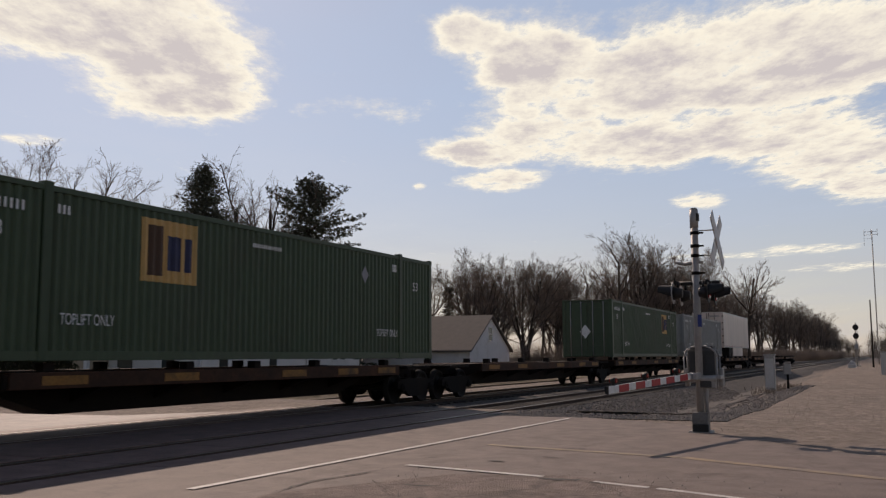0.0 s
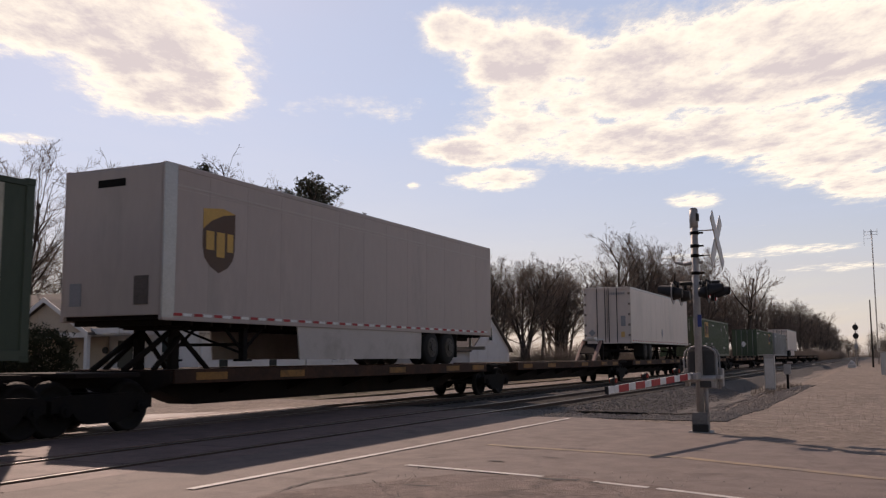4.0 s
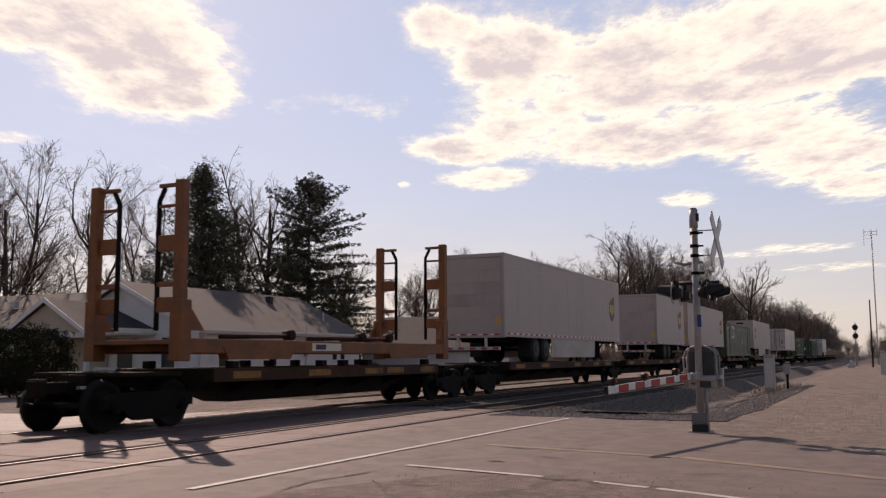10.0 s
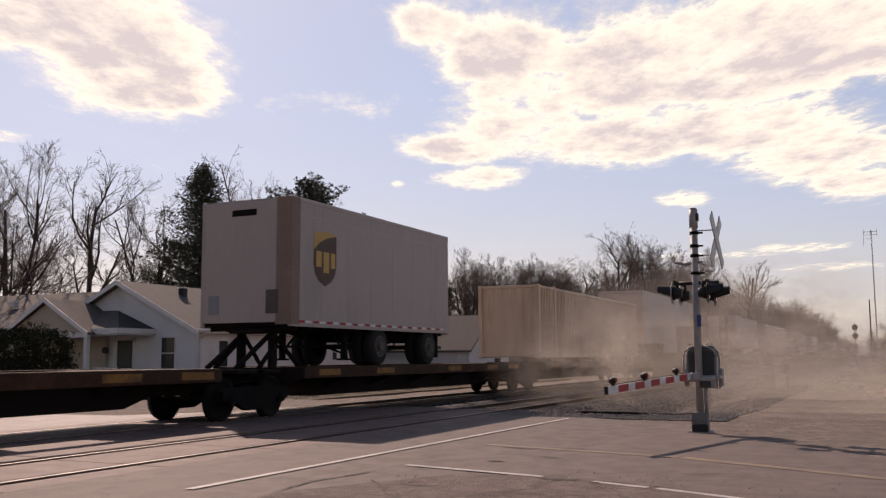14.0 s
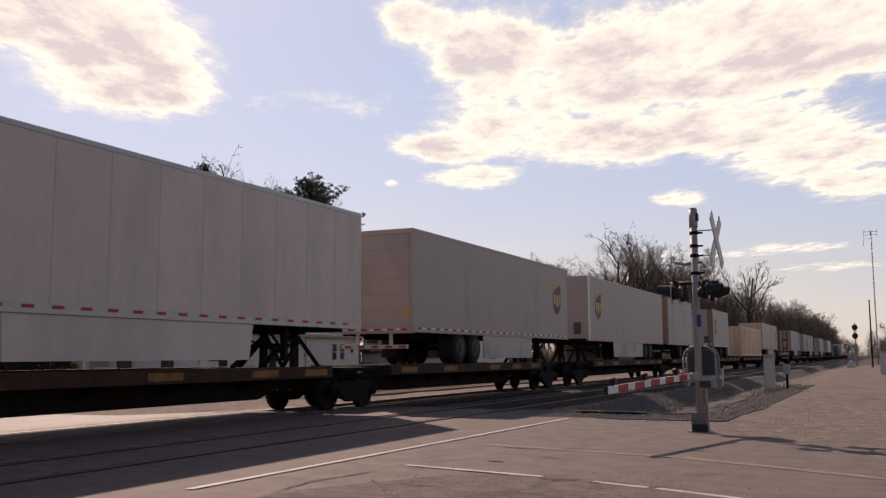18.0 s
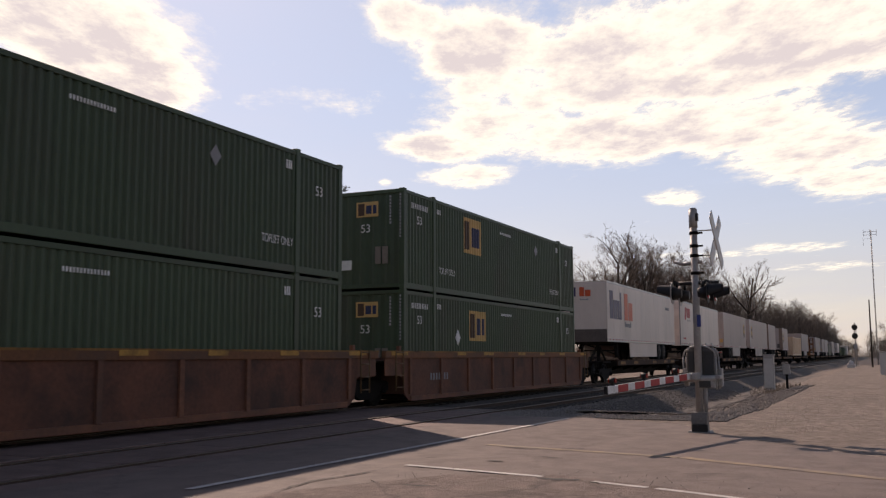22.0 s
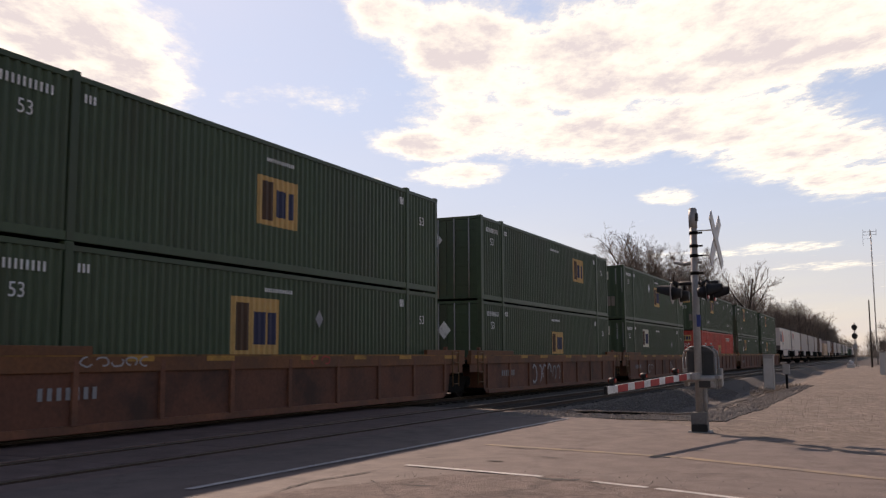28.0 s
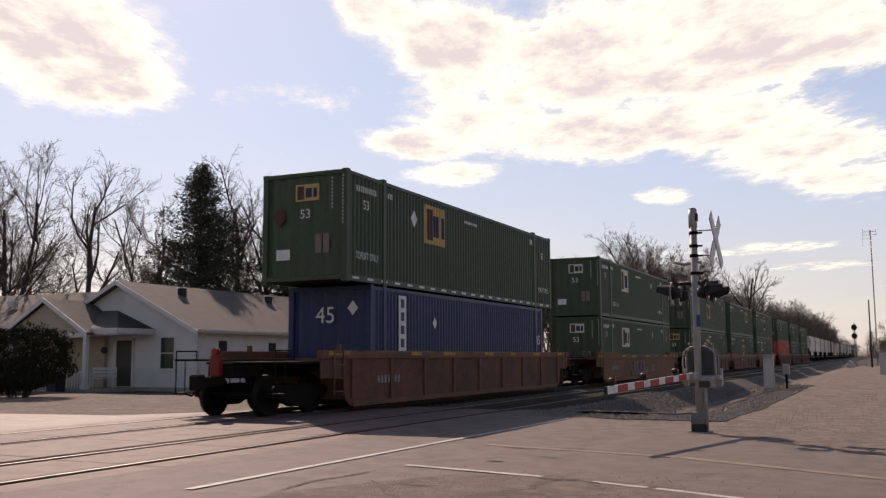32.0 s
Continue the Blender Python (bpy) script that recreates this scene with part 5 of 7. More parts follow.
gx, gy = grid_axis(-6, 62, 0.7, 3200), grid_axis(-8, 46, 0.7, 3200)
g = Geo()
g.v = [(x, y, ground_z(x, y)) for y in gy for x in gx]
nx = len(gx)
for j in range(len(gy) - 1):
    for i in range(nx - 1):
        g.f.append((j * nx + i, j * nx + i + 1, (j + 1) * nx + i + 1, (j + 1) * nx + i))
        g.s.append(True)
solid("ground", g, EARTH, "dry trodden earth and winter grass", "ground", kind="structure")

# road: crosses the tracks, a little askew, with a wide apron beside them
road = solid("road", lambda g: g.extrude([(9.1, -1.5), (12.2, -1.6), (14.2, 0.35), (15.6, 1.75), (17.2, 2.75), (19.1, 3.7), (20.6, 6.4), (20.9, 8.2), (5.0, 8.2), (5.2, 6.0), (8.6, 5.0)], "z", -0.3, 0.0), ASPHALT, "worn grey asphalt road", "road", kind="structure")
solid("road", lambda g: g.extrude([(2.0, 14.9), (19.6, 14.9), (17.0, 16.6), (16.6, 19.8), (17.4, 30.0), (20.0, 60.0), (27.0, 130.0), (18.0, 130.0), (10.0, 60.0), (6.0, 30.0), (2.0, 19.0)], "z", -0.3, 0.012), ASPHALT_WORN, "worn asphalt road beyond the tracks, polished by traffic", "road", kind="structure")
solid("pavement", lambda g: g.extrude([(-6.0, -6.0), (9.6, -6.0), (9.3, 0.0), (9.75, 1.6), (10.4, 3.4), (10.0, 4.6), (8.0, 5.6), (4.4, 6.1), (-6.0, 6.3)], "z", -0.3, 0.006), SHOULDER, "broken brown asphalt shoulder with grit", "pavement", kind="structure")


solid("lawn", lambda g: g.extrude([(17.3, 18.6), (21.0, 18.0), (30.0, 18.6), (75.0, 19.0), (75.0, 62.0), (20.6, 62.0), (17.7, 30.0)], "z", -0.4, -0.13), LAWN, "dry brown winter lawn before the houses", "lawn", kind="structure")


def stripe(name, p, q, w, material, label, z=0.010):
    p, q = Vector((*p, 0)), Vector((*q, 0))
    n = Vector((-(q - p).y, (q - p).x, 0)).normalized() * w / 2
    g = Geo()
    segs = 24
    for i in range(segs):
        a, b = p.lerp(q, i / segs), p.lerp(q, (i + 1) / segs)
        g.quad((*(a - n).xy, z), (*(b - n).xy, z), (*(b + n).xy, z), (*(a + n).xy, z))
    return solid(name, g, material, label, "road marking", kind="structure")


stripe("stop_line", (7.8, 6.58), (19.9, 6.28), 0.11, PAINT, "worn white painted line along the tracks", 0.012)
stripe("edge_line", (10.62, 5.5), (10.2, 3.54), 0.11, PAINT, "worn white edge line", 0.011)
stripe("edge_line", (10.0, 2.9), (9.78, 2.25), 0.10, PAINT, "worn white edge line", 0.011)
stripe("edge_line", (9.75, 2.15), (9.35, 1.2), 0.10, PAINT, "worn white edge line", 0.011)
stripe("centre_line", (13.6, 5.6), (12.87, 2.54), 0.2, PAINT_Y, "faded yellow centre line", 0.005)
stripe("centre_line", (12.87, 2.5), (11.3, -0.4), 0.2, PAINT_Y, "faded yellow centre line", 0.005)

# crossing panels between and beside the rails
for y0, y1, z in ((8.2, 8.70, 0.0), (8.95, 10.17, 0.006), (10.42, 12.45, 0.03), (12.72, 13.93, 0.052), (14.2, 14.9, 0.03)):
    x = 2.0
    while x < 21.4:
        solid("crossing_panel", lambda g: g.box(x + 0.012, y0, -0.25, x + 2.44 - 0.012, y1, z, 0.008), PANEL, "worn concrete-grey crossing panel between rails", "crossing panel", "panels of the crossing", "structure")
        x += 2.44


def track(yc, z, label):
    for s in (-1, 1):
        y = yc + s * 0.7525
        solid("rail", lambda g: g.extrude([(y - 0.075, z - 0.17), (y + 0.075, z - 0.17), (y + 0.02, z - 0.14), (y + 0.012, z - 0.05), (y + 0.036, z - 0.035), (y + 0.036, z - 0.005), (y + 0.028, z - 0.001), (y - 0.028, z - 0.001), (y - 0.036, z - 0.005), (y - 0.036, z - 0.035), (y - 0.012, z - 0.05), (y - 0.02, z - 0.14)], "x", -150, 700), RAIL, label, "rail", kind="structure")
        solid("rail_head", lambda g: g.box(-150, y - 0.033, z - 0.004, 700, y + 0.033, z + 0.003), RAILTOP, "bright worn top of a steel rail", "rail", kind="structure")
    bed = solid("track_bed", lambda g: (g.extrude([(yc - 3.4, -0.85), (yc + 3.4, -0.85), (yc + 1.75, z - 0.13), (yc - 1.75, z - 0.13)], "x", 21.55, 700), g.extrude([(yc - 3.4, -0.85), (yc + 3.4, -0.85), (yc + 1.75, z - 0.13), (yc - 1.75, z - 0.13)], "x", -150, 1.9)), BALLAST, "grey crushed stone ballast", "track bed", kind="structure")
    tie = Geo().box(-0.115, -1.3, -0.2, 0.115, 1.3, 0, 0.01).mesh("tie", TIE)
    for i in range(130):
        ob = new("tie", tie)
        ob.parent = bed
        ob.matrix_basis = pose(22.0 + i * 0.54, yc + 0.03 * math.sin(i * 7.3), z - 0.085, 0, 0, 1.2 * math.sin(i * 3.1))


track(NT, 0.012, "rusty steel rail of the empty track")
track(TY, RZ, "rusty steel rail under the train")
for yc, z in ((NT, 0.0), (TY, 0.04)):
    for s in (-1, 1):
        for d in (-1, 1):
            near = yc == NT
            y = yc + s * 0.7525 + d * 0.074
            solid("flangeway", lambda g: g.box(2.0, y - 0.034, -0.1, 21.5, y + 0.034, z - (0.03 if near else 0.004)), SEAL if near else PANEL, "dark rubber groove beside the rail" if near else "worn filler beside the rail", "crossing groove", kind="structure")
            
def scatter_stones(n, area, lo, hi, name, label, seed, material, zfun):
    rng = random.Random(seed)
    g = Geo()
    for _ in range(n):
        x, y = area(rng)
        r = rng.uniform(lo, hi)
        z = zfun(x, y)
        base = [(1, 0, 0), (0, 1, 0), (-1, 0, 0), (0, -1, 0), (0, 0, 1), (0, 0, -1)]
        a = rng.uniform(0, 6.28)
        vs = []
        for bx, by, bz in base:
            k = r * rng.uniform(0.65, 1.25)
            vs.append((x + (bx * math.cos(a) - by * math.sin(a)) * k, y + (bx * math.sin(a) + by * math.cos(a)) * k, z + bz * k * 0.75))
        g.add(vs, [(0, 1, 4), (1, 2, 4), (2, 3, 4), (3, 0, 4), (1, 0, 5), (2, 1, 5), (3, 2, 5), (0, 3, 5)])
    return solid(name, g, material, label, "stones", kind="stuff")

# ---------------------------------------------------------------- stones of the ballast and grit of the lot
ax, ay = np.arange(21.8, 90.0, 0.7), np.arange(4.5, 7.0, 0.35)
g = Geo()
g.v = [(x, y + 0.25 * noise.noise((x * 0.4, y, 2)), ground_z(x, y) + (0.07 if 0 < j < len(ay) - 1 else -0.05)) for j, y in enumerate(ay) for x in ax]
for j in range(len(ay) - 1):
    for i in range(len(ax) - 1):
        g.f.append((j * len(ax) + i, j * len(ax) + i + 1, (j + 1) * len(ax) + i + 1, (j + 1) * len(ax) + i))
        g.s.append(True)
solid("gravel_apron", g, mat("apron_gravel", (0.135, 0.117, 0.101), 0.95, vary=0.4, scale=7, fine=28, bump=0.9, bump_dist=0.04), "grey gravel at the foot of the ballast", "gravel", kind="structure")


def shoulder_z(x, y):
    return ground_z(x, y) + 0.01


scatter_stones(16000, lambda r: (20.3 + 30 * r.random() ** 1.5, r.uniform(3.0, 8.4)), 0.014, 0.045, "ballast_stones", "loose grey ballast stones beside the track", 5, STONE, lambda x, y: max(ground_z(x, y), min(-0.118, -0.85 + (y - (NT - 3.4)) * 0.444) if y > NT - 3.4 else -9) + (0.08 if x > 21.8 and 4.5 < y < 7 else 0.02))
scatter_stones(2600, lambda r: (21.8 + 26 * r.random() ** 1.4, r.uniform(8.0, 12.2)), 0.02, 0.05, "ballast_stones", "grey ballast stones between the ties", 6, STONE, lambda x, y: -0.13)
scatter_stones(2600, lambda r: (17.8 + 22 * r.random(), r.uniform(-3.5, 3.4)), 0.005, 0.015, "lot_gravel", "loose gravel on bare earth", 7, PEBBLE, shoulder_z)
scatter_stones(700, lambda r: (r.uniform(6.5, 11.0), r.uniform(-1.0, 5.2)), 0.004, 0.011, "shoulder_grit", "grit on the broken shoulder", 8, PEBBLE, lambda x, y: 0.008)


def crack(pts, w, seed, name="road_crack", label="dark crack in the worn asphalt"):
    """A dark ragged opening in the surface, lying along a line of points."""
    rng = random.Random(seed)
    line = []
    for (ax, ay), (bx, by) in zip(pts, pts[1:]):
        n = max(3, int(math.hypot(bx - ax, by - ay) / 0.05))
        line += [(ax + (bx - ax) * i / n + rng.gauss(0, 0.012), ay + (by - ay) * i / n + rng.gauss(0, 0.012)) for i in range(n)]
    line.append(pts[-1])
    dx, dy = pts[-1][0] - pts[0][0], pts[-1][1] - pts[0][1]
    d = math.hypot(dx, dy)
    nx, ny = -dy / d, dx / d
    g = Geo()
    last = None
    for i, (x, y) in enumerate(line):
        f = min(1, 4 * i / len(line), 4 * (1 - i / len(line)))
        h = max(0.004, w * f * rng.uniform(0.3, 1.3) / 2)
        now = ((x - nx * h, y - ny * h, 0.011), (x + nx * h, y + ny * h, 0.011))
        if last:
            g.quad(last[0], now[0], now[1], last[1])
        last = now
    return solid(name, g, TAR, label, "road crack", kind="structure")


crack([(7.97, 5.67), (8.31, 5.69), (8.93, 5.75), (9.39, 5.65), (9.81, 5.58), (10.27, 5.57)], 0.05, 1)
crack([(8.97, 4.78), (8.99, 4.5), (9.05, 4.25)], 0.07, 2)
crack([(10.08, 3.56), (10.01, 3.33), (10.1, 3.07)], 0.16, 3, "pothole", "dark pothole beside the edge line")
crack([(9.96, 2.93), (9.92, 2.8)], 0.06, 4)
crack([(13.33, 5.37), (13.22, 4.9), (13.21, 4.57)], 0.06, 5)
crack([(13.34, 4.36), (13.48, 4.02)], 0.07, 6)
crack([(11.32, 5.67), (11.61, 5.54)], 0.05, 7)
crack([(11.45, 4.72), (11.45, 4.5)], 0.12, 8)
crack([(12.2, 4.3), (12.1, 3.9)], 0.05, 9)
crack([(10.9, 2.3), (11.2, 1.9), (11.25, 1.5)], 0.03, 10)


def dry_tufts(n, area, seed, name, label, h0, h1, zfun=ground_z):
    rng = random.Random(seed)
    g = Geo()
    for _ in range(n):
        x, y = area(rng)
        z = zfun(x, y) - 0.01
        for _ in range(7):
            a, h, w = rng.uniform(0, 6.28), rng.uniform(h0, h1), rng.uniform(0.008, 0.016)
            bx, by = x + rng.gauss(0, 0.07), y + rng.gauss(0, 0.07)
            lx, ly = math.cos(a) * h * 0.5, math.sin(a) * h * 0.5
            g.add([(bx - w, by, z), (bx + w, by, z), (bx + lx, by + ly, z + h)], [(0, 1, 2)])
    return solid(name, g, GRASSDRY, label, "grass", kind="stuff")


dry_tufts(500, lambda r: (19.5 + 45 * r.random() ** 1.3, r.uniform(-6, 4.5)), 11, "dry_grass", "sparse dry winter grass on the lot", 0.02, 0.06)
dry_tufts(2600, lambda r: (r.uniform(22, 60), r.uniform(19.0, 27.5)), 12, "lawn_grass", "dry winter lawn before the houses", 0.04, 0.12, lambda x, y: -0.13)

# ---------------------------------------------------------------- crossing signal
MX, MY = 17.27, 2.99
sig = thing("crossing_signal", "grey crossing signal mast with crossbuck, hooded lamps and lowered gate", "crossing signal", pose(MX, MY, -0.02))
part("foundation", lambda g: g.box(-0.2, -0.2, -0.2, 0.2, 0.2, 0.05, 0.02), CONCRETE, sig)
part("mast_base", lambda g: (g.extrude([(-0.14, 0.05), (0.14, 0.05), (0.13, 0.24), (0.10, 0.37), (-0.10, 0.37), (-0.13, 0.24)], "y", -0.135, 0.135)), mat("base_grey", (0.17, 0.155, 0.14), 0.7, vary=0.25, scale=5), sig)
part("junction_box", lambda g: g.box(-0.20, -0.16, 0.03, -0.14, 0.12, 0.17, 0.012), BLACK_PAINT, sig)
part("mast", lambda g: g.tube((0, 0, 0.3), (0, 0, 3.78), 0.066, n=16), GALV, sig)
bell = part("bell", lambda g: (g.tube((0, 0, 3.72), (0, 0, 4.06), 0.078, n=16), g.tube((0, 0, 4.06), (0, 0, 4.085), 0.06, n=16)), GALV, sig)
part("bell_slot", lambda g: g.box(-0.06, -0.09, 3.84, 0.05, 0.02, 3.98), BLACK_PAINT, bell)
part("conduit", lambda g: (g.tube((0.02, -0.11, 0.3), (0.02, -0.11, 0.95), 0.035, n=8)), GALV, sig)
for z in (3.62, 3.38, 3.2, 2.88):
    part("mast_clamp", lambda g: (g.tube((0, 0, z - 0.03), (0, 0, z + 0.03), 0.078, n=12), g.box(-0.02, -0.16, z - 0.015, 0.02, -0.06, z + 0.015)), STEEL_BLACK, sig)
part("crossbuck_bracket", lambda g: [g.tube((0, -0.05, z), (0, -0.38, z), 0.012, n=6) for z in (3.66, 3.2)], GALV, sig)
for a in (45, -45):
    bl = part("crossbuck_blade", lambda g: g.box(-0.61, -0.008, -0.115, 0.61, 0.008, 0.115, 0.004), ALU, sig, at=pose(0.0, -0.385 - (0.02 if a > 0 else 0), 3.46, 0, a, -3.5))
    part("blade_face", lambda g: g.box(-0.6, -0.0115, -0.105, 0.6, -0.0085, 0.105), WHITE_MARK, bl)
part("bracket_arm", lambda g: (g.tube((0, 0.0, 3.08), (0, 0.2, 3.05), 0.035, n=8), g.tube((0, 0.2, 3.05), (0, 0.36, 3.1), 0.03, n=8), g.tube((0, 0, 3.08), (0, -0.14, 3.08), 0.03, n=8)), GALV, sig)
part("lamp_crossarm", lambda g: (g.tube((0, -0.42, 2.7), (0, 0.46, 2.7), 0.035, n=8), g.tube((-0.42, 0.3, 2.7), (0.42, 0.3, 2.7), 0.03, n=8), g.tube((-0.42, -0.26, 2.7), (0.42, -0.26, 2.7), 0.03, n=8)), BLACK_PAINT, sig)
for x in (-0.38, 0.38):
    for d, y in ((1, 0.34), (-1, -0.27)):
        lm = part("flasher", lambda g: (g.tube((x, y - d * 0.16, 2.5), (x, y, 2.5), 0.08, 0.125, n=16), g.tube((x, y - d * 0.08, 2.6), (x, y - d * 0.08, 2.7), 0.025, n=8)), BLACK_PAINT, sig, "black hooded flasher lamp")
        part("background_disc", lambda g: g.tube((x, y, 2.5), (x, y + d * 0.012, 2.5), 0.19, n=24), GALV if d > 0 else BLACK_PAINT, lm)

        def visor(g):
            n = 16
            vs = []
            for r, dy, cut in ((0.13, 0.012, 1.0), (0.13, 0.26, 0.55)):
                for i in range(n + 1):
                    t = math.pi * (-0.22 + 1.44 * i / n) if cut == 1.0 else math.pi * (0.0 + 1.0 * i / n)
                    vs.append((x + r * math.cos(t), y + d * dy, 2.52 + r * math.sin(t)))
            g.add(vs, [(i, i + 1, n + 2 + i, n + 1 + i) for i in range(n)], True)
            vs2 = [(a * 0.98 + x * 0.02, b, c * 0.995 + 2.5 * 0.005) for a, b, c in vs]
            g.add(vs2, [(i + 1, i, n + 1 + i, n + 2 + i) for i in range(n)], True)
        part("visor", visor, BLACK_PAINT, lm)
        part("lens", lambda g: g.tube((x, y + d * 0.012, 2.5), (x, y + d * 0.03, 2.5), 0.12, 0.11, n=16), LENS, lm)
part("sign_plate", lambda g: g.box(-0.1, -0.09, 1.9, -0.085, -0.02, 2.12), mat("sign_blue", (0.03, 0.05, 0.2), 0.5), sig)
mech = part("gate_mechanism", lambda g: (g.box(0.10, -0.26, 1.0, 0.52, 0.22, 1.52, 0.04), g.box(0.14, -0.22, 1.52, 0.48, 0.18, 1.56, 0.02)), mat("mechanism_grey", (0.085, 0.08, 0.075), 0.6, 0.2, vary=0.25, scale=5), sig, "dark grey gate mechanism box behind the mast")
part("mechanism_door", lambda g: g.box(0.085, -0.26, 1.06, 0.098, -0.09, 1.46, 0.005), mat("mechanism_dark", (0.045, 0.045, 0.045), 0.6), mech)
part("mechanism_door", lambda g: g.box(0.085, 0.09, 1.06, 0.098, 0.19, 1.46, 0.005), MATS["mechanism_dark"], mech)
for i in range(5):
    part("lid_bolt", lambda g: g.tube((0.16, -0.22 + i * 0.1, 1.58), (0.16, -0.22 + i * 0.1, 1.61), 0.016, n=6), ALU, mech)
part("arm_plate", lambda g: (g.box(-0.06, -0.38, 0.96, 0.30, 0.42, 1.03, 0.012), g.box(-0.08, -0.30, 0.80, 0.22, 0.02, 0.96, 0.02)), GALV, mech)
part("drive_box", lambda g: g.box(-0.095, -0.22, 0.815, -0.082, -0.02, 0.945, 0.01), MATS["mechanism_dark"], mech)
for y, zl in ((-0.31, 0.78), (0.27, 1.0)):
    sg = 1 if y > 0 else -1
    hoop = [(y, zl), (y, 1.36), (y - sg * 0.03, 1.46), (y - sg * 0.12, 1.53), (y - sg * 0.26, 1.56)]
    for x in (0.02, 0.34):
        part("guard_hoop", lambda g: [g.tube((x, *p), (x, *q), 0.015, n=8) for p, q in zip(hoop, hoop[1:])], GALV, mech)
for y in (-0.33, 0.28):
    part("counterweight", lambda g: g.box(0.30, y - 0.04, 0.82, 0.46, y + 0.04, 1.15, 0.015), GALV, mech)
part("arm_hub", lambda g: (g.tube((-0.05, -0.3, 0.97), (-0.05, 0.3, 0.97), 0.06, n=12), g.box(-0.5, -0.05, 0.95, 0.05, 0.05, 1.08, 0.02)), GALV, mech)
arm = part("gate_arm", lambda g: g.box(-3.85, -0.02, -0.055, -0.3, 0.02, 0.055, 0.006), WHITE_MARK, sig, "red and white striped gate arm, lowered", at=pose(0, 0.0, 1.04, 0, -2.4, -10.2))
for i in range(5):
    x = -3.48 + i * 0.62
    part("red_stripe", lambda g: g.box(x, -0.0235, -0.0535, x + 0.36, 0.0235, 0.0535), RED_MARK, arm)
part("arm_tip", lambda g: g.box(-3.875, -0.025, -0.06, -3.845, 0.025, 0.06), BLACK_PAINT, arm)
for x in (-3.62, -2.45, -1.1):
    lamp = part("arm_lamp", lambda g: (g.box(x - 0.025, -0.025, 0.055, x + 0.025, 0.025, 0.09), g.tube((x, -0.04, 0.13), (x, 0.04, 0.13), 0.045, n=12)), BLACK_PAINT, arm)
    part("arm_lens", lambda g: (g.tube((x, -0.055, 0.13), (x, -0.04, 0.13), 0.035, n=12), g.tube((x, 0.04, 0.13), (x, 0.055, 0.13), 0.035, n=12)), LENS, lamp)
part("arm_cable", lambda g: g.tube((-3.6, 0, 0.07), (-0.4, 0, 0.07), 0.007, n=5), BLACK_PAINT, arm)

# ---------------------------------------------------------------- line-side things
cab = thing("relay_cabinet", "grey metal relay cabinet beside the tracks", "equipment cabinet", pose(45.0, 4.63, -0.2))
part("body", lambda g: g.box(-0.25, -0.22, 0.0, 0.25, 0.22, 1.55, 0.02), GALV, cab)
part("pedestal", lambda g: g.box(-0.2, -0.18, -0.6, 0.2, 0.18, 0.01), CONCRETE, cab)
part("door", lambda g: g.box(-0.268, -0.19, 0.1, -0.25, 0.19, 1.42, 0.006), ALU, cab)
part("roof", lambda g: g.box(-0.29, -0.26, 1.55, 0.29, 0.26, 1.61, 0.015), GALV, cab)
jb = thing("junction_post", "small grey junction box on a post", "junction box", pose(45.5, 3.92, -0.2))
part("post", lambda g: g.box(-0.05, -0.05, -0.5, 0.05, 0.05, 0.75), STEEL_BLACK, jb)
part("box", lambda g: g.box(-0.13, -0.15, 0.7, 0.13, 0.15, 1.16, 0.015), GALV, jb)
hut = thing("signal_hut", "pale metal signal hut beside the tracks", "equipment hut", pose(79.0, -0.9, -0.2))
part("body", lambda g: g.box(-1.2, -0.95, 0, 1.2, 0.95, 1.72, 0.02), ALU, hut)
part("roof", lambda g: g.box(-1.28, -1.03, 1.72, 1.28, 1.03, 1.8, 0.02), GALV, hut)
part("door", lambda g: g.box(-1.22, -0.4, 0.1, -1.2, 0.4, 1.6, 0.005), GALV, hut)
ts = thing("track_signal", "black two-headed track signal on a steel mast", "railway signal", pose(133.0, 2.85, -0.25))
part("mast", lambda g: g.tube((0, 0, 0), (0, 0, 5.8), 0.09, n=10), GALV, ts)
part("foundation", lambda g: g.box(-0.4, -0.4, -0.2, 0.4, 0.4, 0.25, 0.03), CONCRETE, ts)
for z in (5.2, 4.08):
    hd = part("signal_head", lambda g: (g.tube((-0.3, 0, z), (-0.22, 0, z), 0.36, n=28), g.box(-0.22, -0.22, z - 0.36, 0.1, 0.22, z + 0.36, 0.03)), BLACK_PAINT, ts)
    for dz in (0.24, 0.0, -0.24):
        part("signal_hood", lambda g: g.tube((-0.62, 0, z + dz), (-0.3, 0, z + dz), 0.1, n=10), BLACK_PAINT, hd)
part("signal_ladder", lambda g: (g.tube((0.4, -0.2, 0), (0.4, -0.2, 5.6), 0.02, n=5), g.tube((0.4, 0.2, 0), (0.4, 0.2, 5.6), 0.02, n=5), [g.tube((0.4, -0.2, 0.4 * i), (0.4, 0.2, 0.4 * i), 0.012, n=4) for i in range(1, 14)]), GALV, ts)
part("number_plate", lambda g: g.box(-0.14, -0.22, 2.4, -0.11, 0.22, 3.0), GREY_MARK, ts)
jk = thing("switch_machine", "low switch machine beside the signal", "track machine", pose(118.0, 3.1, -0.2))
part("body", lambda g: (g.box(-0.5, -0.45, 0, 0.5, 0.45, 0.55, 0.08), g.tube((0, -0.2, 0.5), (0, 0.2, 0.8), 0.25, n=12)), ALU, jk)
tw = thing("radio_mast", "tall thin steel radio mast with aerials", "radio mast", pose(160.0, 0.32, -0.3))
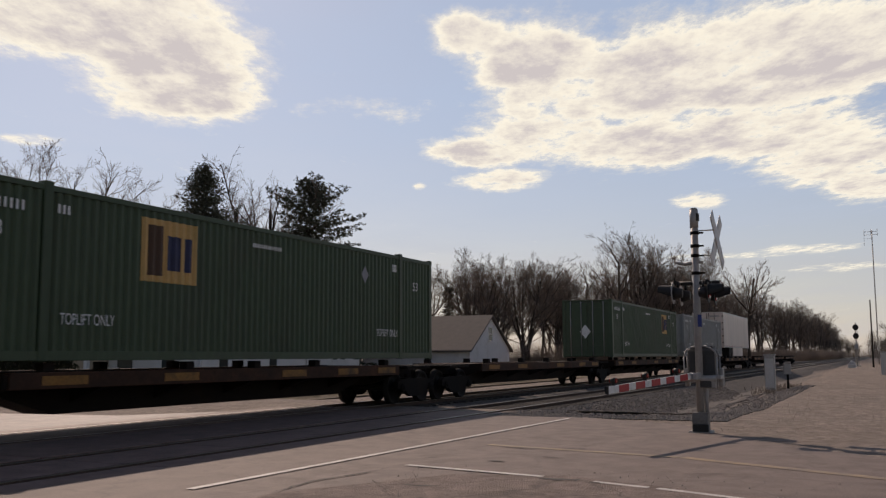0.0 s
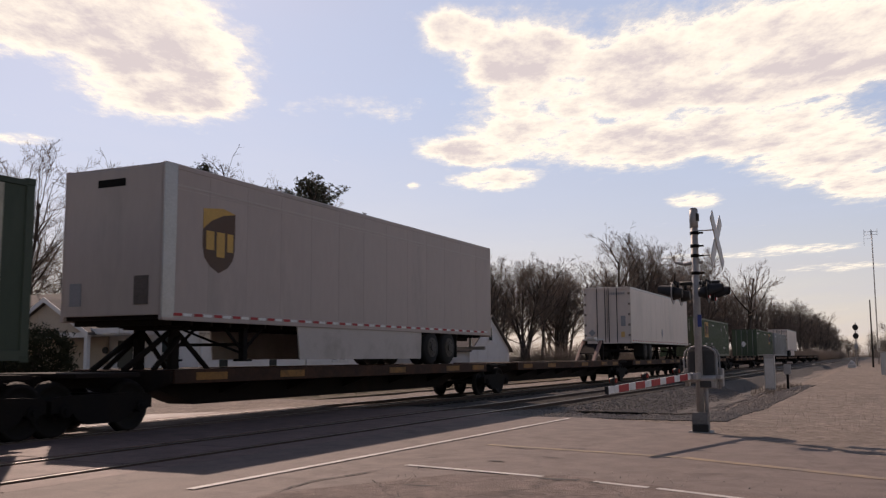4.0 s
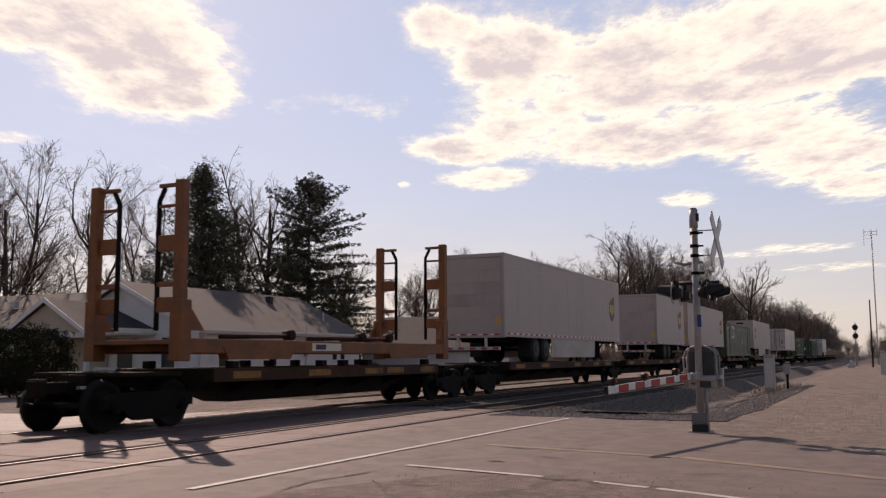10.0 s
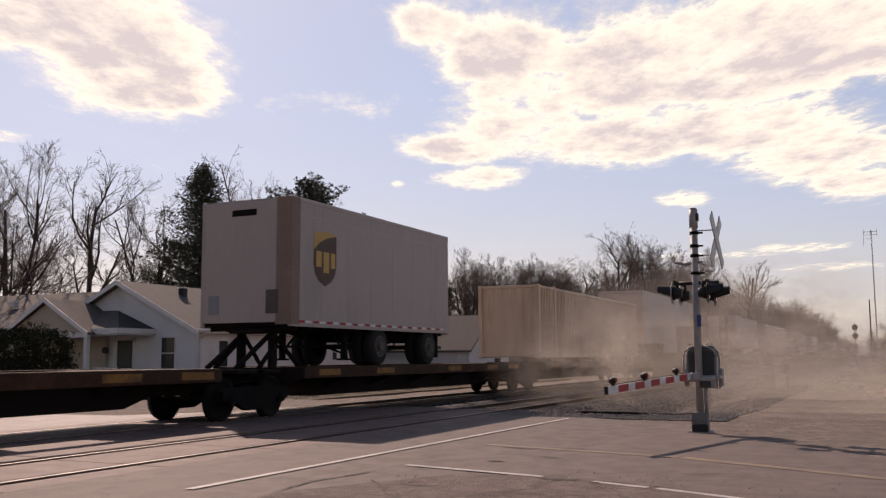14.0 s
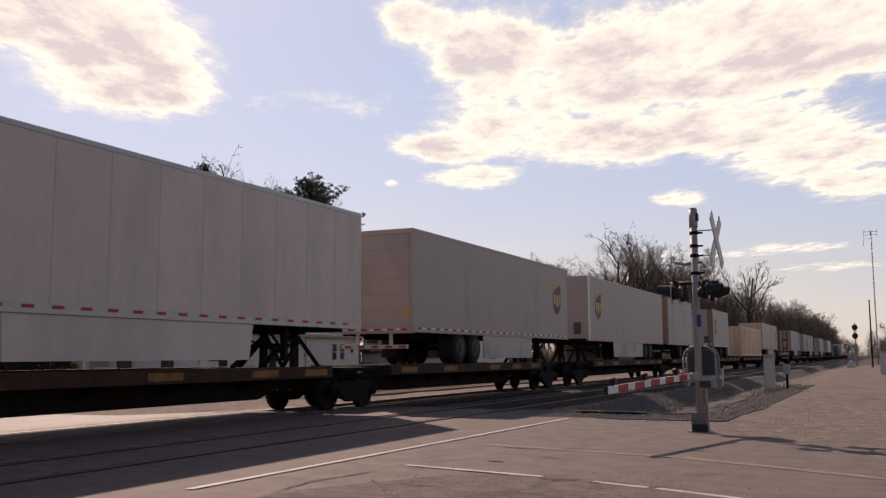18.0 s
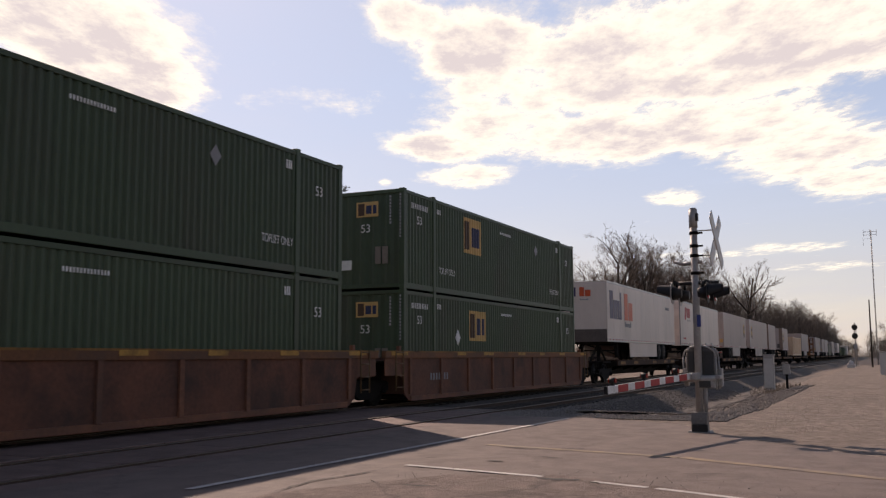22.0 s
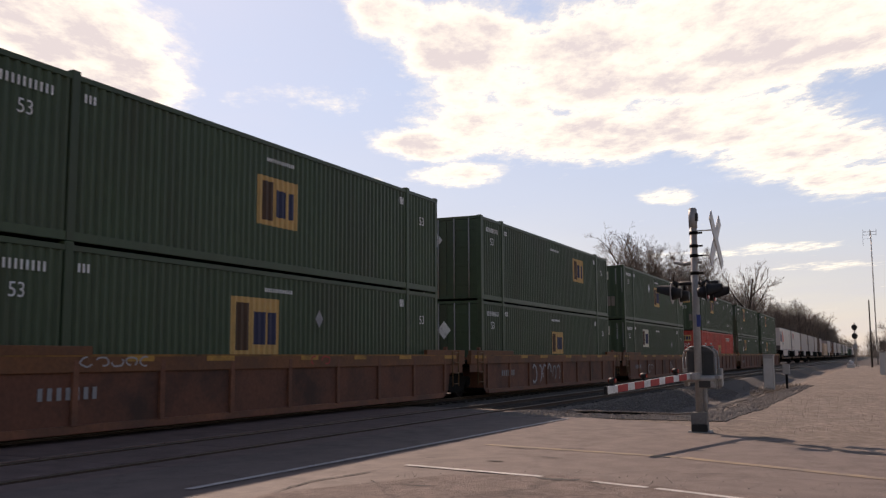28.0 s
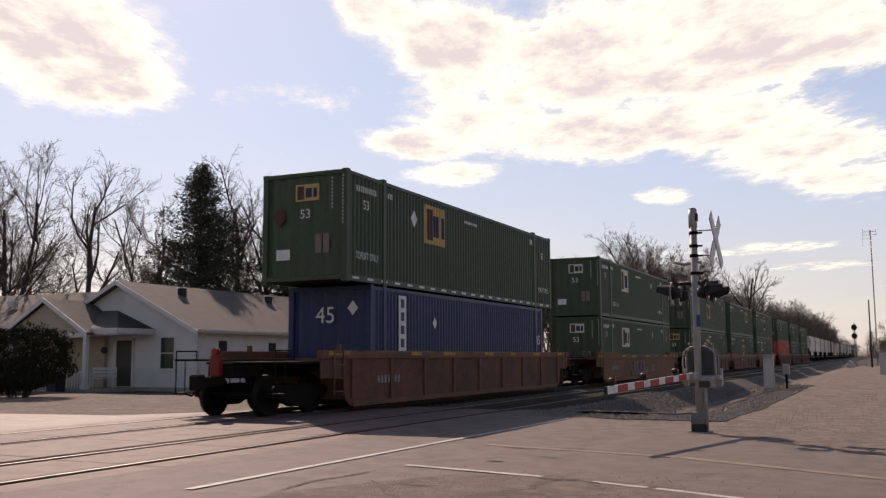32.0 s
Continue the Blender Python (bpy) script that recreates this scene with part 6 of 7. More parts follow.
for i in range(3):
    a = 2 * math.pi * i / 3
    part("mast_leg", lambda g: g.tube((0.08 * math.cos(a), 0.08 * math.sin(a), 0), (0.07 * math.cos(a), 0.07 * math.sin(a), 21.2), 0.026, n=6), GALV, tw)
part("mast_lacing", lambda g: [g.tube((0.075 * math.cos(2.09 * j), 0.075 * math.sin(2.09 * j), 0.6 * i), (0.075 * math.cos(2.09 * (j + 1)), 0.075 * math.sin(2.09 * (j + 1)), 0.6 * i + 0.6), 0.012, n=4) for i in range(35) for j in range(3)], GALV, tw)
ant = part("aerial", lambda g: (g.tube((0, -0.8, 21.0), (0, 1.1, 21.0), 0.035, n=5), g.tube((0, -0.8, 20.5), (0, 1.1, 20.5), 0.03, n=5)), GALV, tw)
for y in (-0.8, 0.15, 1.1):
    part("dipole", lambda g: g.tube((0, y, 20.3), (0, y, 21.4), 0.03, n=5), GALV, ant)
part("whip_aerial", lambda g: (g.tube((0, 1.15, 18.8), (0, 1.15, 20.3), 0.025, n=5), g.tube((0, 0, 19.9), (0, 1.15, 19.9), 0.02, n=5)), GALV, tw)
solid("utility_pole", lambda g: (g.tube((0, 0, 0), (0, 0, 8.1), 0.11, 0.07, n=10)), TIE, "bare dark wooden pole by the line", "pole", at=pose(120.0, 0.86, -0.3))

# ---------------------------------------------------------------- houses across the tracks
GZ = -0.2


def gable_prism(g, x0, x1, y0, y1, ze, zr, over, axis="x", t=0.14, eave=0.35):
    """Two roof slopes with thickness; the ridge runs along axis."""
    def slope(sgn):
        mid, half = ((y0 + y1) / 2, (y1 - y0) / 2 + eave) if axis == "x" else ((x0 + x1) / 2, (x1 - x0) / 2 + eave)
        drop = (zr - ze) * half / (half - eave)
        a0, a1 = (x0 - over, x1 + over) if axis == "x" else (y0 - over, y1 + over)
        pts = [(mid, zr), (mid + sgn * half, zr - drop), (mid + sgn * half, zr - drop - t), (mid, zr - t)]
        pts = pts if sgn > 0 else pts[::-1]
        g.extrude(pts, axis, a0, a1)
    slope(1), slope(-1)


def window(parent, plane, at, w, h, z, axis="y", sgn=-1):
    """Sash window set into a wall that faces sgn along axis."""
    def bx(a0, a1, z0, z1, d0, d1):
        p0, p1 = plane + sgn * d0, plane + sgn * d1
        return (lambda g: g.box(a0, p0, z0, a1, p1, z1, 0.006)) if axis == "y" else (lambda g: g.box(p0, a0, z0, p1, a1, z1, 0.006))
    a, b = at - w / 2, at + w / 2
    wn = part("window", bx(a - 0.07, b + 0.07, z - 0.07, z + h + 0.07, 0.002, 0.03), TRIM, parent)
    for lo, hi in ((z, z + h / 2 - 0.02), (z + h / 2 + 0.02, z + h)):
        part("pane", bx(a, b, lo, hi, 0.028, 0.036), GLASS, wn)
    part("sill", bx(a - 0.1, b + 0.1, z - 0.13, z - 0.07, 0.002, 0.07), TRIM, wn)


house = thing("house", "white bungalow with a grey shingle roof and front porch", "house", pose(0, 0, GZ))
x0, x1, y0, y1, ze, zr = 33.2, 47.4, 27.7, 36.8, 2.95, 5.2
part("foundation", lambda g: g.box(x0 - 0.02, y0 - 0.02, -0.1, x1 + 0.02, y1, 0.25), CONCRETE, house)
part("wall", lambda g: g.box(x0, y0, 0.25, x1, y0 + 0.15, ze), SIDING_W, house)
part("wall", lambda g: g.box(x0, y1 - 0.15, 0.25, x1, y1, ze), SIDING_W, house)
for a, b in ((x0, x0 + 0.15), (x1 - 0.15, x1)):
    part("gable_wall", lambda g: g.extrude([(y0, 0.25), (y1, 0.25), (y1, ze), ((y0 + y1) / 2, zr - 0.12), (y0, ze)], "x", a, b), SIDING_W, house)
for i in range(22):
    z = 0.3 + i * 0.12
    part("siding_board", lambda g: g.box(x0 - 0.004, y0 - 0.012, z, x1 + 0.004, y0 + 0.01, z + 0.112), SIDING_W, house, key=("sid", i))
part("roof", lambda g: gable_prism(g, x0, x1, y0, y1, ze, zr, 0.45), SHINGLE, house)
part("fascia", lambda g: g.box(x0 - 0.45, y0 - 0.39, ze - 0.26, x1 + 0.45, y0 - 0.355, ze - 0.08), TRIM, house)
part("gutter", lambda g: (g.box(x0 - 0.45, y0 - 0.49, ze - 0.2, x1 + 0.45, y0 - 0.395, ze - 0.1, 0.01)), TRIM, house)
part("soffit", lambda g: g.box(x0 - 0.4, y0 - 0.36, ze - 0.29, x1 + 0.4, y0, ze - 0.265), TRIM, house)
for s in (-1, 1):
    yr = (y0 + y1) / 2
    e = (y1 - y0) / 2 + 0.4
    pts = [(yr, zr + 0.02), (yr + s * e, zr + 0.02 - e * (zr - ze) / 4.55), (yr + s * e, zr - 0.2 - e * (zr - ze) / 4.55), (yr, zr - 0.2)]
    part("barge_board", lambda g: g.extrude(pts, "x", x0 - 0.49, x0 - 0.455), TRIM, house)
part("corner_board", lambda g: g.box(x0 - 0.02, y0 - 0.02, 0.25, x0 + 0.12, y0 + 0.12, ze - 0.28), TRIM, house)
part("corner_board", lambda g: g.box(x1 - 0.12, y0 - 0.02, 0.25, x1 + 0.02, y0 + 0.12, ze - 0.28), TRIM, house)
part("downpipe", lambda g: (g.tube((x0 + 0.1, y0 - 0.44, ze - 0.2), (x0 + 0.1, y0 - 0.08, ze - 0.5), 0.045, n=8), g.tube((x0 + 0.1, y0 - 0.08, ze - 0.5), (x0 + 0.1, y0 - 0.08, 0.1), 0.045, n=8)), TRIM, house)
window(house, y0, 34.95, 0.62, 1.3, 1.05)
window(house, y0, 38.85, 0.62, 1.3, 1.0)
window(house, y0, 44.72, 0.42, 0.85, 1.45)
window(house, y0, 45.55, 0.42, 0.85, 1.45)
window(house, x0, 29.4, 0.75, 1.4, 1.1, "x", -1)
part("meter_pipe", lambda g: (g.tube((41.8, y0 - 0.05, 0.4), (41.8, y0 - 0.05, 3.3), 0.025, n=6), g.tube((41.8, y0 - 0.1, 1.75), (41.8, y0, 1.75), 0.14, n=12)), GALV, house)
part("wall_vent", lambda g: g.tube((46.6, y0 - 0.07, 1.95), (46.6, y0, 1.95), 0.13, n=12), BLACK_PAINT, house)
part("side_door", lambda g: g.box(46.15, y0 - 0.03, 0.3, 47.0, y0, 2.4, 0.01), SIDING_W, house)
for x in (36.1, 43.3):
    c = part("chimney", lambda g: (g.box(x - 0.17, 31.0, 4.2, x + 0.17, 31.3, 5.0, 0.02)), mat("chimney_dark", (0.03, 0.028, 0.027), 0.8), house, "small dark metal chimney")
    part("chimney_cap", lambda g: g.box(x - 0.21, 30.96, 5.0, x + 0.21, 31.34, 5.05, 0.01), ALU, c)
part("roof_vent", lambda g: g.tube((45.9, 29.2, 3.3), (45.9, 29.2, 4.15), 0.05, n=8), ALU, house)
part("front_door", lambda g: g.box(x0 - 0.04, 31.5, 0.28, x0, 32.45, 2.4, 0.01), DOOR_DK, house)
part("door_frame", lambda g: (g.box(x0 - 0.05, 31.38, 0.28, x0 - 0.001, 31.5, 2.5), g.box(x0 - 0.05, 32.45, 0.28, x0 - 0.001, 32.57, 2.5), g.box(x0 - 0.05, 31.38, 2.4, x0 - 0.001, 32.57, 2.52)), TRIM, house)
# wing with porch
part("wing_wall", lambda g: (g.box(33.25, 36.85, 0.0, 40.0, 47.0, 2.75)), SIDING_T, house, "tan wing of the bungalow")
part("porch_wall", lambda g: g.box(33.0, 33.0, 0.2, 33.18, 47.0, 2.75), SIDING_T, house)


def hip(g):
    # front slope over the porch, hipped at the end nearest the tracks
    r, zr2, ze2 = 36.3, 5.05, 2.9
    a, b, c, d = (30.9, 30.2, ze2), (30.9, 47.6, ze2), (r, 47.6, zr2), (r, 35.6, zr2)
    e, f = (41.7, 30.2, ze2), (41.7, 47.6, ze2)
    g.quad(a, d, c, b)
    g.quad(d, e, f, c)


part("wing_roof", hip, SHINGLE, house)
# hip end turned from the sun: its shade is painted by darker shingle
part("wing_hip", lambda g: g.add([(30.9, 30.2, 2.9), (36.3, 30.2, 2.9), (36.3, 35.6, 5.05)], [(0, 1, 2)]), SHINGLE_SHADED, house)
part("wing_fascia", lambda g: (g.box(30.86, 30.15, 2.66, 30.92, 47.6, 2.9), g.box(30.86, 30.12, 2.66, 33.2, 30.18, 2.9)), TRIM, house)
part("porch_ceiling", lambda g: g.box(30.95, 30.25, 2.6, 33.2, 47.5, 2.66), TRIM, house)
pg = part("porch_gable", lambda g: g.extrude([(31.8, 2.72), (36.7, 2.72), (34.25, 4.1)], "x", 30.62, 30.7), SIDING_T, house)
part("porch_roof", lambda g: gable_prism(g, 30.6, 34.2, 31.8, 36.7, 2.86, 4.3, 0.2, "x", 0.1, 0.25), SHINGLE, house)
for s in (-1, 1):
    e = 2.75
    pts = [(34.25, 4.34), (34.25 + s * e, 4.34 - e * 1.44 / 2.45), (34.25 + s * e, 4.12 - e * 1.44 / 2.45), (34.25, 4.12)]
    part("porch_barge", lambda g: g.extrude(pts, "x", 30.36, 30.4), TRIM, pg)
part("porch_beam", lambda g: g.box(30.62, 31.7, 2.5, 30.8, 36.8, 2.74), TRIM, house)
for y in (31.85, 36.6):
    part("porch_post", lambda g: (g.box(30.62, y - 0.1, 0.2, 30.82, y + 0.1, 2.5, 0.01), g.box(30.58, y - 0.14, 0.2, 30.86, y + 0.14, 0.4, 0.01)), TRIM, house)
part("porch_floor", lambda g: g.box(30.5, 31.2, -0.1, 33.2, 37.0, 0.22, 0.01), CONCRETE, house)
part("porch_railing", lambda g: (g.box(30.68, 32.0, 0.95, 30.74, 36.5, 1.02), [g.box(30.7, 32.1 + i * 0.16, 0.25, 30.73, 32.14 + i * 0.16, 0.95) for i in range(28)]), TRIM, house)
part("wall_lamp", lambda g: g.tube((32.9, 33.0, 1.95), (33.0, 33.0, 1.95), 0.16, n=10), BLACK_PAINT, house)
for x, y, z in ((33.9, 36.6, 4.2), (33.9, 38.2, 4.25), (33.9, 40.3, 4.3)):
    part("roof_vent", lambda g: g.box(x - 0.15, y - 0.2, z - 0.1, x + 0.15, y + 0.2, z + 0.22, 0.02), ALU, house)
window(house, 33.0, 39.0, 0.9, 1.3, 1.1, "x", -1)
ch = thing("porch_bench", "white slatted bench on the porch", "bench", pose(32.4, 32.45, GZ + 0.22, 0, 0, -60))
part("seat", lambda g: g.box(-0.55, -0.25, 0.42, 0.55, 0.25, 0.46, 0.01), TRIM, ch)
for z in (0.5, 0.66, 0.82):
    part("back_slat", lambda g: g.box(-0.55, 0.22, z, 0.55, 0.26, z + 0.12, 0.01), TRIM, ch)
for sx in (-1, 1):
    part("armrest", lambda g: g.box(sx * 0.53 - 0.03, -0.25, 0.62, sx * 0.53 + 0.03, 0.25, 0.66, 0.01), TRIM, ch)
    for sy in (-1, 1):
        part("leg", lambda g: g.box(sx * 0.52 - 0.025, sy * 0.22 - 0.025, 0, sx * 0.52 + 0.025, sy * 0.22 + 0.025, 0.64 if sy < 0 else 0.94), TRIM, ch)
ac = thing("garden_bin", "dark bin on the lawn by the porch", "bin", pose(30.0, 32.8, GZ))
part("body", lambda g: g.extrude([(-0.25, 0), (0.25, 0), (0.3, 0.8), (-0.3, 0.8)], "y", -0.27, 0.27), BLACK_PAINT, ac)
part("lid", lambda g: g.box(-0.32, -0.3, 0.8, 0.32, 0.3, 0.86, 0.02), BLACK_PAINT, ac)

garage = thing("garage", "white garage with a grey shingle roof and small gable window", "garage", pose(0, 0, -0.35))
gx0, gx1, gy0, gy1 = 64.4, 72.6, 28.0, 37.3
part("wall", lambda g: g.box(gx0, gy0 + 0.1, 0, gx0 + 0.15, gy1, 2.35), SIDING_W, garage)
part("wall", lambda g: g.box(gx1 - 0.15, gy0 + 0.1, 0, gx1, gy1, 2.35), SIDING_W, garage)
part("gable_wall", lambda g: g.extrude([(gx0, 0), (gx1, 0), (gx1, 2.35), ((gx0 + gx1) / 2, 4.95), (gx0, 2.35)], "y", gy0, gy0 + 0.15), SIDING_W, garage)
part("gable_wall", lambda g: g.extrude([(gx0, 0), (gx1, 0), (gx1, 2.35), ((gx0 + gx1) / 2, 4.95), (gx0, 2.35)], "y", gy1 - 0.15, gy1), SIDING_W, garage)
part("roof", lambda g: gable_prism(g, gx0, gx1, gy0, gy1, 2.4, 5.02, 0.25, "y", 0.14, 0.3), SHINGLE, garage)
window(garage, gy0, (gx0 + gx1) / 2, 0.7, 1.0, 3.0)
for y in (30.5, 34.6):
    d = part("garage_door", lambda g: [g.box(gx0 - 0.03, y - 1.6, 0.05 + i * 0.52, gx0 - 0.002, y + 1.6, 0.55 + i * 0.52, 0.006) for i in range(4)], TRIM, garage)
    part("door_trim", lambda g: (g.box(gx0 - 0.05, y - 1.75, 2.13, gx0 - 0.002, y + 1.75, 2.26)), GREY_MARK, garage)

# ---------------------------------------------------------------- trees
def grow(geo_limb, geo_twig, rng, p, d, length, r, level, top, kids):
    segs = (5, 4, 3, 2, 2)[level]
    pts = [p]
    rad = [r]
    for i in range(segs):
        d = (d + Vector((rng.gauss(0, 1), rng.gauss(0, 1), rng.gauss(0, 1))) * (0.06, 0.13, 0.17, 0.2, 0.2)[level] + Vector((0, 0, 0.09 if level else 0.06))).normalized()
        p = p + d * length / segs
        pts.append(p)
        rad.append(r * (1 - (0.62 if level == 0 else 0.72) * (i + 1) / segs))
    g = geo_limb if level < 2 else geo_twig
    n = (7, 5, 4, 3, 3)[level]
    rings = []
    for i, q in enumerate(pts):
        t = (pts[min(i + 1, segs)] - pts[max(i - 1, 0)]).normalized()
        a = t.orthogonal().normalized()
        c = t.cross(a)
        rings.append([tuple(q + (a * math.cos(2 * math.pi * k / n) + c * math.sin(2 * math.pi * k / n)) * max(rad[i], 0.007)) for k in range(n)])
    for A, B in zip(rings, rings[1:]):
        g.add(A + B, [(k, (k + 1) % n, n + (k + 1) % n, n + k) for k in range(n)], True)
    if level + 1 >= top:
        return
    for j in range(kids[level]):
        f = rng.uniform(0.16 if level == 0 else 0.18, 1.0)
        k = min(segs - 1, int(f * segs))
        q = pts[k].lerp(pts[k + 1], f * segs - k)
        t = (pts[k + 1] - pts[k]).normalized()
        side = t.orthogonal().normalized()
        side.rotate(Matrix.Rotation(rng.uniform(0, 6.283), 3, t))
        a = rng.uniform(0.42, 0.92)
        nd = (t * math.cos(a) + side * math.sin(a)).normalized()
        grow(geo_limb, geo_twig, rng, q, nd, length * rng.uniform(0.38, 0.62) * (1.15 - 0.45 * f), max(0.008, rad[k] * rng.uniform(0.5, 0.7)), level + 1, top, kids)


BARE_LABEL = "leafless winter tree with fine brown twigs"


def bare_tree(seed, h, girth=0.2, kids=(8, 6, 5, 4), top=5, fork=None, label=BARE_LABEL, lean=(0, 0)):
    rng = random.Random(seed)
    a, b = Geo(), Geo()
    grow(a, b, rng, Vector((0, 0, -0.15)), Vector((lean[0], lean[1], 1)).normalized(), h * 0.8, girth, 0, top, kids)
    if fork:
        for k in range(fork):
            t = rng.uniform(0, 6.28)
            grow(a, b, rng, Vector((0, 0, h * rng.uniform(0.08, 0.2))), Vector((0.32 * math.cos(t), 0.32 * math.sin(t), 1)).normalized(), h * 0.72, girth * 0.7, 0, top, kids)
    ob = thing("bare_tree", label, "tree", pose(0, 0, -500), "bare trees")
    part("trunk", a, BARK, ob)
    part("crown", b, TWIG, ob)
    return ob


def needle_tree(h, width, seed, columnar, label, name):
    """Trunk, drooping boughs and many small needle tufts."""
    rng = random.Random(seed)
    ob = thing(name, label, "tree", pose(0, 0, -500))
    tr, bo, nd = Geo(), Geo(), Geo()
    tr.tube((0, 0, -0.2), (0, 0, h * 0.97), 0.22 if not columnar else 0.2, 0.02, n=8)

    def tuft(p, s):
        for _ in range(3):
            u = Vector((rng.gauss(0, 1), rng.gauss(0, 1), rng.gauss(0, 0.55))).normalized() * s
            v = Vector((rng.gauss(0, 1), rng.gauss(0, 1), rng.gauss(0, 0.55))).normalized() * s * 0.5
            nd.add([tuple(p - u), tuple(p + v), tuple(p + u)], [(0, 1, 2)])
    z = h * (0.06 if columnar else 0.10)
    while z < h * 0.985:
        f = z / h
        if columnar:
            reach = (0.3 + width * min(1.0, (1.02 - f) / 0.72) ** 0.9) * rng.uniform(0.6, 1.15)
        else:
            reach = width * (1 - f) ** 0.52 * rng.uniform(0.6, 1.15) + 0.15
        n = 8
        for _ in range(n):
            a = rng.uniform(0, 6.283)
            L = reach * rng.uniform(0.55, 1.1)
            up = rng.uniform(0.05, 0.6) if columnar else rng.uniform(-0.1, 0.15) + 0.9 * max(0, f - 0.6) / 0.4
            d = Vector((math.cos(a), math.sin(a), up)).normalized()
            e = Vector((0, 0, z)) + d * L
            bo.tube((0, 0, z), e, 0.03, 0.008, n=3, caps=False)
            steps = max(4, int(L / (0.16 if not columnar else 0.17)))
            for i in range(steps):
                t = ((i + rng.random()) / steps) ** (0.6 if columnar else 0.85)
                if t < 0.15 and not columnar:
                    continue
                sw = (0.10 + 0.22 * (1 - t)) * (1.0 if not columnar else 1.5)
                droop = -0.10 * rng.random() if not columnar else 0
                for _ in range(4 if columnar else 3):
                    tuft(Vector((0, 0, z)).lerp(e, t) + Vector((rng.gauss(0, sw), rng.gauss(0, sw), droop + rng.gauss(0, 0.06 if not columnar else 0.16))), rng.uniform(0.08, 0.14) if columnar else rng.uniform(0.11, 0.21))
        z += (0.16 if columnar else 0.30) * rng.uniform(0.8, 1.2)
    part("trunk", tr, BARK, ob)
    part("bough", bo, BARK, ob)
    part("crown", nd, NEEDLE, ob)
    return ob


KINDS = [bare_tree(21, 13, 0.2, fork=2), bare_tree(22, 13, 0.22), bare_tree(23, 12, 0.17, fork=1), bare_tree(24, 14, 0.24, (8, 6, 6, 4)), bare_tree(25, 11, 0.15, (8, 6, 5, 4), fork=2), bare_tree(29, 12, 0.17, (8, 6, 5, 4), fork=3)]


def plant(kind, x, y, scale, turn, z=-0.25, sz=None):
    t = copy_thing(KINDS[kind], pose(x, y, z, 0, 0, turn))
    t.scale = (scale, scale, sz or scale)
    return t


plant(0, 39.7, 47.6, 1.05, 20)
plant(5, 36.5, 50.5, 1.0, 140)
plant(1, 41.7, 43.2, 1.06, 70)
plant(5, 43.0, 53.0, 0.95, 200)
plant(2, 40.0, 52.0, 0.98, 30)
plant(3, 38.0, 50.0, 0.95, 100)
plant(4, 46.0, 52.0, 0.8, 10)
plant(2, 46.4, 42.6, 1.0, 300)
plant(4, 56.0, 52.0, 0.85, 90)
plant(3, 52.6, 38.6, 1.12, 30)
plant(1, 53.4, 41.2, 1.18, 250)
plant(5, 57.0, 41.0, 0.85, 10)
plant(4, 62.0, 42.0, 0.85, 60)
plant(5, 66.0, 41.5, 0.82, 160)
plant(2, 70.5, 43.0, 0.80, 260)
plant(4, 77.0, 46.0, 0.62, 60)
plant(5, 84.0, 49.0, 0.55, 0)
plant(4, 92.0, 51.0, 0.52, 90)
cedar = needle_tree(14.1, 4.7, 31, True, "dense dark tapering evergreen behind the bungalow", "evergreen_tree")
cedar.matrix_basis = pose(47.3, 39.4, -0.2)
spruce = needle_tree(14.1, 7.4, 32, False, "dark spruce with drooping open boughs", "spruce_tree")
spruce.matrix_basis = pose(55.1, 36.3, -0.2)
fir = needle_tree(9.9, 2.4, 33, False, "small dark fir by the garage", "fir_tree")
fir.matrix_basis = pose(99.0, 45.7, -0.2)
# wood along the far side of the line
rng = random.Random(77)
for i in range(105):
    f = i / 104
    x = 86 + 400 * f ** 1.5
    y = 37.5 - 18.5 * min(1, (x - 82) / 230) ** 0.7 + rng.uniform(-1.0, 9)
    h = 1.1 * rng.uniform(0.95, 1.3) * (0.7 if x < 98 else 0.8 if x < 120 else 0.85 if x < 128 else 0.95)
    if 0.27 < y / x < 0.335:
        h = min(h, 0.92)
    plant(rng.choice((0, 1, 2, 3, 4, 5)), x, y, h, rng.uniform(0, 360))
for x, y, k, h in ((126, 32.0, 1, 1.3), (135, 32.5, 0, 1.22), (142, 29.0, 2, 1.35), (150, 29.5, 5, 1.3), (133, 31, 1, 1.35), (158, 26, 0, 1.25), (186, 22.5, 3, 1.35), (110, 36, 2, 0.85), (114, 37, 5, 0.9), (120, 35, 1, 1.0)):
    plant(k, x, y, h * 1.1, x * 7)
for i in range(5):
    x = 97 + 8.0 * i
    plant(rng.choice((2, 4, 5)), x, 36.0 - 0.14 * (x - 90) + rng.uniform(-0.8, 5), rng.uniform(0.72, 0.92), rng.uniform(0, 360))
# trees and scrub on the near side, far down the line
for i in range(26):
    x = 210 + 16 * i
    plant(rng.choice((2, 4, 5)), x, -4 - rng.uniform(0, 10) + 0.004 * x, rng.uniform(0.55, 0.85), rng.uniform(0, 360))


for i in range(44):
    x = 440 + 11 * i
    plant(rng.choice((1, 2, 4, 5)), x, rng.uniform(17, 30) if i % 2 else rng.uniform(-16, 6), rng.uniform(0.7, 1.05), rng.uniform(0, 360))


for k, (x, y) in zip(KINDS, ((148, 34), (172, 36), (166, 33), (102, 44), (141, 38), (182, 29))):
    k.matrix_basis = pose(x, y, -0.25, 0, 0, x)


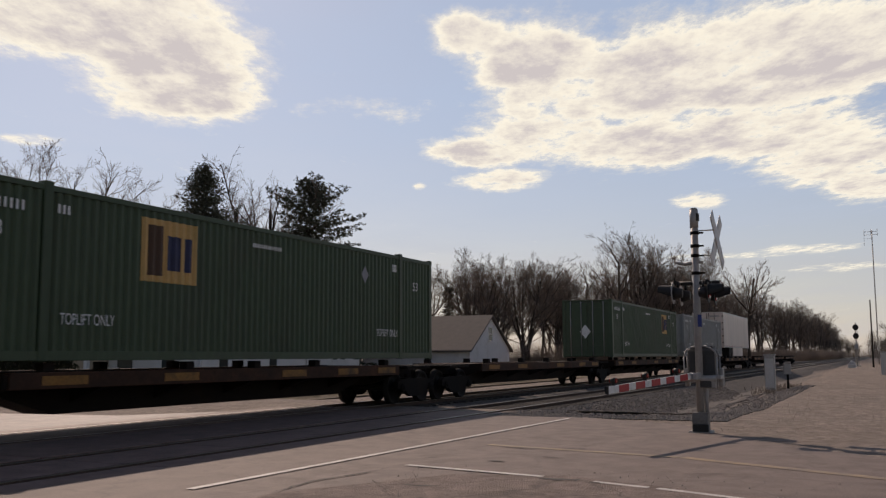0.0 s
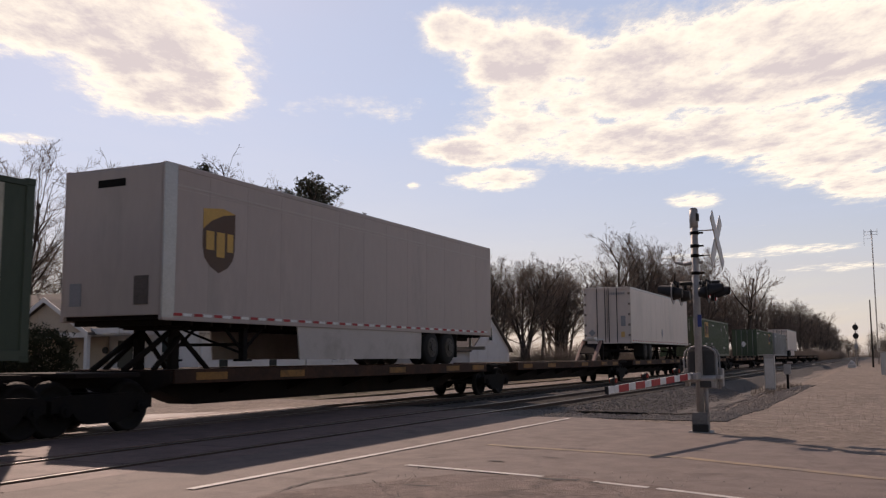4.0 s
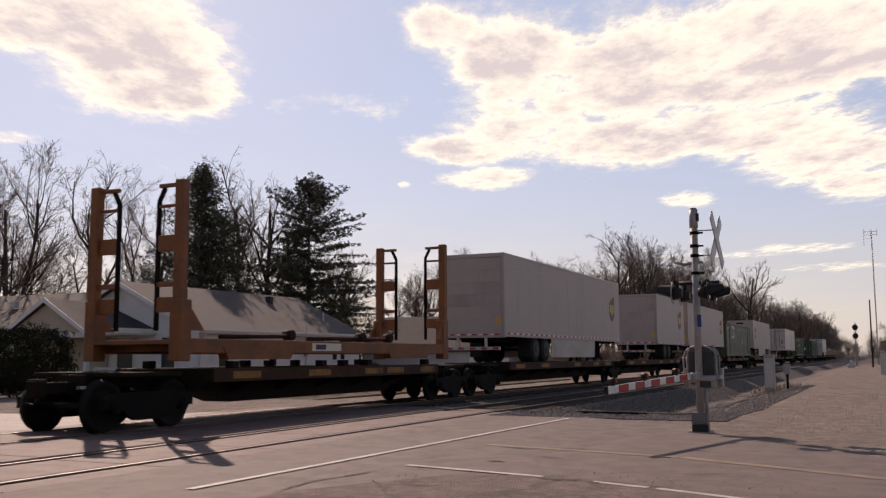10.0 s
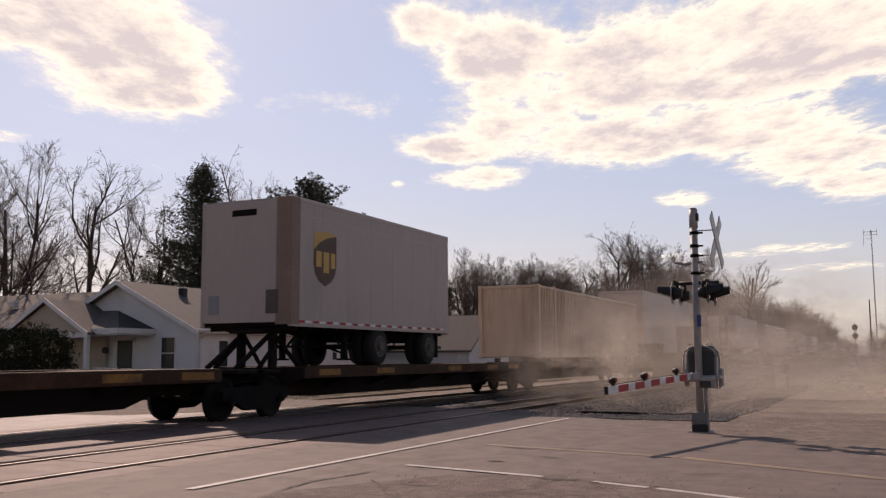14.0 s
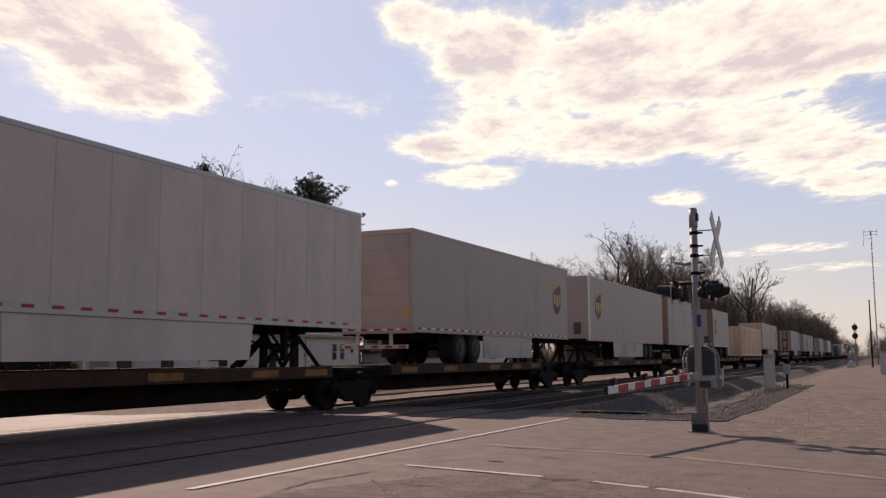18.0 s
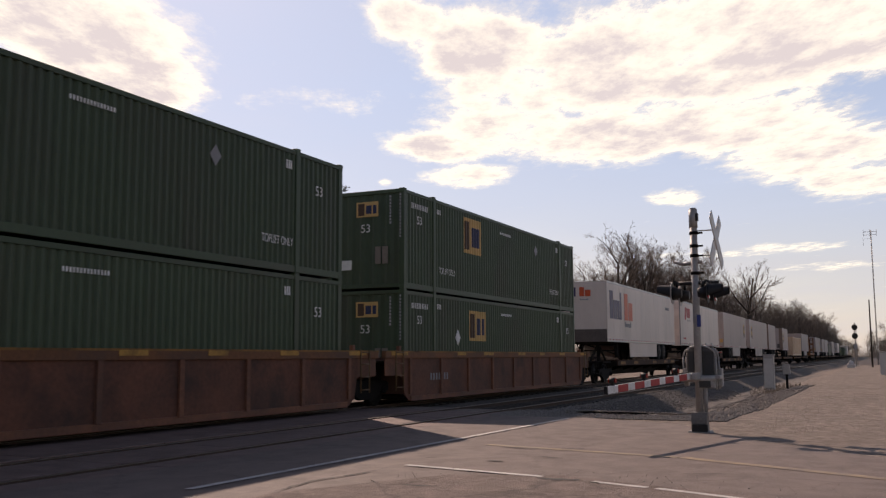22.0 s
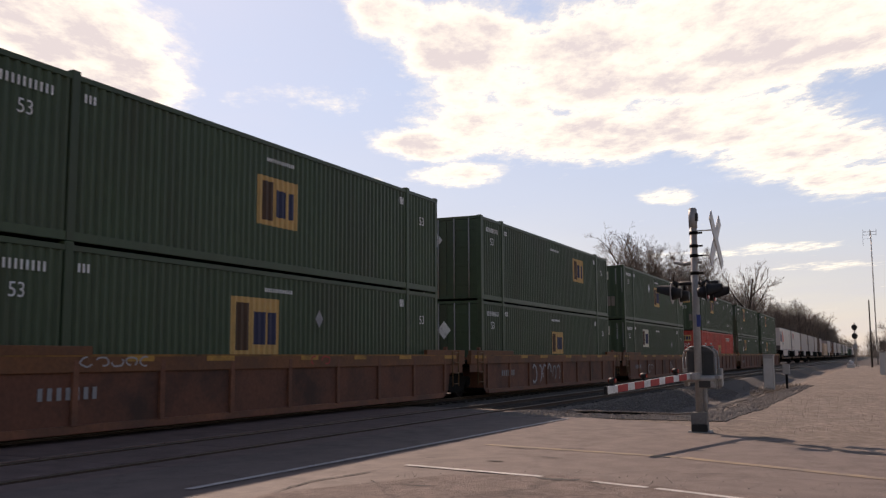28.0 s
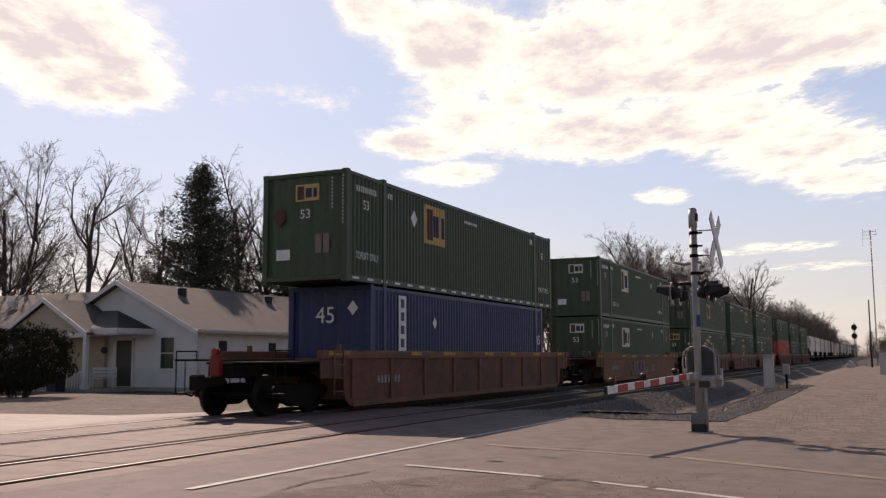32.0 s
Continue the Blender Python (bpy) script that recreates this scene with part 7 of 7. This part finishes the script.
def brush(n, area, seed, name, label, lo, hi, material=None):
    """Low leafless brush: many thin stems in one mass."""
    rng = random.Random(seed)
    g = Geo()
    for _ in range(n):
        x, y = area(rng)
        h = rng.uniform(lo, hi)
        for _ in range(9):
            a, s = rng.uniform(0, 6.28), rng.uniform(0.1, 0.5)
            p = Vector((x + rng.gauss(0, 0.3), y + rng.gauss(0, 0.3), -0.3))
            q = p + Vector((math.cos(a) * s * h, math.sin(a) * s * h, h * rng.uniform(0.6, 1)))
            w = 0.02 + 0.02 * rng.random()
            g.add([(p.x - w, p.y, p.z), (p.x + w, p.y + w, p.z), tuple(q)], [(0, 1, 2)])
            m = p.lerp(q, 0.55)
            e = m + Vector((rng.gauss(0, 0.3), rng.gauss(0, 0.3), 0.35)) * h * 0.6
            g.add([(m.x - w, m.y, m.z), (m.x + w, m.y + w, m.z), tuple(e)], [(0, 1, 2)])
    return solid(name, g, material or BRUSH, label, "brush", kind="stuff")


def wood_edge(r):
    f = r.random()
    x = 78 + 360 * f ** 1.5
    return x, 34.0 - 18.5 * min(1, (x - 78) / 260) ** 0.8 + r.uniform(-1.0, 6)


brush(6000, wood_edge, 41, "brushwood", "tangled leafless brush along the line", 1.2, 5.0)
brush(500, lambda r: (r.uniform(200, 460), r.uniform(-12, -1.5)), 42, "brushwood", "leafless brush on the near side", 0.8, 3.0)
brush(900, lambda r: (r.uniform(430, 900), r.choice((r.uniform(-14, 4), r.uniform(17.5, 30)))), 44, "brushwood", "far leafless brush where the line runs out of sight", 2.0, 7.0)
# added dark stems imitate the shadows of low mounds near the cabinet
brush(40, lambda r: (r.uniform(40, 52), 4.4 + r.gauss(0, 0.4)), 45, "weeds", "low dark stems standing in for mound shadows by the cabinet", 0.15, 0.4, BARK)
brush(420, lambda r: (r.uniform(820, 960), r.uniform(-22, 34)), 47, "brushwood", "far leafless wood that closes the line", 4.0, 13.0)
brush(150, lambda r: (r.uniform(190, 260), r.uniform(-9, -3.5)), 48, "brushwood", "leafless thicket on the near side of the line", 2.5, 6.0, TWIG)
brush(60, lambda r: (r.uniform(150, 178), r.uniform(-5, -0.9)), 46, "brushwood", "leafless thicket beside the hut", 2.5, 5.5, TWIG)
brush(500, lambda r: (r.uniform(49, 64), r.uniform(36, 46)), 43, "brushwood", "leafless brush behind the bungalow", 1.0, 4.0)


def shrub(x, y, w, h, seed, label):
    """Evergreen shrub: stems and a shell of many small leaves."""
    rng = random.Random(seed)
    ob = thing("evergreen_shrub", label, "shrub", pose(x, y, GZ))
    st, lf = Geo(), Geo()
    for _ in range(14):
        a, r = rng.uniform(0, 6.28), rng.uniform(0.3, 0.8)
        st.tube((0.15 * math.cos(a), 0.15 * math.sin(a), -0.1), (w * r * math.cos(a), w * r * math.sin(a), h * rng.uniform(0.5, 0.85)), 0.035, 0.01, n=4, caps=False)
    for _ in range(11000):
        u = Vector((rng.gauss(0, 1), rng.gauss(0, 1), rng.gauss(0, 1))).normalized() * rng.uniform(0.55, 1.0) ** 0.4
        bump = 1 + 0.42 * noise.noise(u * 1.7 + Vector((seed, 0, 0))) + 0.2 * noise.noise(u * 5.0 + Vector((0, seed, 0)))
        p = Vector((u.x * w * bump, u.y * w * bump, h * 0.56 + u.z * h * 0.46 * bump))
        if p.z < 0.12 * h + 0.3 * (p.xy.length / w) * h * 0.5:
            continue
        s = rng.uniform(0.06, 0.13)
        d = Vector((rng.gauss(0, 1), rng.gauss(0, 1), rng.gauss(0, 1))).normalized() * s
        e = Vector((rng.gauss(0, 1), rng.gauss(0, 1), rng.gauss(0, 1))).normalized() * s * 0.6
        lf.add([tuple(p - d), tuple(p + e), tuple(p + d)], [(0, 1, 2)])
    part("stem", st, BARK, ob)
    part("foliage", lf, BUSHLEAF, ob)
    return ob


shrub(24.2, 28.3, 1.75, 2.75, 51, "dark spreading evergreen shrub on the lawn")
shrub(26.5, 31.5, 1.1, 1.5, 52, "dark evergreen shrub before the porch")


# ---------------------------------------------------------------- dust blown up by the train
def dust_material():
    m = bpy.data.materials.new("dust")
    m.use_nodes = True
    n, l = m.node_tree.nodes, m.node_tree.links
    n.remove(n["Principled BSDF"])
    tc = n.new("ShaderNodeTexCoord")
    oi = n.new("ShaderNodeObjectInfo")
    ln = n.new("ShaderNodeVectorMath")
    ln.operation = "LENGTH"
    l.new(tc.outputs["Object"], ln.inputs[0])
    r = n.new("ShaderNodeMapRange")
    r.interpolation_type = "SMOOTHSTEP"
    r.inputs["From Min"].default_value, r.inputs["From Max"].default_value = 0.1, 0.98
    r.inputs["To Min"].default_value, r.inputs["To Max"].default_value = 1.0, 0.0
    l.new(ln.outputs["Value"], r.inputs[0])
    ad = n.new("ShaderNodeVectorMath")
    ad.operation = "MULTIPLY_ADD"
    ad.inputs[1].default_value = (11, 17, 5)
    l.new(oi.outputs["Random"], ad.inputs[0]), l.new(tc.outputs["Object"], ad.inputs[2])
    t = n.new("ShaderNodeTexNoise")
    t.inputs["Scale"].default_value, t.inputs["Detail"].default_value, t.inputs["Roughness"].default_value = 2.2, 6, 0.6
    l.new(ad.outputs[0], t.inputs[0])
    nr = n.new("ShaderNodeMapRange")
    nr.inputs["From Min"].default_value, nr.inputs["From Max"].default_value = 0.30, 0.72
    l.new(t.outputs["Fac"], nr.inputs[0])
    mu = n.new("ShaderNodeMath")
    mu.operation = "MULTIPLY"
    l.new(r.outputs[0], mu.inputs[0]), l.new(nr.outputs[0], mu.inputs[1])
    m2 = n.new("ShaderNodeMath")
    m2.operation = "MULTIPLY"
    m2.inputs[1].default_value = 0.82
    l.new(mu.outputs[0], m2.inputs[0])
    d1, d2 = n.new("ShaderNodeBsdfDiffuse"), n.new("ShaderNodeBsdfTranslucent")
    for d in (d1, d2):
        d.inputs["Color"].default_value = (0.60, 0.535, 0.465, 1)
    a1 = n.new("ShaderNodeMixShader")
    a1.inputs[0].default_value = 0.55
    l.new(d1.outputs[0], a1.inputs[1]), l.new(d2.outputs[0], a1.inputs[2])
    tr = n.new("ShaderNodeBsdfTransparent")
    ms = n.new("ShaderNodeMixShader")
    l.new(m2.outputs[0], ms.inputs[0]), l.new(tr.outputs[0], ms.inputs[1]), l.new(a1.outputs[0], ms.inputs[2])
    l.new(ms.outputs[0], n["Material Output"].inputs["Surface"])
    return m


DUST = dust_material()
DUSTS = []


def dust_puff(x, y, z, sx, sy, sz, start, full, fade, drift):
    """A billow: a domed sheet that rises out of the ground, drifts and settles."""
    g = Geo()
    n = 8
    vs = []
    for j in range(n + 1):
        for i in range(n + 1):
            a, b = -1 + 2 * i / n, -1 + 2 * j / n
            vs.append((0.35 * (1 - min(1, a * a + b * b)), a, b))
    g.add(vs, [(j * (n + 1) + i, j * (n + 1) + i + 1, (j + 1) * (n + 1) + i + 1, (j + 1) * (n + 1) + i) for j in range(n) for i in range(n)], True)
    az = math.degrees(math.atan2(y, x))
    ob = solid("dust_cloud", g, DUST, "tan road dust blown up by the passing train", "dust", kind="stuff")
    ob.scale = (sx, sy, sz)
    low = -sz - 0.6
    dx, dy, dz = drift
    rows = [(0.0, pose(x, y, low, 0, 0, az + 180)), (start, pose(x, y, low, 0, 0, az + 180)), (full, pose(x, y, z, 0, 0, az + 180)),
            (fade, pose(x + dx, y + dy, z + dz, 0, 0, az + 180)), (fade + 1.7, pose(x + 1.5 * dx, y + 1.5 * dy, low, 0, 0, az + 180)), (32.0, pose(x + 1.5 * dx, y + 1.5 * dy, low - 0.1, 0, 0, az + 180))]
    DUSTS.append((ob, rows))
    ob.location.z = low


dust_puff(25, 0.5, 0.45, 1.5, 7.5, 1.5, 10.6, 11.8, 15.0, (3, 0.5, 0.3))
dust_puff(33, 2.2, 0.8, 2, 9.5, 2.1, 10.9, 12.2, 15.2, (3, 0, 0.4))
dust_puff(33, 6.0, 1.8, 2, 5.2, 2.9, 11.6, 13.0, 15.4, (5, 0, 0.8))
dust_puff(42, 4.6, 2.4, 2, 6.8, 3.8, 11.4, 12.9, 15.5, (6, 0, 0.8))
dust_puff(27, 7.9, 1.1, 2, 3.5, 2.1, 12.3, 13.8, 15.5, (5, 0, 0.5))
dust_puff(31, 8.1, 2.0, 2, 3.5, 2.8, 12.9, 14.2, 15.6, (6, 0, 0.5))
dust_puff(60, 6.0, 2.0, 3, 5.6, 3.4, 12.6, 14.2, 15.8, (8, -1, 0.5))
dust_puff(22, 0.2, 0.30, 1.2, 6.0, 0.95, 11.4, 12.9, 15.0, (2, 0.3, 0.2))
dust_puff(29, -1.0, 0.55, 2, 8.5, 1.5, 11.8, 13.2, 15.2, (3, 0.2, 0.3))
dust_puff(38, -0.5, 0.9, 2, 9.0, 2.0, 12.0, 13.6, 15.4, (4, 0.2, 0.4))

# ---------------------------------------------------------------- sky: one layer of cloud that drifts over
CLOUD_H = 250.0
RIGHT = Vector((math.sin(radians(YAW)), -math.cos(radians(YAW)), 0))
AHEAD = Vector((math.cos(radians(YAW)), math.sin(radians(YAW)), 0))


def cloud_material():
    m = bpy.data.materials.new("cloud")
    m.use_nodes = True
    n, l = m.node_tree.nodes, m.node_tree.links
    n.remove(n["Principled BSDF"])
    tc = n.new("ShaderNodeTexCoord")

    def math_node(op, a, b=None, c=None):
        k = n.new("ShaderNodeMath")
        k.operation = op
        for i, v in enumerate((a, b, c)):
            if v is None:
                continue
            if isinstance(v, (int, float)):
                k.inputs[i].default_value = v
            else:
                l.new(v, k.inputs[i])
        return k.outputs[0]

    def noise_node(scale, detail, rough, stretch):
        mp = n.new("ShaderNodeMapping")
        mp.inputs["Scale"].default_value = stretch
        l.new(tc.outputs["Object"], mp.inputs[0])
        t = n.new("ShaderNodeTexNoise")
        t.inputs["Scale"].default_value, t.inputs["Detail"].default_value, t.inputs["Roughness"].default_value = scale, detail, rough
        l.new(mp.outputs[0], t.inputs[0])
        return t.outputs["Fac"]
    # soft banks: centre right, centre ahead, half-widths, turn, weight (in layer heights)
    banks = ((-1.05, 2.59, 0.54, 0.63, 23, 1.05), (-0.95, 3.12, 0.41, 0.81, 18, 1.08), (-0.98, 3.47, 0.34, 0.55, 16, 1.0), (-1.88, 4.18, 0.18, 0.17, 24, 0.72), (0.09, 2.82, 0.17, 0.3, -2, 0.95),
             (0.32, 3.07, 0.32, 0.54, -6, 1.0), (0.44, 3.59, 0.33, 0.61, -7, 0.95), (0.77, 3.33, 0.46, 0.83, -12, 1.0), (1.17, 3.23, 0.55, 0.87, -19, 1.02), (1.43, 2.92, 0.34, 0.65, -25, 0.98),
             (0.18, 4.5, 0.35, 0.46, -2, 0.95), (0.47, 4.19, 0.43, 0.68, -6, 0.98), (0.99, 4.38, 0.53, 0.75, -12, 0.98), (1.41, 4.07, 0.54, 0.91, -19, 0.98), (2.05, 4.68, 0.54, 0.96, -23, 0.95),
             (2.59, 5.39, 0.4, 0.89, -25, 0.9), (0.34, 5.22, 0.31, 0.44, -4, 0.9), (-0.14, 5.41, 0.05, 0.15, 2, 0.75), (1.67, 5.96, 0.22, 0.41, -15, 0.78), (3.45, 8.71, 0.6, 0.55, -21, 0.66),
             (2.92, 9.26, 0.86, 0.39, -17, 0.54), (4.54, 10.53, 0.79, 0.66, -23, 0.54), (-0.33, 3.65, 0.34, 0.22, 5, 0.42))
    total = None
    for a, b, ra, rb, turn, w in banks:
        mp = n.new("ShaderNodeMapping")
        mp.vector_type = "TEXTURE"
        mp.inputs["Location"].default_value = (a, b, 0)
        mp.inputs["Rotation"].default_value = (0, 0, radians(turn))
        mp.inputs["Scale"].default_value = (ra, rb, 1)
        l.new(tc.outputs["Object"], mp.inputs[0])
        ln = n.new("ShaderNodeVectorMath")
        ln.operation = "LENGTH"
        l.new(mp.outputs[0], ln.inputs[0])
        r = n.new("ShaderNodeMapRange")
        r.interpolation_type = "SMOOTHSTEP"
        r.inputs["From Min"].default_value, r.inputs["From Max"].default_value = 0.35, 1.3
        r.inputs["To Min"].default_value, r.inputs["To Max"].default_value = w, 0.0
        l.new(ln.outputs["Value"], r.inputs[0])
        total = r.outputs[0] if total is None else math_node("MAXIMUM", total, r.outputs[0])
    n1 = noise_node(2.2, 10, 0.66, (1.4, 0.8, 1))
    n2 = noise_node(9.0, 8, 0.7, (1.4, 0.7, 1))
    veil = noise_node(0.9, 6, 0.6, (0.8, 0.5, 1))
    body = math_node("ADD", total, math_node("MULTIPLY_ADD", n1, 1.9, -0.95))
    body = math_node("ADD", body, math_node("MULTIPLY_ADD", n2, 1.0, -0.5))
    dens = n.new("ShaderNodeMapRange")
    dens.interpolation_type = "SMOOTHSTEP"
    dens.inputs["From Min"].default_value, dens.inputs["From Max"].default_value = 0.24, 0.86
    l.new(body, dens.inputs[0])
    vr = n.new("ShaderNodeMapRange")
    vr.inputs["From Min"].default_value, vr.inputs["From Max"].default_value = 0.42, 0.75
    vr.inputs["To Min"].default_value, vr.inputs["To Max"].default_value = 0.50, 0.74
    l.new(veil, vr.inputs[0])
    thick = math_node("MULTIPLY", dens.outputs[0], 0.97)
    alpha = math_node("MAXIMUM", thick, vr.outputs[0])
    core = n.new("ShaderNodeMapRange")
    core.inputs["From Min"].default_value, core.inputs["From Max"].default_value = 0.80, 1.15
    l.new(math_node("ADD", total, math_node("ADD", math_node("MULTIPLY_ADD", n1, 1.7, -0.85), math_node("MULTIPLY_ADD", n2, 0.4, -0.2))), core.inputs[0])
    mx = n.new("ShaderNodeMix")
    mx.data_type = "RGBA"
    mx.inputs["A"].default_value, mx.inputs["B"].default_value = (1.12, 1.22, 1.10, 1), (0.70, 0.75, 0.80, 1)
    l.new(core.outputs[0], mx.inputs["Factor"])
    hz = n.new("ShaderNodeMix")
    hz.data_type = "RGBA"
    low = n.new("ShaderNodeMix")
    low.data_type = "RGBA"
    low.inputs["A"].default_value, low.inputs["B"].default_value = (0.50, 0.75, 1.07, 1), (0.56, 0.685, 0.815, 1)
    sp = n.new("ShaderNodeSeparateXYZ")
    l.new(tc.outputs["Object"], sp.inputs[0])
    far = n.new("ShaderNodeMapRange")
    far.inputs["From Min"].default_value, far.inputs["From Max"].default_value = 3.5, 10.0
    l.new(sp.outputs["Y"], far.inputs[0]), l.new(far.outputs[0], low.inputs["Factor"])
    l.new(low.outputs["Result"], hz.inputs["A"])
    l.new(dens.outputs[0], hz.inputs["Factor"]), l.new(mx.outputs["Result"], hz.inputs["B"])
    em = n.new("ShaderNodeEmission")
    em.inputs["Strength"].default_value = CLOUD_GLOW
    l.new(hz.outputs["Result"], em.inputs["Color"])
    tr = n.new("ShaderNodeBsdfTransparent")
    ms = n.new("ShaderNodeMixShader")
    l.new(alpha, ms.inputs[0]), l.new(tr.outputs[0], ms.inputs[1]), l.new(em.outputs[0], ms.inputs[2])
    l.new(ms.outputs[0], n["Material Output"].inputs["Surface"])
    return m


CLOUD_GLOW = 0.95
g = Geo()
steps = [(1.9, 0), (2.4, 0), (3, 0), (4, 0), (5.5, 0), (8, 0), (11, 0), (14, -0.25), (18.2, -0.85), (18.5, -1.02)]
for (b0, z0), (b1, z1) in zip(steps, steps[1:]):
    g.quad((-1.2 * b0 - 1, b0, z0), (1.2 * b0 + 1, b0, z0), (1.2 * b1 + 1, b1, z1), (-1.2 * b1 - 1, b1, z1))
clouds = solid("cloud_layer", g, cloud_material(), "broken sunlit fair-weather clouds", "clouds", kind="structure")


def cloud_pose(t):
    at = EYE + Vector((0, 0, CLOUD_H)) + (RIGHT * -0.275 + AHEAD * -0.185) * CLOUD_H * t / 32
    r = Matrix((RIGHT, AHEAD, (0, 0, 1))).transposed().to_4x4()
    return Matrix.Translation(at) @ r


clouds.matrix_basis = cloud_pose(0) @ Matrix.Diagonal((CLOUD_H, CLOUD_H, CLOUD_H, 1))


# ---------------------------------------------------------------- what moves
def motions():
    times = [2.0 * i for i in range(17)]
    for ob, u, z in TRAIN:
        walk(ob, [(t, pose(u + run(t), TY, z)) for t in times])
    # wheels roll without slipping
    turns = [(k / FPS, -run(k / FPS) / 0.455) for k in range(0, int(32 * FPS) + 1)]
    for ob, w in WHEELS[-40:]:
        walk(ob, [(t, Matrix.LocRotScale((w, 0, 0.455), Euler((0, -a % (2 * math.pi), 0)), None)) for t, a in turns])
    for ob, rows in DUSTS:
        walk(ob, rows)
    walk(clouds, [(t, cloud_pose(t)) for t in (0.0, 16.0, 32.0)])


motions()
